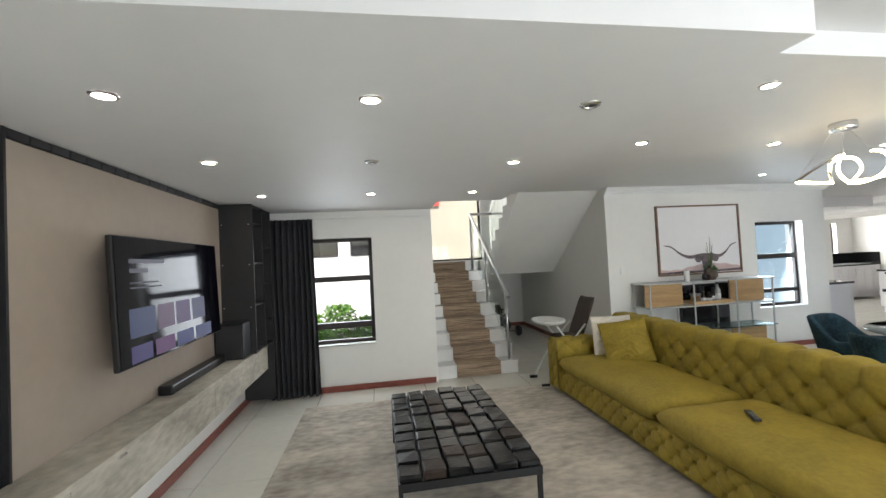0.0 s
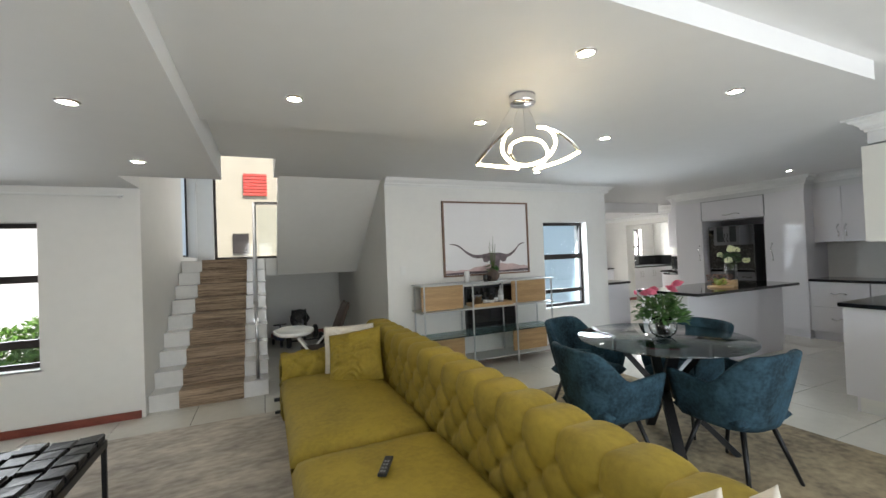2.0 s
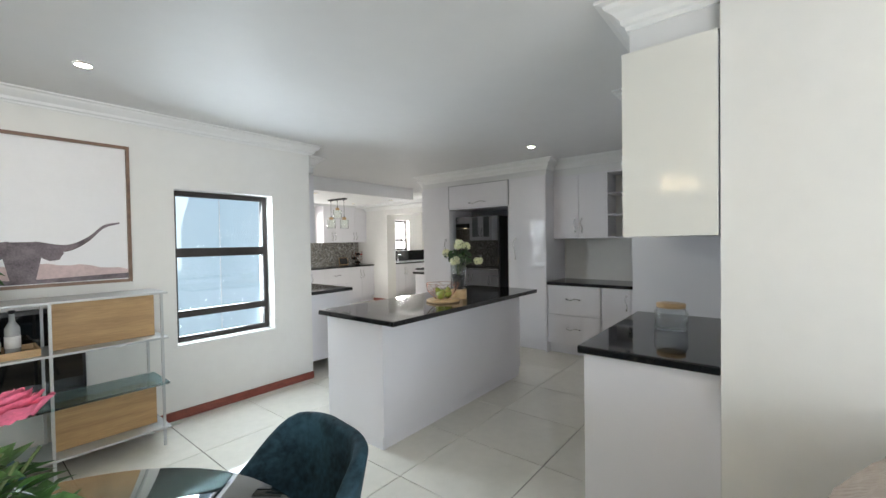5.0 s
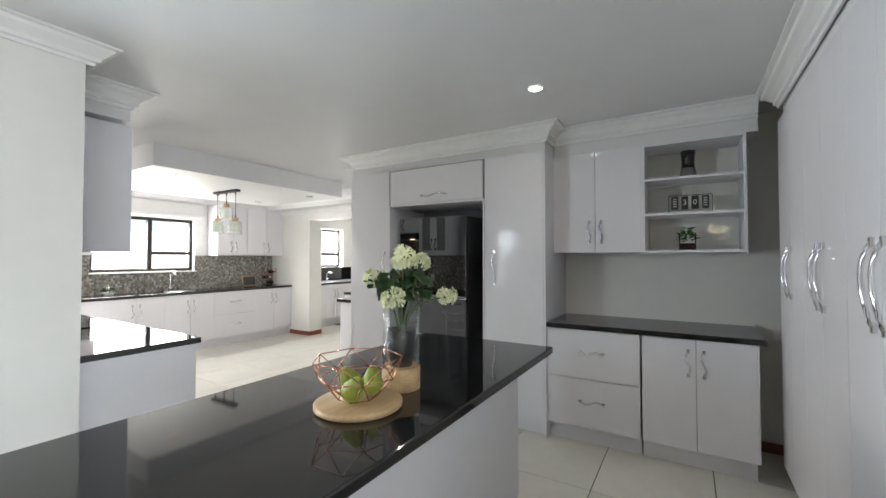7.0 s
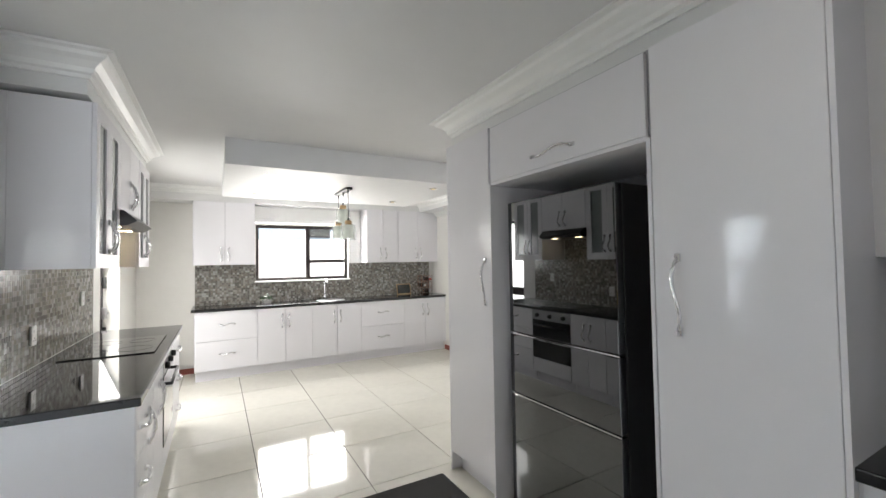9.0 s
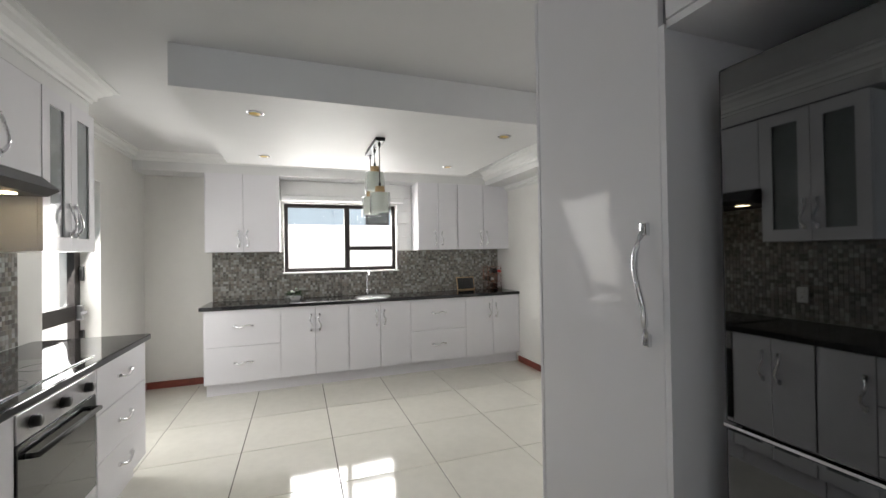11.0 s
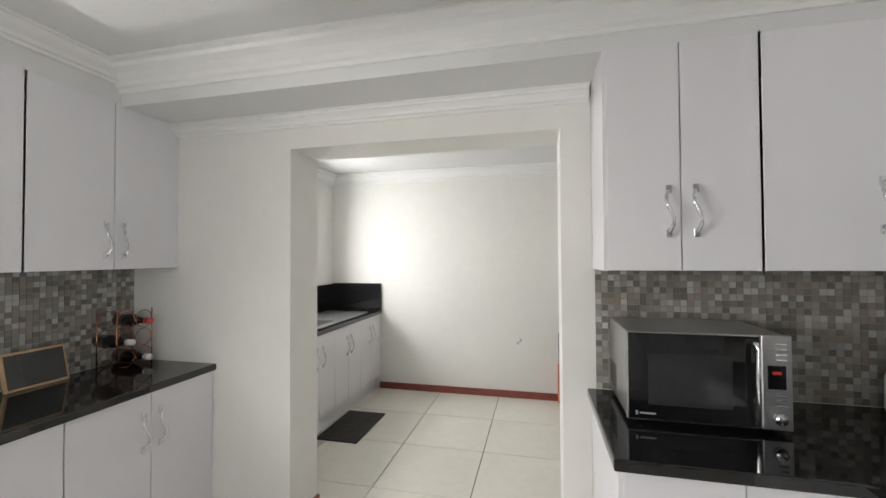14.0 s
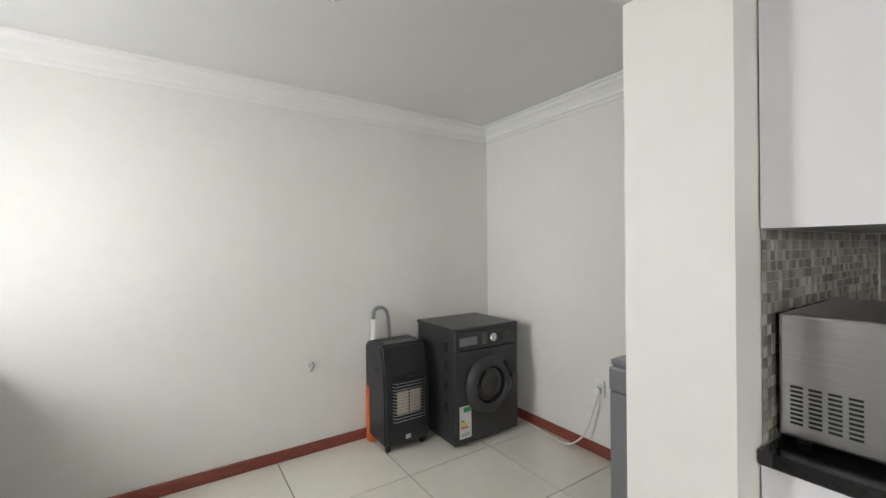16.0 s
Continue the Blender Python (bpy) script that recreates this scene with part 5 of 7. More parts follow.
part("foliage", leaves(60, 0.06, 0.14, 0.05, 3, 0.06), M["leaf"], pot)
for k, (y, z, h) in enumerate(((4.74, 1.44, 0.2), (4.84, 1.44, 0.16), (4.78, 1.86, 0.22))):
    bt = thing("bottle", "dark glass bottle on the bookcase", "bottle", (-1.02, y, z), 0, "bookcase bottles")
    part("body", lathe([(0, 0), (0.03, 0), (0.032, h * 0.55), (0.012, h * 0.72), (0.012, h), (0, h)], 16), M["black_gloss"], bt)
    part("label", lathe([(0.0325, h * 0.15), (0.0328, h * 0.15), (0.0328, h * 0.4), (0.0325, h * 0.4)], 16), M["label"], bt)


# curtain
def cur(u, v):
    x = -1.0 + 0.60 * u
    f = 0.045 + 0.012 * math.sin(9 * u)
    return (x + 0.012 * math.sin(3 * v + 8 * u), 5.03 + f * math.sin(2 * math.pi * 9.5 * u + 0.5 * v) * (0.75 + 0.25 * (1 - v)) + 0.01 * noise.noise(Vector((u * 8, v * 3, 0))), 0.02 + 2.17 * v)


cb = sheet(150, 24, cur)
bmesh.ops.solidify(cb, geom=cb.faces[:], thickness=0.004)
curtain = thing("curtain", "floor-length charcoal curtain drawn beside the window", "curtain", (0, 0, 0))
part("fabric", cb, M["curtain"], curtain)
rod = thing("curtain_rail", "thin white curtain rail under the ceiling", "curtain rail", (0, 0, 0))
part("rail", boxes((-1.0, 0.97, 5.07, 5.095, 2.195, 2.215), bevel=0.003), M["white"], rod)
for x in (-0.9, 0.0, 0.93):
    part("bracket", boxes((x - 0.01, x + 0.01, 5.094, 5.148, 2.19, 2.22)), M["white"], rod)


# ---------- downlights ----------
def downlight_parts(name, label, lit, bm_ring, mat_lens):
    d = thing(name, label, "downlight")
    part("ring", bm_ring, M["chrome"], d)
    part("lens", lathe([(0, -0.004), (0.036, -0.004), (0.036, -0.0005), (0, -0.0005)], 24), mat_lens, d)
    return d


RING = [(0.036, -0.0005), (0.036, -0.007), (0.046, -0.006), (0.05, -0.0005)]
on = downlight_parts("downlight", "round chrome ceiling downlight, lit", True, lathe(RING, 28), M["spot"])
on.matrix_basis = pose(-0.61, 1.53, 2.29)
tagged(on, group="ceiling downlights")
SPOTS = [(0.39, 1.54, 2.29), (-0.64, 2.56, 2.29), (1.395, 2.64, 2.29), (-0.68, 3.84, 2.29), (0.34, 3.85, 2.29), (1.375, 3.88, 2.29),
         (2.41, 1.59, 2.41), (3.595, 1.62, 2.41), (4.80, 1.67, 2.41), (2.395, 2.59, 2.41), (3.605, 2.63, 2.41), (4.79, 2.66, 2.41), (5.45, 4.43, 2.52), (9.12, 3.44, 2.52), (13.0, 7.71, 2.52)]
for s in SPOTS:
    copy_thing(on, pose(*s))
off = downlight_parts("downlight", "round chrome ceiling downlight, unlit and hanging open", False, lathe([(0.03, -0.0005), (0.03, -0.012), (0.046, -0.008), (0.05, -0.0005)], 28), M["black"])
off.matrix_basis = pose(1.40, 1.565, 2.29)
tagged(off, group="unlit downlights")
copy_thing(off, pose(0.375, 2.59, 2.29))
yel = downlight_parts("downlight", "round ceiling downlight with a yellow lens, unlit", False, lathe(RING, 28), M["spot_yellow"])
yel.matrix_basis = pose(8.78, 7.16, 2.30)
tagged(yel, group="kitchen downlights")
for s in ((8.75, 8.29, 2.3), (10.48, 7.16, 2.3), (10.44, 8.27, 2.3)):
    copy_thing(yel, pose(*s))

# ---------- high chair ----------
hc = thing("high_chair", "white high chair with a dark brown padded back", "high chair", (2.70, 4.74, 0), 0)
b = cushion_bm(0.36, 0.62, 0.07, 0.4)
q = part("backrest", b, M["brown"], hc)
q.matrix_basis = pose(0.22, 0.0, 0.75, 0, 0, 0) @ pose(0, 0, 0, 0, -68, 0) @ pose(0, 0, 0, 0, 0, 90)
q = part("seat", cushion_bm(0.34, 0.34, 0.06, 0.3), M["brown"], hc)
q.matrix_basis = pose(0.02, 0, 0.55)
q = part("tray", lathe([(0, 0), (0.2, 0), (0.235, 0.02), (0.235, 0.045), (0.215, 0.045), (0.2, 0.02), (0, 0.02)], 36), M["white"], hc, "white plastic tray")
q.matrix_basis = pose(-0.22, 0, 0.735) @ Matrix.Diagonal((0.85, 1.15, 1, 1))
for y in (-0.2, 0.2):
    t = bmesh.new()
    tube(t, [(0.18, y, 0.72), (-0.12, y, 0.40), (-0.36, y, 0.03)], 0.012, 8)
    part("leg", t, M["white"], hc)
    t = bmesh.new()
    tube(t, [(-0.2, y, 0.72), (0.0, y, 0.45), (0.3, y, 0.03)], 0.012, 8)
    part("leg", t, M["white"], hc)
    for x in (-0.38, 0.31):
        part("foot", boxes((x - 0.05, x + 0.05, y - 0.02, y + 0.02, 0.0, 0.035), bevel=0.008), M["black"], hc)

# ride-on toy under the stairs
toy = thing("toy_kart", "black child's pedal kart with a grey column parked under the stairs", "toy", (2.80, 8.10, 0), 4)
part("seat", cushion_bm(0.27, 0.36, 0.09, 0.35), M["black"], toy).matrix_basis = pose(0, 0.16, 0.40, 78, 0, 0)
part("seat_rim", sheet(28, 8, lambda u, v: (0.15 * math.cos(6.2832 * u) * (1 + 0.10 * math.cos(6.2832 * v)), 0.16 - 0.02 * math.sin(6.2832 * u) + 0.022 * math.sin(6.2832 * v), 0.41 + 0.165 * math.sin(6.2832 * u) * (1 + 0.10 * math.cos(6.2832 * v))), True), M["black"], toy)
part("seat_base", boxes((-0.15, 0.15, -0.14, 0.16, 0.17, 0.23), bevel=0.025), M["black"], toy)
t = bmesh.new()
tube(t, [(0, 0.3, 0.16), (0, -0.45, 0.14)], 0.024, 8)
tube(t, [(-0.30, 0.26, 0.13), (0.30, 0.26, 0.13)], 0.016, 8)
tube(t, [(-0.27, -0.42, 0.11), (0.27, -0.42, 0.11)], 0.014, 8)
part("frame", t, M["black"], toy)
t = bmesh.new()
tube(t, [(0, -0.40, 0.14), (0, -0.20, 0.44)], 0.026, 10, taper=0.016)
part("steering_column", t, M["grey_enamel"], toy, "pale grey steering column")
t = bmesh.new()
tube(t, [(0.12 * math.cos(a * 0.524), -0.19 + 0.03 * math.sin(a * 0.524), 0.46 + 0.07 * math.sin(a * 0.524)) for a in range(13)], 0.012, 8)
part("steering_wheel", t, M["black"], toy)
for x, y, r in ((-0.30, 0.26, 0.13), (0.30, 0.26, 0.13), (-0.27, -0.42, 0.11), (0.27, -0.42, 0.11)):
    w = part("wheel", lathe([(0.03, -0.035), (r - 0.02, -0.04), (r, -0.02), (r, 0.02), (r - 0.02, 0.04), (0.03, 0.035)], 24), M["black"], toy)
    w.matrix_basis = pose(x, y, r, 0, 90, 0)
    part("hub", lathe([(0, -0.037), (0.035, -0.037), (0.035, 0.037), (0, 0.037)], 16), M["graphite"], w)
sc = thing("push_scooter", "small dark blue ride-on toy with black handlebars", "toy", (2.42, 7.95, 0), 10)
part("body", cushion_bm(0.16, 0.42, 0.16, 0.3), material("dark_blue_plastic", (0.02, 0.035, 0.10), 0.4, vary=0.1), sc).matrix_basis = pose(0, 0, 0.19)
t = bmesh.new()
tube(t, [(0, -0.14, 0.22), (0, -0.10, 0.39)], 0.014, 8)
tube(t, [(-0.11, -0.10, 0.39), (0.11, -0.10, 0.39)], 0.013, 8)
part("handlebar", t, M["black"], sc)
for x, y in ((0, -0.17), (-0.07, 0.16), (0.07, 0.16)):
    part("wheel", lathe([(0, -0.016), (0.05, -0.016), (0.056, 0), (0.05, 0.016), (0, 0.016)], 18), M["black"], sc).matrix_basis = pose(x, y, 0.056, 0, 90, 0)


def bend(points, n=9):
    """A smooth line through points."""
    P = [Vector(p) for p in points]
    P = [2 * P[0] - P[1], *P, 2 * P[-1] - P[-2]]
    out = []
    for i in range(1, len(P) - 2):
        for k in range(n):
            t = k / n
            a, b, c, d = P[i - 1], P[i], P[i + 1], P[i + 2]
            out.append(0.5 * (2 * b + (c - a) * t + (2 * a - 5 * b + 4 * c - d) * t * t + (3 * b - a - 3 * c + d) * t ** 3))
    return out + [P[-2]]


# ---------- dining area ----------
solid("rug", boxes((3.80, 6.08, 1.10, 3.84, 0.001, 0.010), bevel=0.003), M["rug2"], "mottled brown and gold rug under the dining table", "rug")
TC = (4.866, 2.294)
table = thing("dining_table", "round smoked glass dining table on crossed black legs", "table", (*TC, 0.01))
top = part("tabletop", lathe([(0, 0.818), (0.578, 0.818), (0.584, 0.824), (0.578, 0.830), (0, 0.830)], 72), M["table_glass"], table, "smoked glass top")
for k in range(4):
    a = math.pi / 4 + k * math.pi / 2 + 0.12
    t = bmesh.new()
    m = pose(0, 0, 0, 0, 0, math.degrees(a))
    c = [Vector((0.46, 0, 0.002)), Vector((0.03, 0, 0.45)), Vector((0.33, 0, 0.816))]
    for p0, p1 in zip(c, c[1:]):
        d = (p1 - p0).normalized()
        n = Vector((d.z, 0, -d.x)) * 0.02
        w = Vector((0, 0.032, 0))
        vs = [t.verts.new(m @ (p + s * n + q * w)) for p in (p0, p1) for s, q in ((-1, -1), (1, -1), (1, 1), (-1, 1))]
        t.faces.new(vs[:4]), t.faces.new(vs[4:][::-1])
        for i in range(4):
            t.faces.new((vs[i], vs[(i + 1) % 4], vs[4 + (i + 1) % 4], vs[4 + i]))
    bmesh.ops.recalc_face_normals(t, faces=t.faces[:])
    part("leg", t, M["black_metal"], table)
part("hub", lathe([(0, 0.41), (0.05, 0.41), (0.05, 0.49), (0, 0.49)], 20), M["black_metal"], table)


def chair_shell():
    """A bucket armchair shell, open to the front (+x): a tall back, and arms that dip and rise a little to the front."""
    side = [(0.25 - 0.30 * k / 9, 0.285) for k in range(10)]
    side += [(-0.05 - 0.22 * math.sin(a * math.pi / 24), 0.065 + 0.22 * math.cos(a * math.pi / 24)) for a in range(1, 13)]
    plan = side + [(-0.27, 0.0)] + [(x, -y) for x, y in side[::-1]]
    nv = 12

    def top(x, y):
        k = min(1.0, max(0.0, (-x - 0.01) / 0.21))
        k = k * k * (3 - 2 * k)
        crown = 0.012 * (1 - (y / 0.285) ** 2)
        return 0.630 + 0.035 * max(0.0, (x + 0.02) / 0.27) + k * (0.195 + crown)

    def spot(i, v, off):
        x, y = plan[i]
        z = 0.375 + (top(x, y) - 0.375) * v
        f = 0.78 + 0.22 * v ** 0.6
        back = min(1.0, max(0.0, -x / 0.2))
        return Vector((x * f - 0.055 * back * (z - 0.4) / 0.43, y * f, z)) - Vector((x, y, 0)).normalized() * off * (0.6 if i in (0, len(plan) - 1) else 1.0)

    b = bmesh.new()
    n = len(plan)
    vs = [j / nv for j in range(nv + 1)]
    A = [[b.verts.new(spot(i, v, 0.0)) for v in vs] for i in range(n)]
    T = [[b.verts.new(spot(i, 1.0, o) + Vector((0, 0, h))) for o, h in ((0.006, 0.010), (0.022, 0.015), (0.038, 0.010))] for i in range(n)]
    B = [[b.verts.new(spot(i, v, 0.045)) for v in vs[::-1]] for i in range(n)]
    rows = [A[i] + T[i] + B[i] for i in range(n)]
    for i in range(n - 1):
        for j in range(len(rows[0]) - 1):
            b.faces.new((rows[i][j], rows[i + 1][j], rows[i + 1][j + 1], rows[i][j + 1]))
        b.faces.new((rows[i][0], rows[i][-1], rows[i + 1][-1], rows[i + 1][0]))
    b.faces.new(rows[0])
    b.faces.new(rows[-1][::-1])
    for f in b.faces:
        f.smooth = len(f.verts) == 4
    bmesh.ops.recalc_face_normals(b, faces=b.faces[:])
    return b


chair = thing("dining_chair", "dark teal velvet bucket armchair with black metal legs", "chair", (0, 0, 0), 0, "chairs round the dining table")
part("shell", chair_shell(), M["teal"], chair)
q = part("seat", cushion_bm(0.46, 0.46, 0.12, 0.25), M["teal"], chair)
q.matrix_basis = pose(0.03, 0, 0.425)
part("underside", lathe([(0, 0.352), (0.15, 0.355), (0.20, 0.368), (0.212, 0.385), (0, 0.39)], 28), M["teal"], chair)
for sx, sy in ((1, 1), (1, -1), (-1, 1), (-1, -1)):
    t = bmesh.new()
    tube(t, [(sx * 0.13, sy * 0.13, 0.375), (sx * 0.23, sy * 0.24, 0.0)], 0.017, 8, taper=0.011)
    part("leg", t, M["black_metal"], chair)
chair.matrix_basis = pose(4.34, 2.338, 0.01, 0, 0, -4.6)
for x, y, r in ((4.956, 1.856, 86.8), (4.827, 3.038, -77.7), (5.447, 2.509, 173.3)):
    copy_thing(chair, pose(x, y, 0.01, 0, 0, r))

vase = thing("flower_bowl", "round glass bowl with pink roses on the dining table", "plant", (4.878, 2.283, 0.8405))
part("bowl", lathe([(0, 0.0), (0.05, 0.0), (0.085, 0.035), (0.095, 0.075), (0.08, 0.12), (0.068, 0.14), (0.064, 0.14), (0.076, 0.12), (0.09, 0.075), (0.08, 0.037), (0.048, 0.006), (0, 0.006)], 32), M["clear"], vase)
part("pot", lathe([(0, 0.02), (0.042, 0.02), (0.056, 0.13), (0.05, 0.13), (0, 0.11)], 24), M["black"], vase)
part("foliage", leaves(400, 0.185, 0.24, 0.056, 7, 0.09), M["leaf"], vase)
rnd = random.Random(5)
for k in range(14):
    a, r = rnd.uniform(0, 6.28), rnd.uniform(0.05, 0.15)
    t = bmesh.new()
    tube(t, [(0, 0, 0.10), (r * 0.5 * math.cos(a), r * 0.5 * math.sin(a), 0.2), (r * math.cos(a), r * math.sin(a), 0.30)], 0.003, 5)
    part("stem", t, M["stem"], vase)


def rose(size, seed):
    """A full rose: rings of cupped petals, the inner ones steep and the outer ones lying open."""
    rnd = random.Random(seed)
    b = bmesh.new()
    for ring, (n, r, z, tilt) in enumerate(((3, 0.10, 0.42, 0.05), (4, 0.24, 0.38, 0.22), (5, 0.40, 0.28, 0.42), (6, 0.56, 0.14, 0.68), (7, 0.70, -0.02, 0.98))):
        for k in range(n):
            a = 2 * math.pi * (k + ring * 0.4) / n + rnd.uniform(-0.15, 0.15)
            m = pose(0, 0, 0, 0, 0, math.degrees(a)) @ Matrix.Translation((r * size, 0, z * size)) @ Euler((rnd.uniform(-0.1, 0.1), tilt + rnd.uniform(-0.1, 0.1), 0)).to_matrix().to_4x4()
            w = size * (0.30 + 0.075 * ring)
            g = []
            for u in (0, 0.35, 0.7, 1):
                row = []
                for q in range(6):
                    v = 2 * q / 5 - 1
                    curl = 0.16 * size * max(0.0, u - 0.55)
                    row.append(b.verts.new(m @ Vector((-0.42 * w * v * v + curl, v * w * (0.55 + 0.75 * u - 0.35 * u * u), (u - 0.35) * size * 0.9 * (1 - 0.22 * v * v)))))
                g.append(row)
            for i in range(3):
                for j in range(5):
                    f = b.faces.new((g[i][j], g[i + 1][j], g[i + 1][j + 1], g[i][j + 1]))
                    f.smooth = True
    return b


for k, (x, y, z, r) in enumerate(((0.108, -0.055, 0.375, 0.040), (0.025, -0.058, 0.345, 0.038), (-0.108, 0.008, 0.322, 0.040), (0.05, 0.10, 0.33, 0.034), (-0.02, 0.13, 0.30, 0.03))):
    f = part("rose", rose(r, k), M["pink"], vase, "pink rose")
    f.matrix_basis = pose(x, y, z, rnd.uniform(-22, 22), rnd.uniform(-22, 22), 0)
t = bmesh.new()
tube(t, bend([(-0.04, 0.0, 0.18), (-0.14, 0.03, 0.27), (-0.20, 0.05, 0.325)], 4), 0.003, 5)
part("stem", t, M["stem"], vase)
part("bud", lathe([(0, 0), (0.010, 0.006), (0.012, 0.018), (0.005, 0.034), (0, 0.036)], 10), M["pink"], vase, "closed pink rosebud").matrix_basis = pose(-0.20, 0.05, 0.32, 0, -25, 0)
part("water", lathe([(0, 0.008), (0.046, 0.008), (0.076, 0.036), (0.084, 0.062), (0, 0.062)], 32), M["outer_glass"], vase)


# chandelier: two bent light bars below a chrome canopy
ch = thing("chandelier", "curled chrome chandelier with glowing led strips", "chandelier", (3.61, 2.14, 2.41))
part("canopy", lathe([(0, -0.05), (0.072, -0.05), (0.075, -0.045), (0.075, -0.0005), (0, -0.0005)], 32), M["chrome"], ch)


def ribbon(pts, z_off, mat, name, r):
    t = bmesh.new()
    tube(t, [p + Vector((0, 0, z_off)) for p in pts], r, 8)
    return part(name, t, mat, ch)


bars = ([(-0.155, -0.10, -0.245), (-0.205, -0.11, -0.29), (-0.225, -0.115, -0.36), (-0.205, -0.125, -0.41), (-0.145, -0.13, -0.44), (-0.055, -0.14, -0.435), (0.02, -0.17, -0.40), (0.055, -0.20, -0.34), (0.045, -0.205, -0.285), (0.01, -0.195, -0.25), (-0.04, -0.175, -0.24)],
        [(-0.065, 0.055, -0.325), (-0.05, 0.06, -0.275), (0.0, 0.065, -0.245), (0.055, 0.06, -0.23), (0.145, 0.05, -0.235), (0.20, 0.055, -0.275), (0.215, 0.065, -0.32), (0.18, 0.085, -0.375), (0.14, 0.095, -0.405)],
        [(-0.238, 0.144, -0.382), (-0.10, 0.132, -0.39), (0.037, 0.119, -0.396)],
        [(0.217, -0.204, -0.364), (0.20, -0.10, -0.385), (0.155, 0.01, -0.40), (0.122, 0.079, -0.407)])
for k, pts in enumerate(bars):
    pp = bend(pts)
    ribbon(pp, 0.0, M["led"], "led_strip", 0.0095)
    ribbon(pp, 0.007, M["chrome"], "bar", 0.0065)
for pts in ([(-0.238, 0.144, -0.374), (-0.225, 0.07, -0.33), (-0.19, -0.03, -0.27), (-0.155, -0.10, -0.235)], [(0.217, -0.204, -0.356), (0.15, -0.215, -0.31), (0.06, -0.20, -0.255), (-0.04, -0.175, -0.232)],
            [(0.037, 0.119, -0.388), (0.0, 0.10, -0.365), (-0.04, 0.075, -0.335), (-0.065, 0.055, -0.318)]):
    t = bmesh.new()
    tube(t, bend(pts, 5), 0.011, 8)
    part("bar", t, M["chrome"], ch)
for a in ((-0.155, -0.10, -0.236), (-0.04, -0.175, -0.232), (0.055, 0.06, -0.222), (-0.238, 0.144, -0.374)):
    t = bmesh.new()
    tube(t, [(a[0] * 0.2, a[1] * 0.2, -0.05), a], 0.0011, 4)
    part("wire", t, M["steel"], ch)


# picture
pic = thing("picture", "large framed picture of a longhorn bull over pale pink hills", "picture", (4.436, 5.222, 1.195))
PW, PH = 1.396, 1.038
part("picture_frame", boxes((0, 0.022, -0.035, 0, 0, PH), (PW - 0.022, PW, -0.035, 0, 0, PH), (0.022, PW - 0.022, -0.035, 0, 0, 0.022), (0.022, PW - 0.022, -0.035, 0, PH - 0.022, PH)), plank_material("frame_wood", (0.22, 0.13, 0.085), (0.13, 0.075, 0.05), 0.4, 0), pic)
M["paper"] = material("picture_paper", (0.80, 0.79, 0.80), 0.35, vary=0.01)
M["pink_hill"] = material("pale_pink_print", (0.62, 0.47, 0.46), 0.5, vary=0.1, scale=6)
M["hide"] = material("grey_mauve_print", (0.16, 0.125, 0.14), 0.5, vary=0.3, scale=14)
part("print", boxes((0.022, PW - 0.022, -0.016, -0.004, 0.022, PH - 0.022)), M["paper"], pic)


def flat(pts, d):
    b = bmesh.new()
    b.faces.new([b.verts.new((x, d, z)) for x, z in pts])
    bmesh.ops.recalc_face_normals(b, faces=b.faces[:])
    r = bmesh.ops.extrude_face_region(b, geom=b.faces[:])
    for v in r["geom"]:
        if isinstance(v, bmesh.types.BMVert):
            v.co.y -= 0.0008
    bmesh.ops.recalc_face_normals(b, faces=b.faces[:])
    return b


hill = [(0.022, 0.05)] + [(0.022 + (PW - 0.044) * k / 24, 0.085 + 0.07 * max(0, math.sin(math.pi * (k / 24 * 1.25 - 0.30))) + 0.008 * math.sin(k * 1.7)) for k in range(25)] + [(PW - 0.022, 0.05)]
part("hill", flat(hill, -0.0162), M["pink_hill"], pic)
part("foreground", flat([(0.022, 0.024), (0.022, 0.05), (0.4, 0.062), (0.9, 0.055), (PW - 0.022, 0.07), (PW - 0.022, 0.03)], -0.0172), M["hide"], pic)
cx = PW * 0.578
head = [(cx - 0.10, 0.27), (cx - 0.06, 0.31), (cx + 0.06, 0.31), (cx + 0.10, 0.27), (cx + 0.085, 0.18), (cx + 0.06, 0.05), (cx + 0.12, 0.03), (cx - 0.12, 0.03), (cx - 0.06, 0.05), (cx - 0.085, 0.18)]
part("head", flat(head, -0.0182), M["hide"], pic)
for s in (-1, 1):
    w = 0.70 if s < 0 else 0.52
    horn_c = bend([(cx + s * 0.06, 0, 0.285), (cx + s * w * 0.42, 0, 0.265), (cx + s * w * 0.64, 0, 0.325), (cx + s * w * 0.82, 0, 0.42), (cx + s * w, 0, 0.45)], 6)
    n = len(horn_c)
    up = [(p.x, p.z + 0.030 * (1 - 0.85 * k / n)) for k, p in enumerate(horn_c)]
    dn = [(p.x, p.z - 0.030 * (1 - 0.85 * k / n)) for k, p in enumerate(horn_c)]
    part("horn", flat(up + dn[::-1], -0.0178), M["hide"], pic)
    part("ear", flat([(cx + s * 0.09, 0.25), (cx + s * 0.15, 0.262), (cx + s * 0.205, 0.235), (cx + s * 0.18, 0.185), (cx + s * 0.13, 0.178), (cx + s * 0.085, 0.205)], -0.0186), M["hide"], pic)

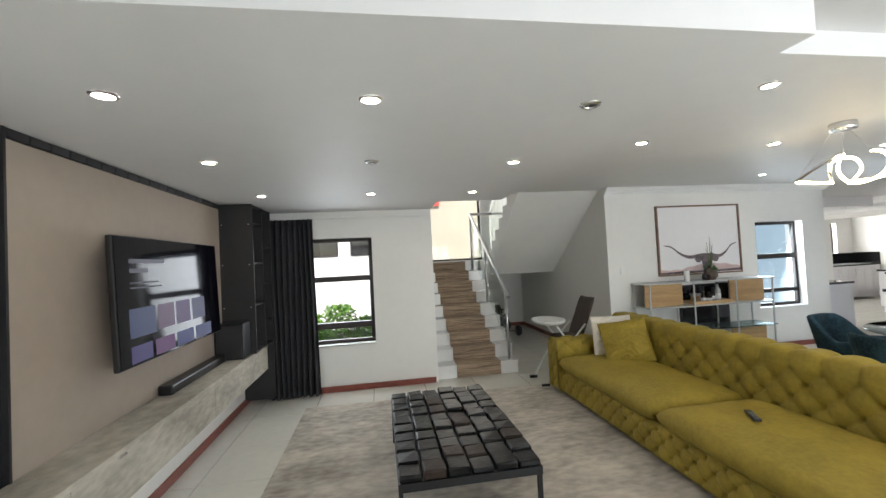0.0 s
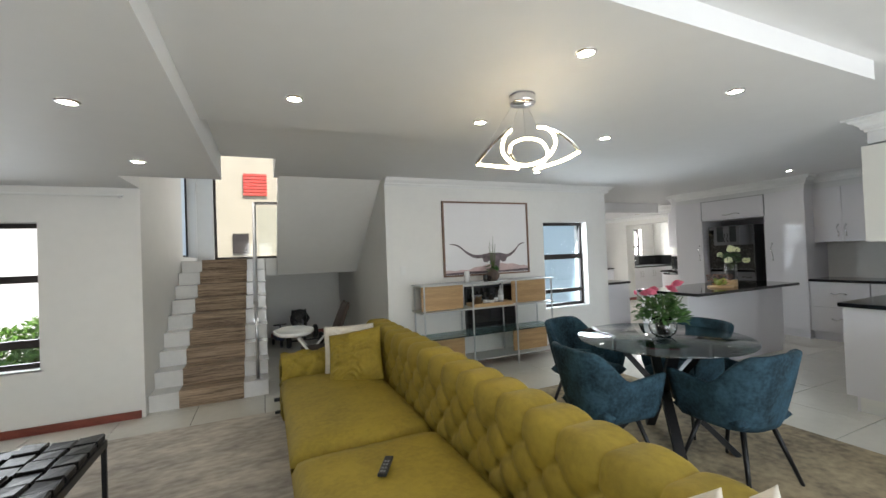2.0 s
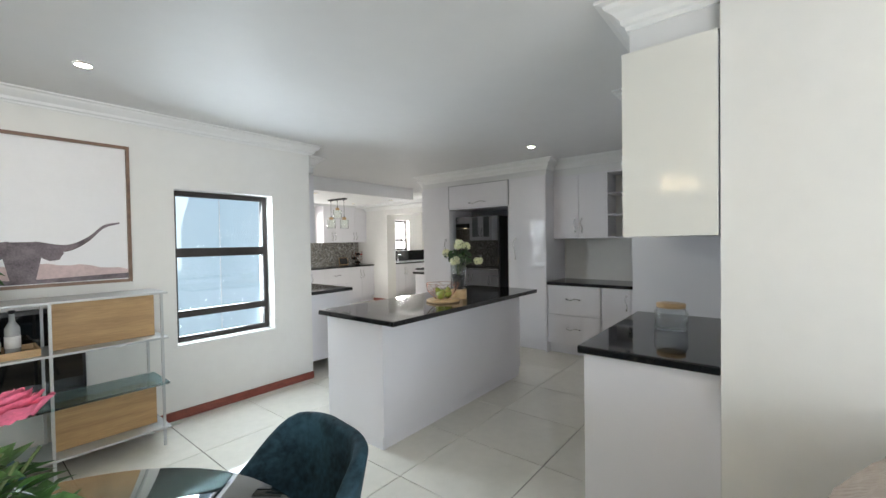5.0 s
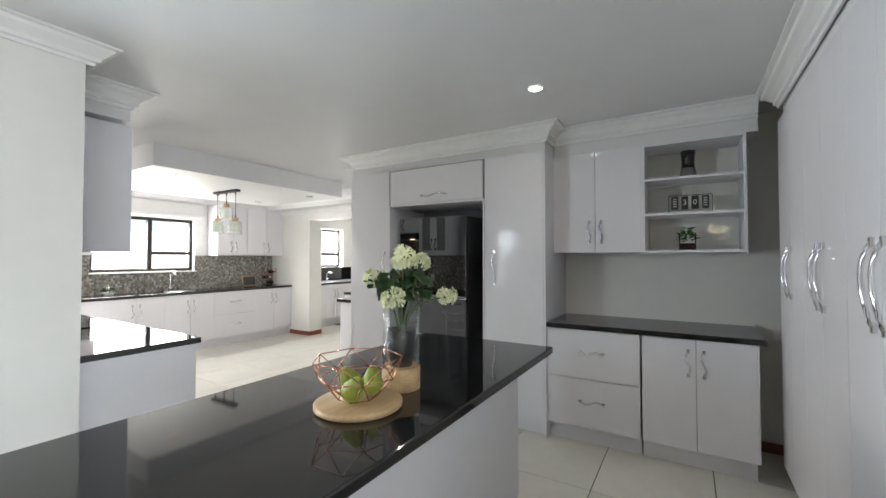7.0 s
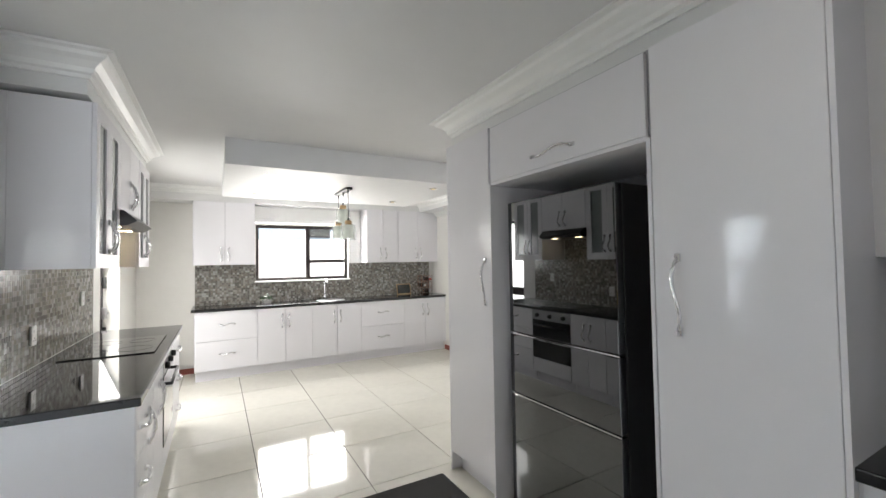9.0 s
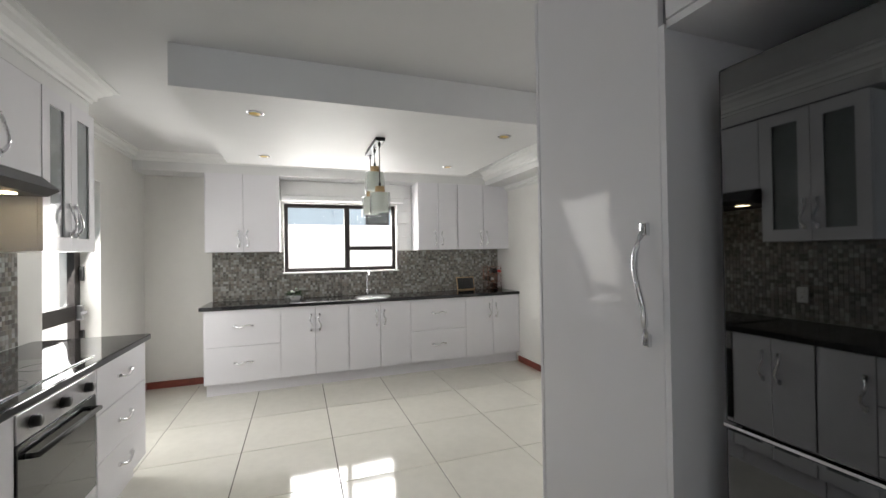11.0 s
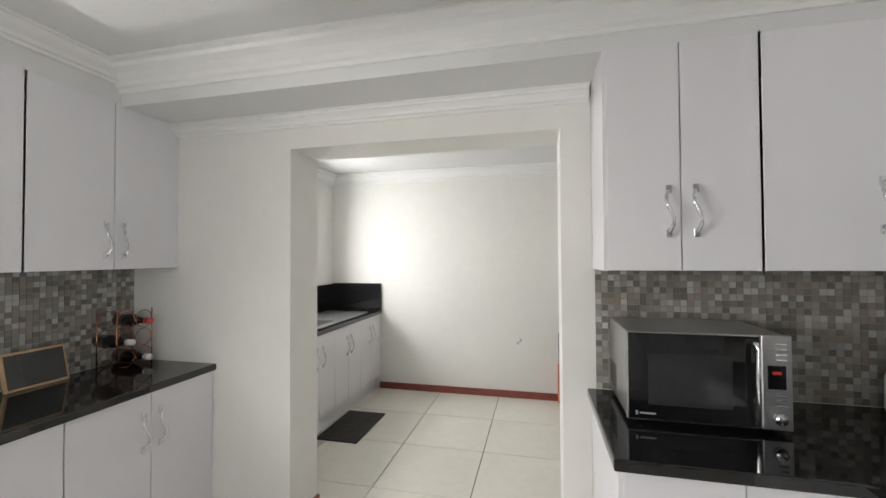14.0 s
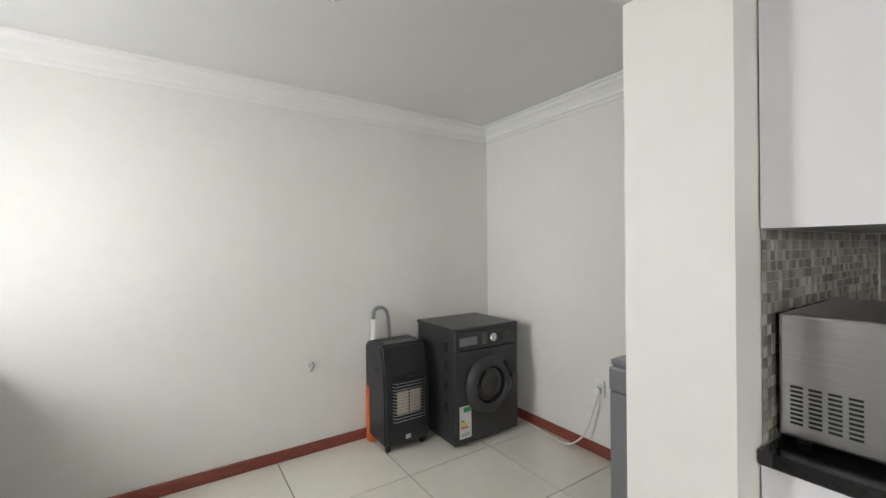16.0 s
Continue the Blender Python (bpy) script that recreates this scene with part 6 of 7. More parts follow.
# shelf unit below the picture
su = thing("shelf_unit", "long grey metal shelf unit with oak panels and teal glass", "shelf", (3.955, 4.80, 0))
SW, SD = 1.98, 0.36
for x in (0.02, 0.69, 1.355, SW - 0.035):
    for y in (0.0, SD - 0.016):
        part("post", boxes((x, x + 0.016, y, y + 0.016, 0.0, 1.13)), M["shelf_metal"], su)
for z, mt, lb in ((0.125, "shelf_metal", ""), (0.45, "frosted_teal", "frosted teal glass shelf"), (0.785, "shelf_metal", ""), (1.115, "shelf_metal", "")):
    part("shelf_board", boxes((-0.01, SW + 0.01, -0.008, SD + 0.008, z, z + 0.015), bevel=0.002), M[mt], su, lb)
for x0, x1, z0, z1 in ((0.04, 0.62, 0.801, 1.114), (1.375, 1.94, 0.801, 1.114), (0.04, 0.62, 0.141, 0.449), (1.375, 1.94, 0.141, 0.449)):
    part("panel", boxes((x0, x1, 0.13, 0.148, z0, z1), bevel=0.002), M["oak"], su, "oak panel")
hb = thing("wall_heater", "black glass electric heater on the wall behind the shelf", "heater", (4.74, 5.224, 0.45))
part("body", boxes((0, 0.80, -0.055, 0, 0.0, 0.60), bevel=0.006), M["black"], hb)
part("glass_front", boxes((0.02, 0.78, -0.06, -0.0555, 0.03, 0.57)), M["black_gloss"], hb)
cd = thing("candle", "white pillar candle on the shelf unit", "candle", (4.61, 4.87, 1.1305))
part("wax", lathe([(0, 0), (0.035, 0), (0.036, 0.15), (0.03, 0.152), (0, 0.145)], 24), M["ceramic"], cd)
part("wick", boxes((-0.0015, 0.0015, -0.0015, 0.0015, 0.144, 0.158)), M["black"], cd)
dv = thing("vase", "round brown pottery vase with dry stems", "vase", (5.035, 4.92, 1.1305))
part("body", lathe([(0, 0), (0.05, 0), (0.085, 0.05), (0.088, 0.10), (0.06, 0.15), (0.045, 0.165), (0.038, 0.165), (0.05, 0.15), (0, 0.12)], 28), material("brown_pottery", (0.12, 0.085, 0.07), 0.5, vary=0.3, scale=12), dv)
rnd = random.Random(9)
for k in range(9):
    a = rnd.uniform(0, 6.28)
    h = rnd.uniform(0.22, 0.50)
    t = bmesh.new()
    tube(t, [(0, 0, 0.14), (0.03 * math.cos(a), 0.02 * math.sin(a), 0.14 + h * 0.5), (0.05 * math.cos(a), 0.03 * math.sin(a), 0.14 + h)], 0.005, 5, taper=0.002)
    part("stem", t, M["stem"], dv)
part("foliage", leaves(30, 0.09, 0.13, 0.08, 11, 0.10), M["leaf"], dv)
for x, r, h, mt in ((4.885, 0.035, 0.09, "black_gloss"), (4.945, 0.03, 0.075, "slab_brown")):
    o = thing("small_pot", "small dark round pot on the shelf unit", "pot", (x, 4.87, 1.1305), 0, "small pots")
    part("body", lathe([(0, 0), (r * 0.7, 0), (r, h * 0.4), (r * 0.9, h * 0.85), (r * 0.6, h), (r * 0.5, h), (0, h * 0.8)], 24), M[mt], o)
tray = thing("serving_tray", "pale wooden tray on the middle shelf", "tray", (4.70, 4.84, 0.8005))
part("base", boxes((0, 0.58, 0, 0.25, 0, 0.012)), M["oak_round"], tray)
for bx in ((0, 0.58, 0, 0.012, 0.012, 0.045), (0, 0.58, 0.238, 0.25, 0.012, 0.045), (0, 0.012, 0.012, 0.238, 0.012, 0.045), (0.568, 0.58, 0.012, 0.238, 0.012, 0.045)):
    part("side", boxes(bx, bevel=0.002), M["oak_round"], tray)
bk2 = thing("ice_bucket", "small steel ice bucket on the tray", "bucket", (4.79, 4.95, 0.813))
part("body", lathe([(0, 0), (0.055, 0), (0.075, 0.13), (0.08, 0.135), (0.072, 0.135), (0.052, 0.01), (0, 0.01)], 28), M["chrome"], bk2)
for x, h, r, mt in ((4.93, 0.16, 0.035, "black_gloss"), (5.02, 0.14, 0.04, "slab_brown"), (5.17, 0.27, 0.036, "clear_b"), (5.09, 0.2, 0.03, "black_gloss")):
    if mt == "clear_b" and mt not in M:
        M[mt] = material("pale_bottle_glass", (0.45, 0.46, 0.46), 0.08, vary=0.05, coat=0.5)
    o = thing("bottle", "glass spirits bottle on the wooden tray", "bottle", (x, 4.97, 0.813), 0, "tray bottles")
    part("body", lathe([(0, 0), (r, 0), (r, h * 0.6), (r * 0.4, h * 0.75), (r * 0.38, h * 0.93), (0, h * 0.93)], 20), M[mt], o)
    part("cap", lathe([(0, h * 0.93), (r * 0.44, h * 0.93), (r * 0.44, h), (0, h)], 16), M["black"], o)
    part("label", lathe([(r + 0.0004, h * 0.15), (r + 0.0008, h * 0.15), (r + 0.0008, h * 0.42), (r + 0.0004, h * 0.42)], 20), M["label"], o)
sw = thing("light_switch", "white light switch plate on the wall", "switch", (3.83, 5.2245, 1.255))
part("plate", boxes((0, 0.07, -0.008, 0, 0, 0.115), bevel=0.003), M["white"], sw)
part("rocker", boxes((0.022, 0.048, -0.012, -0.008, 0.035, 0.08), bevel=0.002), M["white"], sw)


# beanbag
def bean(u, v):
    """A slack drum: near-upright sides, a hem round the top, and a sunken, creased top."""
    a = 2 * math.pi * u
    prof = [(0.02, 0.012), (0.52, 0.012), (0.60, 0.10), (0.625, 0.35), (0.62, 0.60), (0.60, 0.76), (0.50, 0.87), (0.25, 0.91), (0.02, 0.89)]
    s = v * (len(prof) - 1)
    i = min(int(s), len(prof) - 2)
    f = s - i
    f = f * f * (3 - 2 * f) if i < 5 else f
    r, z = prof[i][0] * (1 - f) + prof[i + 1][0] * f, prof[i][1] * (1 - f) + prof[i + 1][1] * f
    p = Vector((r * math.cos(a), r * math.sin(a), z))
    swell = 0.035 * noise.noise(p * 2.2) + 0.012 * noise.noise(p * 6)
    k = min(1.0, max(0.0, (z - 0.66) / 0.14))
    warp = Vector((noise.noise(p * 2.5), noise.noise(p * 2.5 + Vector((5, 1, 2))), 0)) * 0.22
    q = p + warp
    crease = 1 - abs(noise.noise(Vector((q.x * 3.2, q.y * 7.0, 4.0)))) * 2.2
    small = 1 - abs(noise.noise(Vector((q.x * 9.0 + q.y * 5, q.y * 12.0, 9.0)))) * 2.2
    zz = z + k * (0.055 * max(0.0, crease) ** 2 + 0.016 * max(0.0, small) ** 2 - 0.035 + 0.05 * noise.noise(p * 1.7))
    hem = 0.014 * math.exp(-((z - 0.70) / 0.018) ** 2)
    r += (swell + hem) * min(1.0, r * 3)
    return (r * math.cos(a), r * math.sin(a), max(0.002, zz))


bb = thing("beanbag", "large crumpled taupe corduroy beanbag against the wall", "beanbag", (6.18, 0.70, 0))
part("cover", sheet(150, 70, lambda u, v: bean(u, v * 0.58), True), M["corduroy"], bb)
part("top_panel", sheet(190, 80, lambda u, v: bean(u, 0.58 + 0.42 * v), True), M["corduroy_top"], bb, "rumpled ribbed corduroy top")

# jar on the peninsula
jar = thing("storage_jar", "clear glass storage jar with a wooden lid on the peninsula", "jar", (7.515, 1.785, 0.9455))
part("body", lathe([(0, 0), (0.078, 0), (0.085, 0.012), (0.085, 0.10), (0.07, 0.125), (0.066, 0.125), (0.08, 0.10), (0.08, 0.014), (0, 0.008)], 32), M["outer_glass"], jar)
part("lid", lathe([(0, 0.126), (0.074, 0.126), (0.074, 0.148), (0, 0.148)], 32), M["oak_round"], jar, "wooden lid")

# ---------- island things ----------
fv = thing("flower_vase", "clear glass cylinder vase with white geraniums on a wooden base", "vase", (7.865, 3.555, 0.9435))
part("base", lathe([(0, 0), (0.070, 0), (0.072, 0.004), (0.072, 0.081), (0.070, 0.085), (0, 0.085)], 32), M["oak_round"], fv, "wooden base")
part("cylinder", lathe([(0.066, 0.0855), (0.069, 0.0855), (0.069, 0.36), (0.066, 0.36), (0.066, 0.0855)], 36), M["outer_glass"], fv)
part("pot", lathe([(0, 0.087), (0.044, 0.087), (0.058, 0.222), (0.053, 0.222), (0, 0.205)], 28), M["black"], fv)
HEADS = ((-0.015, -0.02, 0.495, 0.044), (0.04, -0.065, 0.475, 0.032), (-0.06, 0.085, 0.415, 0.034), (-0.085, -0.03, 0.345, 0.040), (0.19, -0.09, 0.335, 0.036))
for x, y, z, r in HEADS:
    t = bmesh.new()
    tube(t, bend([(0, 0, 0.18), (x * 0.3, y * 0.3, 0.30), (x, y, z)], 5), 0.004, 6)
    part("stem", t, M["stem"], fv)


def geranium_leaves(n, seed):
    rnd = random.Random(seed)
    b = bmesh.new()
    for k in range(n):
        a, r = rnd.uniform(0, 6.28), rnd.uniform(0.02, 0.115)
        m = Matrix.Translation((r * math.cos(a), r * math.sin(a), rnd.uniform(0.34, 0.43))) @ Euler((rnd.uniform(-0.7, 0.7), rnd.uniform(-0.2, 0.9), a)).to_matrix().to_4x4()
        s = rnd.uniform(0.022, 0.040)
        c = b.verts.new(m @ Vector((0, 0, -0.008)))
        ring = [b.verts.new(m @ Vector((s * (1 + 0.16 * math.cos(5 * q * 0.449)) * math.cos(q * 0.449), s * (1 + 0.16 * math.cos(5 * q * 0.449)) * math.sin(q * 0.449), 0.010 * math.sin(q * 1.3)))) for q in range(14)]
        for i in range(14):
            f = b.faces.new((c, ring[i], ring[(i + 1) % 14]))
            f.smooth = True
    return b


part("foliage", geranium_leaves(34, 2), M["leaf_dark"], fv)


def flower_head(r, seed):
    rnd = random.Random(seed)
    b = bmesh.new()
    for k in range(30):
        a, e = rnd.uniform(0, 6.28), math.asin(rnd.uniform(-0.75, 1))
        m = Euler((0, -e, a)).to_matrix().to_4x4()
        m = Matrix.Rotation(a, 4, "Z") @ Matrix.Rotation(-e, 4, "Y") @ Matrix.Translation((r * rnd.uniform(0.8, 1.05), 0, 0)) @ Matrix.Rotation(rnd.uniform(0, 6), 4, "X")
        c = b.verts.new(m @ Vector((-0.004, 0, 0)))
        n = 5
        s = r * 0.46
        for q in range(n):
            t0 = 2 * math.pi * q / n
            p = [b.verts.new(m @ Vector((0.004 + rnd.uniform(-0.003, 0.003), s * w * math.cos(t0 + d), s * w * math.sin(t0 + d)))) for w, d in ((0.7, -0.45), (1.05, -0.2), (1.05, 0.2), (0.7, 0.45))]
            b.faces.new((c, *p))
    return b


for k, (x, y, z, r) in enumerate(HEADS):
    f = part("flower", flower_head(r, k), M["petal"], fv, "cream-white flower head")
    f.matrix_basis = pose(x, y, z)
bd = thing("serving_board", "round pale wooden board on the island", "board", (7.64, 3.56, 0.9435))
part("board", lathe([(0, 0), (0.138, 0), (0.145, 0.005), (0.145, 0.018), (0.138, 0.022), (0, 0.022)], 48), M["oak_round"], bd)
wb = thing("wire_basket", "geometric copper wire fruit basket on the board", "basket", (7.645, 3.57, 0.966))
t = bmesh.new()
R3 = [(0.065, 0.006, 7, 0.0), (0.130, 0.075, 7, 0.45), (0.150, 0.135, 7, 0.0)]
rings = [[(r * math.cos(2 * math.pi * k / n + o), r * math.sin(2 * math.pi * k / n + o), z) for k in range(n)] for r, z, n, o in R3]
for ring in rings:
    for k in range(7):
        tube(t, [ring[k], ring[(k + 1) % 7]], 0.0019, 6)
for A, B, sh in ((rings[0], rings[1], 0), (rings[1], rings[2], 1)):
    for k in range(7):
        tube(t, [A[k], B[k]], 0.0019, 6)
        tube(t, [A[k], B[(k + (1 if sh else -1)) % 7]], 0.0019, 6)
part("wire_frame", t, M["copper"], wb)
for k, (x, y, tilt, rz) in enumerate(((-0.045, 0.0, 35, 0), (0.03, -0.035, 20, 120), (0.035, 0.04, 28, 240))):
    pr = thing("pear", "green pear in the copper wire basket", "pear", (7.645 + x, 3.57 + y, 1.004), 0, "pears in the basket")
    pr.matrix_basis = pose(7.645 + x, 3.57 + y, 0.976, tilt, 0, rz)
    part("fruit", lathe([(0, 0.0), (0.022, 0.004), (0.036, 0.025), (0.036, 0.042), (0.026, 0.066), (0.018, 0.084), (0.010, 0.093), (0, 0.094)], 24), M["pear"], pr)
    s = bmesh.new()
    tube(s, [(0, 0, 0.09), (0.004, 0, 0.105), (0.010, 0, 0.115)], 0.002, 5)
    part("stalk", s, M["slab_brown"], pr)

# ---------- kitchen things ----------
pl = thing("pendant_lamp", "three hanging glass pendants on a black bar", "pendant lamp", (9.60, 7.69, 2.30))
part("bar", boxes((-0.035, 0.035, -0.25, 0.25, -0.028, -0.0005), bevel=0.003), M["black_metal"], pl)
for y, drop in ((-0.20, 0.36), (0.0, 0.17), (0.20, 0.34)):
    t = bmesh.new()
    tube(t, [(0, y, -0.028), (0, y, -drop)], 0.0035, 6)
    tube(t, [(0, y, -0.028), (0, y, -0.06)], 0.009, 8)
    tube(t, [(0, y, -drop + 0.03), (0, y, -drop)], 0.009, 8)
    part("cord", t, M["black"], pl)
    part("cap", lathe([(0, 0), (0.036, 0), (0.036, -0.042), (0, -0.042)], 24), M["oak_round"], pl, "pale wooden cap").matrix_basis = pose(0, y, -drop)
    part("shade", lathe([(0.045, -0.045), (0.062, -0.05), (0.062, -0.185), (0.058, -0.19), (0.055, -0.185), (0.055, -0.055), (0.045, -0.05), (0.045, -0.045)], 32), M["frost"], pl, "frosted inner glass").matrix_basis = pose(0, y, -drop)
    part("outer_glass", lathe([(0.05, -0.043), (0.076, -0.047), (0.078, -0.21), (0.0755, -0.21), (0.074, -0.05), (0.05, -0.0455), (0.05, -0.043)], 32), M["outer_glass"], pl).matrix_basis = pose(0, y, -drop)


def tap(at, turn, h=0.30, reach=0.17, label="tall chrome mixer tap at the sink"):
    o = thing("mixer_tap", label, "tap", at, turn)
    t = bmesh.new()
    tube(t, bend([(0, 0, 0), (0, 0, h * 0.7), (0, -0.01, h * 0.95), (0, -reach * 0.5, h), (0, -reach, h * 0.86)], 6), 0.011, 10)
    part("spout", t, M["chrome"], o)
    part("base", lathe([(0, 0), (0.026, 0), (0.024, 0.05), (0.016, 0.07), (0, 0.07)], 20), M["chrome"], o)
    t = bmesh.new()
    tube(t, [(0.02, 0, 0.05), (0.065, 0, 0.075)], 0.006, 8)
    part("lever", t, M["chrome"], o)
    return o


tap((9.83, 9.60, 0.92), 0, 0.30)
sk = thing("sink", "round stainless steel sink set in the worktop", "sink", (9.86, 9.36, 0.92))
part("bowl", lathe([(0, 0.0012), (0.16, 0.0012), (0.175, 0.003), (0.185, 0.008), (0.205, 0.008), (0.215, 0.0005), (0.16, 0.0005)], 40), M["steel"], sk)
part("drain", lathe([(0, 0.0016), (0.035, 0.0016), (0.04, 0.003), (0.0, 0.003)], 20), M["chrome"], sk)
sp = thing("succulent", "small succulent in a white ceramic bowl", "plant", (8.98, 9.42, 0.9205))
part("bowl", lathe([(0, 0), (0.05, 0), (0.075, 0.05), (0.078, 0.055), (0.068, 0.055), (0.05, 0.02), (0, 0.02)], 28), M["ceramic"], sp)
part("foliage", leaves(70, 0.06, 0.07, 0.06, 21, 0.04), M["leaf_dark"], sp)
tb = thing("chalkboard_frame", "small black tablet in a wooden stand on the worktop", "tablet", (11.19, 9.62, 0.9205))
q = part("frame", boxes((-0.13, 0.13, -0.008, 0.008, 0, 0.18), bevel=0.004), M["oak_round"], tb)
q.matrix_basis = pose(0, 0, 0, -14, 0, 0)
q = part("screen", boxes((-0.118, 0.118, -0.0105, -0.0085, 0.012, 0.168)), M["black_gloss"], tb)
q.matrix_basis = pose(0, 0, 0, -14, 0, 0)
wr = thing("wine_rack", "copper wire wine rack with three bottles", "wine rack", (11.575, 9.575, 0.9205))
t = bmesh.new()
for i in range(2):
    for j in range(3):
        for y in (-0.06, 0.08):
            tube(t, [(0.05 * math.cos(a * 0.524) + 0.105 * i - 0.05, y, 0.055 + 0.104 * j + 0.05 * math.sin(a * 0.524)) for a in range(13)], 0.0025, 5, False)
for x in (-0.10, 0.105):
    for y in (-0.06, 0.08):
        tube(t, [(x, y, 0), (x, y, 0.32)], 0.003, 6)
part("wire_frame", t, M["copper"], wr)
for i, j in ((0, 1), (1, 0), (1, 2)):
    o = thing("wine_bottle", "dark wine bottle lying in the wire rack", "bottle", (0, 0, 0), 0, "wine bottles")
    o.matrix_basis = pose(11.575 + 0.105 * i - 0.05, 9.465, 0.9205 + 0.0425 + 0.104 * j, -90, 0, 0)
    part("body", lathe([(0, 0.0), (0.016, 0.0), (0.016, 0.07), (0.036, 0.12), (0.037, 0.24), (0, 0.24)], 20), M["black_gloss"], o)
    part("capsule", lathe([(0, -0.002), (0.0165, -0.002), (0.0168, 0.04), (0.0163, 0.04)], 16), M["red_ink"] if (i, j) == (1, 2) else M["label"], o)

mw = thing("microwave", "steel microwave oven with a black glass door and bar handle", "microwave", (11.34, 6.965, 0.921), -90)
part("body", boxes((0.002, 0.518, 0.02, 0.372, 0.018, 0.335), bevel=0.008), M["steel"], mw)
door = part("door", boxes((0.0, 0.425, 0.0, 0.0195, 0.016, 0.337), bevel=0.004), M["steel"], mw)
part("door_glass", boxes((0.006, 0.422, -0.003, -0.0002, 0.022, 0.331), bevel=0.001), M["black_gloss"], door)
part("window_mesh", boxes((0.07, 0.34, -0.0045, -0.0032, 0.075, 0.262)), material("oven_window", (0.03, 0.032, 0.034), 0.12, vary=0.1), door)
t = bmesh.new()
tube(t, [(0.402, -0.003, 0.045), (0.402, -0.034, 0.045), (0.402, -0.036, 0.06), (0.402, -0.036, 0.295), (0.402, -0.034, 0.31), (0.402, -0.003, 0.31)], 0.009, 10)
part("door_handle", t, M["chrome"], door)
part("logo", boxes((0.042, 0.095, -0.004, -0.0031, 0.040, 0.046), (0.028, 0.036, -0.004, -0.0031, 0.036, 0.050)), M["shelf_metal"], door)
panel = part("control_panel", boxes((0.428, 0.52, 0.0, 0.0195, 0.016, 0.337), bevel=0.004), M["steel"], mw, "brushed steel control panel")
part("display", boxes((0.446, 0.500, -0.002, 0.0, 0.155, 0.235)), M["black_gloss"], panel)
part("digits", boxes((0.460, 0.486, -0.0028, -0.0021, 0.205, 0.215)), glow("red_digits", (0.3, 0.02, 0.012), 0.3), panel)
for z in (0.252, 0.270, 0.288, 0.306, 0.098, 0.115, 0.132):
    part("button", boxes((0.472, 0.502, -0.003, 0.0, z, z + 0.005)), M["chrome"], panel)
part("knob", lathe([(0, 0), (0.022, 0), (0.021, 0.016), (0.017, 0.022), (0, 0.023)], 24), M["chrome"], panel).matrix_basis = pose(0.478, 0.0, 0.058, 90, 0, 0)
for i in range(4):
    for j in range(9):
        part("vent_slot", boxes((0.0007, 0.0023, 0.215 + 0.036 * i, 0.240 + 0.036 * i, 0.055 + 0.0115 * j, 0.061 + 0.0115 * j)), M["black"], mw)
for x in (0.05, 0.47):
    for y in (0.06, 0.33):
        part("foot", boxes((x - 0.015, x + 0.015, y - 0.015, y + 0.015, 0.0, 0.018)), M["black"], mw)
ts = thing("toaster", "pale mint enamel toaster with chrome feet", "toaster", (11.42, 5.98, 0.921), 0)
part("body", boxes((-0.14, 0.14, -0.085, 0.085, 0.018, 0.20), bevel=0.035), material("mint_enamel", (0.60, 0.66, 0.63), 0.2, vary=0.02, coat=0.5), ts)
part("slots", boxes((-0.11, 0.11, -0.045, -0.015, 0.199, 0.202), (-0.11, 0.11, 0.015, 0.045, 0.199, 0.202)), M["black"], ts)
for y in (-0.03, 0.03):
    part("lever", boxes((-0.165, -0.139, y - 0.012, y + 0.012, 0.10, 0.115), bevel=0.004), M["chrome"], ts)
part("base", boxes((-0.12, 0.12, -0.07, 0.07, 0.0, 0.0175)), M["black"], ts)


def socket(at, turn, label="white double power socket on the mosaic"):
    o = thing("power_socket", label, "socket", at, turn, "power sockets")
    part("plate", boxes((-0.035, 0.035, -0.012, 0, -0.055, 0.055), bevel=0.004), M["white"], o)
    part("switch", boxes((-0.012, 0.012, -0.016, -0.012, 0.015, 0.035), bevel=0.002), M["white"], o)
    part("holes", boxes((-0.014, -0.009, -0.0128, -0.0119, -0.03, -0.022), (0.009, 0.014, -0.0128, -0.0119, -0.03, -0.022), (-0.003, 0.003, -0.0128, -0.0119, -0.018, -0.01)), M["black"], o)
    return o


socket((7.446, 6.30, 1.10), 90)
socket((7.446, 7.25, 1.24), 90)

# ornaments on the open shelf
hv = thing("hourglass_vase", "black and smoked glass hourglass vase on the top shelf", "vase", (10.25, 2.61, 2.039))
part("foot", lathe([(0, 0), (0.062, 0), (0.056, 0.035), (0.046, 0.085), (0, 0.085)], 28), material("smoked_frosted_glass", (0.20, 0.205, 0.21), 0.25, vary=0.08), hv, "smoked frosted glass foot")
part("body", lathe([(0, 0.0855), (0.046, 0.0855), (0.043, 0.12), (0.045, 0.17), (0.053, 0.215), (0.048, 0.215), (0.038, 0.12), (0, 0.11)], 28), M["black_gloss"], hv)
cal = thing("flip_calendar", "black wire desk calendar with hanging number tags", "calendar", (10.18, 2.60, 1.7635 + 0.275), -90)
cal.matrix_basis = pose(10.2, 2.60, 1.7745, 0, 0, -90)
t = bmesh.new()
for x in (-0.14, 0.14):
    tube(t, [(x, 0, 0.0), (x, 0, 0.135)], 0.003, 6)
tube(t, [(-0.14, 0, 0.135), (0.14, 0, 0.135)], 0.003, 6)
part("frame", t, M["black_metal"], cal)
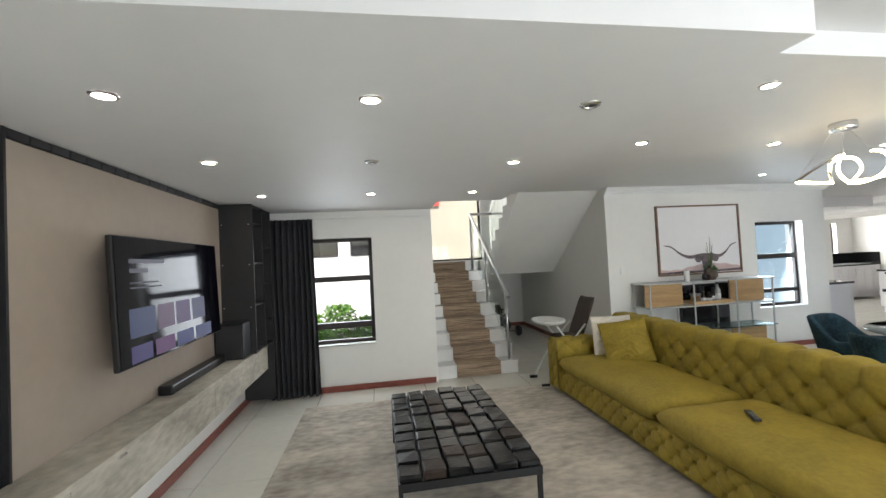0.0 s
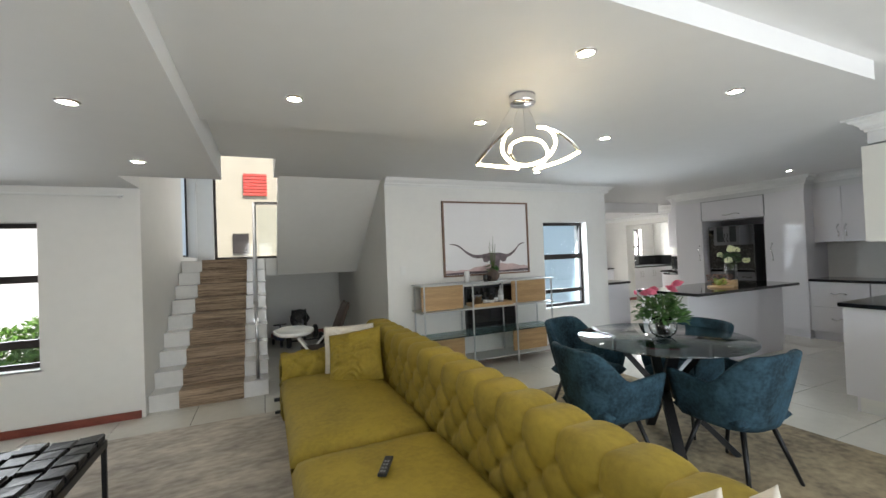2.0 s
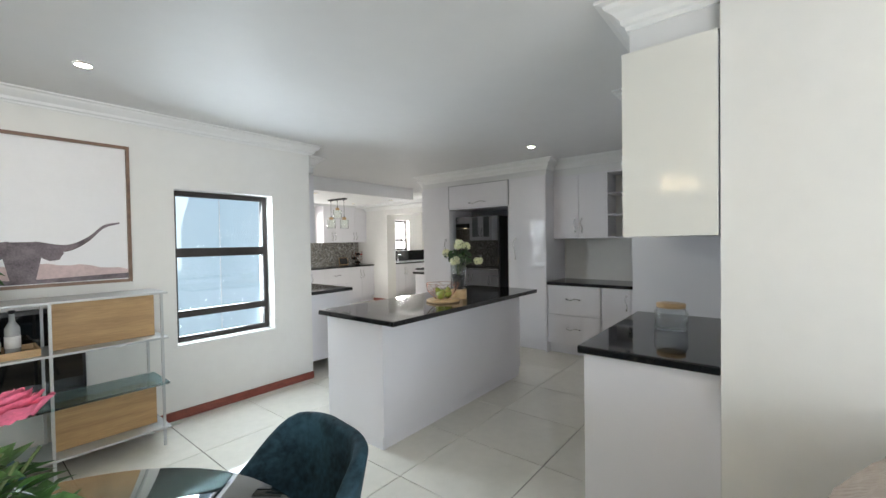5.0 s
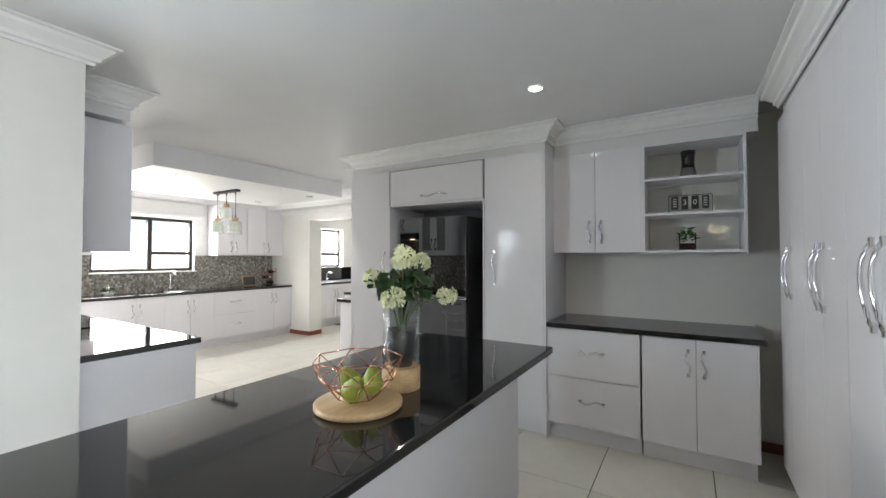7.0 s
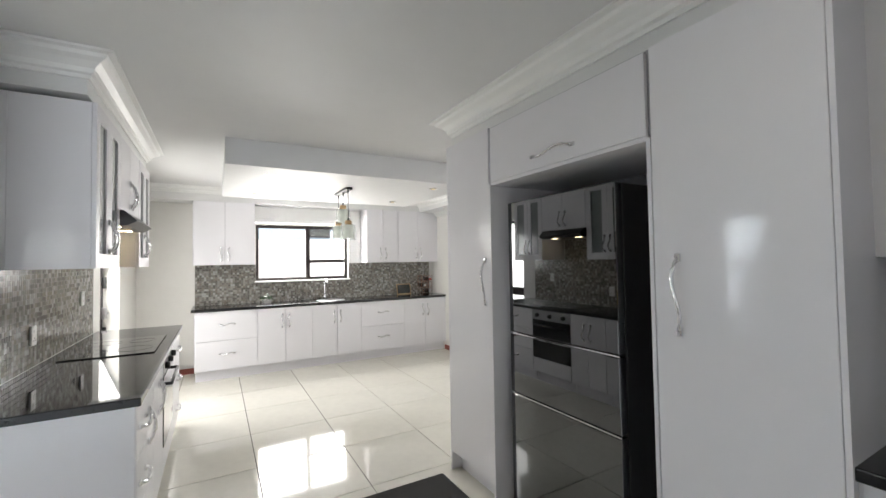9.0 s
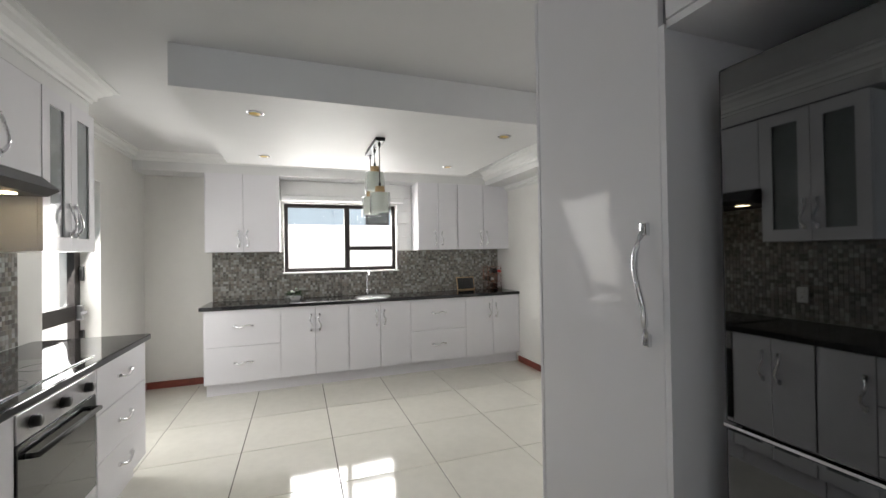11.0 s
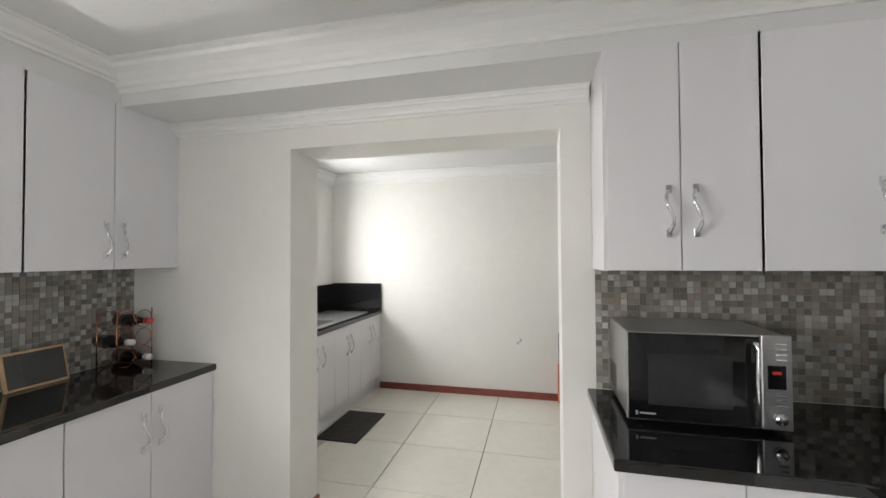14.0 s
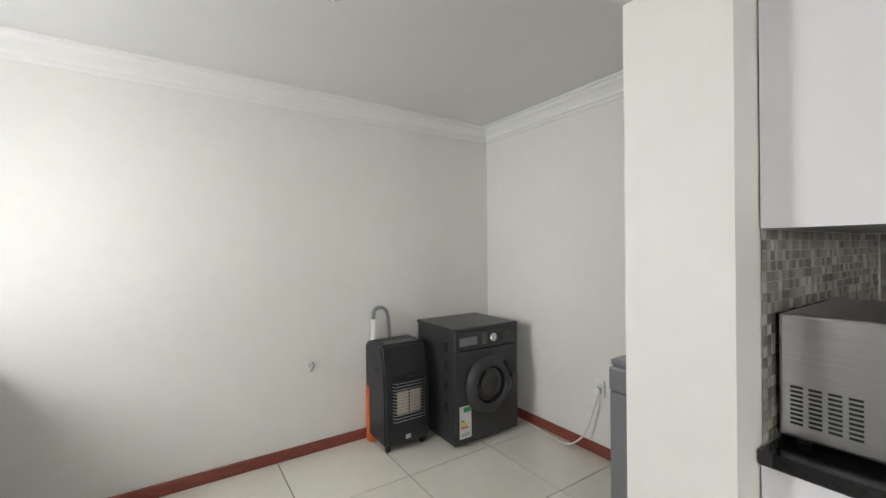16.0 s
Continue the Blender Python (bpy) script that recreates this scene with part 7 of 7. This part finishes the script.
for k, s in enumerate(("", "3", "0", "")):
    x = -0.10 + 0.066 * k
    b = bmesh.new()
    box(b, x - 0.023, x + 0.023, -0.006, 0.006, 0.03, 0.128, bevel=0.005)
    tg = part("tag", b, M["black"], cal)
    b = bmesh.new()
    tube(b, [(x - 0.012, 0, 0.12), (x - 0.012, 0, 0.155)], 0.002, 5)
    tube(b, [(x + 0.012, 0, 0.12), (x + 0.012, 0, 0.155)], 0.002, 5)
    part("ring", b, M["chrome"], cal)
    if s:
        cu = bpy.data.curves.new("number", "FONT")
        cu.body, cu.size, cu.align_x, cu.align_y, cu.extrude = s, 0.055, "CENTER", "CENTER", 0.0004
        cu.materials.append(M["label"])
        o = new("number", cu)
        o.parent = tg
        o.matrix_basis = pose(x, -0.0068, 0.08, 90, 0, 0)
    else:
        part("print", boxes(*[(x - 0.012, x + 0.012, -0.0072, -0.0062, 0.05 + 0.018 * j, 0.058 + 0.018 * j) for j in range(4)]), M["label"], tg)
ter = thing("terrarium", "small glass terrarium with a green plant", "plant", (10.2, 2.62, 1.4935))
part("soil", boxes((-0.05, 0.05, -0.05, 0.05, 0.001, 0.05)), M["slab_brown"], ter)
b = bmesh.new()
for x in (-0.052, 0.052):
    for y in (-0.052, 0.052):
        box(b, x - 0.003, x + 0.003, y - 0.003, y + 0.003, 0, 0.125)
for z in (0.0, 0.122):
    for q in (-0.052, 0.052):
        box(b, -0.049, 0.049, q - 0.003, q + 0.003, z, z + 0.003)
        box(b, q - 0.003, q + 0.003, -0.049, 0.049, z, z + 0.003)
part("frame", b, M["black_metal"], ter)
part("foliage", leaves(70, 0.06, 0.12, 0.04, 31, 0.05), M["leaf"], ter)

# ---------- scullery things ----------
tap((13.05, 9.60, 0.91), 0, 0.2, 0.16, "low chrome tap at the scullery sink")
ss = thing("scullery_sink", "stainless steel sink with two bowls and a drainer", "sink", (0, 0, 0))
part("rim", boxes((12.45, 14.0, 9.16, 9.66, 0.9105, 0.918), bevel=0.003), M["steel"], ss)
for x0, x1 in ((12.50, 12.88), (12.94, 13.32)):
    part("bowl", boxes((x0, x1, 9.21, 9.56, 0.9182, 0.9192), bevel=0.0004), M["graphite"], ss)
for k in range(7):
    part("drainer_rib", boxes((13.40, 13.94, 9.22 + 0.055 * k, 9.235 + 0.055 * k, 0.918, 0.922), bevel=0.001), M["steel"], ss)
solid("door_mat", boxes((12.82, 13.46, 8.74, 9.12, 0.001, 0.012), bevel=0.004), material("grey_mat", (0.045, 0.042, 0.038), 0.95, vary=0.2, scale=30, bump=0.4, bump_scale=200), "dark grey floor mat in front of the scullery sink", "mat", at=(0, 0, 0))

gh = thing("gas_heater", "black portable gas heater on castors", "heater", (13.85, 7.08, 0), -90)
b = bmesh.new()
prof = [(0.0, 0.05), (0.0, 0.40), (0.015, 0.55), (0.05, 0.72), (0.065, 0.75), (0.31, 0.75), (0.34, 0.72), (0.34, 0.05)]
lo = [b.verts.new((0.0, y, z)) for y, z in prof]
hi = [b.verts.new((0.36, y, z)) for y, z in prof]
b.faces.new(lo)
b.faces.new(hi[::-1])
for k in range(len(prof)):
    b.faces.new((lo[k], lo[(k + 1) % 8], hi[(k + 1) % 8], hi[k]))
bmesh.ops.recalc_face_normals(b, faces=b.faces[:])
bmesh.ops.bevel(b, geom=[e for e in b.edges if e.calc_face_angle(0) > 0.7], offset=0.018, segments=3, affect="EDGES")
M["heater_black"] = material("satin_black_steel", (0.016, 0.018, 0.022), 0.4, vary=0.1)
part("casing", b, M["heater_black"], gh)
part("panel_recess", boxes((0.06, 0.31, -0.006, 0.01, 0.22, 0.52), bevel=0.004), M["black"], gh)
for k in range(2):
    part("burner_plate", boxes((0.09 + 0.10 * k, 0.18 + 0.10 * k, -0.010, -0.0062, 0.27, 0.43), bevel=0.002), material("ceramic_burner", (0.42, 0.37, 0.30), 0.8, vary=0.1, scale=40), gh)
for k in range(13):
    t = bmesh.new()
    z = 0.23 + 0.022 * k
    tube(t, [(0.055, -0.004, z), (0.07, -0.03, z), (0.30, -0.03, z), (0.315, -0.004, z)], 0.0022, 5)
    part("guard_wire", t, M["steel"], gh)
for k in range(9):
    part("vent_slot", boxes((0.07 + 0.026 * k, 0.083 + 0.026 * k, 0.10, 0.17, 0.7495, 0.7515)), M["grey_enamel"], gh)
part("grip", boxes((-0.002, 0.004, 0.10, 0.16, 0.56, 0.59)), M["black_gloss"], gh)
part("badge", boxes((0.16, 0.20, -0.003, 0.001, 0.085, 0.115), bevel=0.001), M["shelf_metal"], gh)
for x in (0.04, 0.32):
    for y in (0.05, 0.30):
        part("castor", lathe([(0, -0.012), (0.024, -0.012), (0.026, 0), (0.024, 0.012), (0, 0.012)], 16), M["black"], gh).matrix_basis = pose(x, y, 0.026, 0, 90, 0)
gb = thing("gas_bottle", "orange gas bottle behind the heater", "gas bottle", (14.135, 6.95, 0))
gb.matrix_basis = pose(14.145, 7.035, 0)
part("cylinder", lathe([(0, 0), (0.05, 0), (0.055, 0.02), (0.055, 0.40), (0.03, 0.45), (0, 0.46)], 24), M["orange"], gb)
pp = thing("waste_pipe", "white waste pipe with a grey hose on the wall", "pipe", (14.165, 7.02, 0))
t = bmesh.new()
tube(t, [(0, 0, 0.50), (0, 0, 0.90)], 0.022, 14)
part("pipe", t, M["white"], pp)
t = bmesh.new()
tube(t, bend([(0, 0, 0.86), (0, -0.01, 0.96), (-0.01, -0.06, 0.985), (-0.01, -0.11, 0.94), (0.0, -0.13, 0.80), (0.0, -0.16, 0.55)], 6), 0.013, 10)
part("hose", t, M["grey_enamel"], pp)

wm = thing("washing_machine", "graphite front-loading washing machine in the corner", "washing machine", (13.64, 6.63, 0), -90)
part("body", boxes((0, 0.60, 0.02, 0.53, 0.015, 0.83), bevel=0.01), M["graphite"], wm)
part("top", boxes((-0.004, 0.604, 0.0, 0.54, 0.831, 0.855), bevel=0.006), M["graphite"], wm)
part("front", boxes((0.004, 0.596, 0.0, 0.0195, 0.03, 0.69), bevel=0.005), M["graphite"], wm)
part("control_panel", boxes((0.004, 0.596, -0.004, 0.0195, 0.695, 0.83), bevel=0.005), M["graphite"], wm)
part("detergent_drawer", boxes((0.03, 0.19, -0.009, -0.0045, 0.73, 0.79), bevel=0.003), M["grey_enamel"], wm)
part("display", boxes((0.43, 0.52, -0.006, -0.0045, 0.735, 0.795)), M["black_gloss"], wm)
part("knob", lathe([(0, 0), (0.034, 0), (0.03, 0.022), (0, 0.024)], 28), M["chrome"], wm).matrix_basis = pose(0.335, -0.004, 0.765, 90, 0, 0)
for k in range(5):
    part("marking", boxes((0.24, 0.285, -0.0052, -0.0045, 0.725 + 0.018 * k, 0.728 + 0.018 * k)), M["shelf_metal"], wm)
dr = part("door", lathe([(0.135, 0.03), (0.15, 0.045), (0.175, 0.045), (0.215, 0.02), (0.22, 0.0), (0.13, 0.0), (0.135, 0.03)], 48), M["graphite"], wm, "round porthole door")
dr.matrix_basis = pose(0.30, 0.0, 0.42, 90, 0, 0)
part("glass", lathe([(0, 0.018), (0.08, 0.022), (0.134, 0.03), (0.134, 0.026), (0, 0.010)], 40), M["black_gloss"], dr)
b = bmesh.new()
tube(b, [(0.20 * math.cos(a), 0.20 * math.sin(a), 0.045) for a in (0.1, 0.3, 0.5, 0.7, 0.9)], 0.012, 8)
part("door_catch", b, M["black"], dr)
lb = part("energy_label", boxes((0.03, 0.135, -0.0012, -0.0002, 0.07, 0.30)), M["label"], wm, "white energy label")
part("band", boxes((0.065, 0.13, -0.0018, -0.0013, 0.255, 0.29)), M["green_ink"], lb)
for k, c in enumerate(("green_ink", "yellow_ink", "yellow_ink", "red_ink")):
    part("band", boxes((0.04, 0.07 + 0.012 * k, -0.0018, -0.0013, 0.19 - 0.016 * k, 0.202 - 0.016 * k)), M[c], lb)
part("band", boxes((0.04, 0.12, -0.0018, -0.0013, 0.10, 0.104), (0.04, 0.12, -0.0018, -0.0013, 0.088, 0.092)), M["graphite"], lb)
for x in (0.05, 0.55):
    for y in (0.08, 0.48):
        part("foot", lathe([(0, 0), (0.02, 0), (0.016, 0.016), (0, 0.016)], 12), M["black"], wm).matrix_basis = pose(x, y, 0)
for z in (0.25, 0.40, 0.55, 0.68):
    part("side_rib", boxes((-0.0045, 0.001, 0.10, 0.14, z, z + 0.07), bevel=0.001), M["black"], wm)
m2 = thing("dishwasher", "silver-grey appliance against the scullery end wall", "washing machine", (12.56, 6.42, 0), 180)
part("body", boxes((0, 0.60, 0.02, 0.54, 0.0, 0.83), bevel=0.008), M["grey_enamel"], m2)
part("top", boxes((-0.005, 0.605, 0.0, 0.545, 0.831, 0.86), bevel=0.006), M["grey_enamel"], m2)
part("door", boxes((0.003, 0.597, -0.02, 0.0195, 0.08, 0.70), bevel=0.006), M["grey_enamel"], m2)
part("control_panel", boxes((0.003, 0.597, -0.03, 0.0195, 0.705, 0.83), bevel=0.012), M["grey_enamel"], m2)
socket((13.02, 5.856, 0.465), 180, "white power socket with a plug on the scullery wall")
cb2 = thing("power_cable", "white power cable hanging to the floor", "cable", (0, 0, 0))
t = bmesh.new()
tube(t, bend([(13.02, 5.885, 0.45), (13.04, 5.90, 0.34), (13.10, 5.93, 0.14), (13.22, 5.95, 0.03), (13.4, 5.93, 0.012), (13.66, 5.90, 0.012)], 8), 0.006, 8)
part("cord", t, M["white"], cb2)
part("plug", boxes((13.0, 13.04, 5.870, 5.90, 0.43, 0.475), bevel=0.006), M["white"], cb2)
wt = thing("wall_tap", "small chrome wall tap low on the wall", "tap", (14.205, 7.48, 0.625))
t = bmesh.new()
tube(t, [(0, 0, 0), (-0.06, 0, 0)], 0.012, 10)
tube(t, [(-0.05, 0, 0.0), (-0.085, 0.02, -0.02)], 0.012, 10)
part("body", t, M["steel"], wt)
part("flange", lathe([(0, 0), (0.02, 0), (0.02, 0.006), (0, 0.006)], 16), M["chrome"], wt).matrix_basis = pose(0, 0, 0, 0, -90, 0)


# ---------- floor tiles ----------
PX, PY, X0, Y0T = 0.643, 0.66, 8.61, 7.77
TILE = mesh_of("floor_tile", boxes((0.003, PX - 0.003, 0.003, PY - 0.003, -0.009, 0.0), bevel=0.0012), M["tile"])
LAID = set()
floor_ob = bpy.data.objects["floor"]


def lay(x0, x1, y0, y1, ox=0.0, oy=0.0):
    i0, i1 = math.floor((x0 - X0 - ox) / PX), math.ceil((x1 - X0 - ox) / PX)
    j0, j1 = math.floor((y0 - Y0T - oy) / PY), math.ceil((y1 - Y0T - oy) / PY)
    for i in range(i0, i1):
        for j in range(j0, j1):
            if (i, j, ox) in LAID:
                continue
            LAID.add((i, j, ox))
            shared("floor_tile", TILE, floor_ob, pose(X0 + ox + i * PX, Y0T + oy + j * PY, 0))


lay(-1.25, 7.45, -2.9, 5.3)
lay(1.2, 3.6, 5.3, 8.9)
lay(7.3, 11.73, 5.25, 9.6)
lay(7.3, 10.4, 1.6, 5.3)
lay(12.28, 14.2, 5.85, 9.5, 0.449, -0.06)
CUT = mesh_of("floor_tile_cut", boxes((0.002, 0.447, 0.002, PY - 0.002, -0.009, 0.0), bevel=0.0012), M["tile"])
for j in range(-3, 3):
    shared("floor_tile", CUT, floor_ob, pose(11.826, Y0T - 0.06 + j * PY, 0))
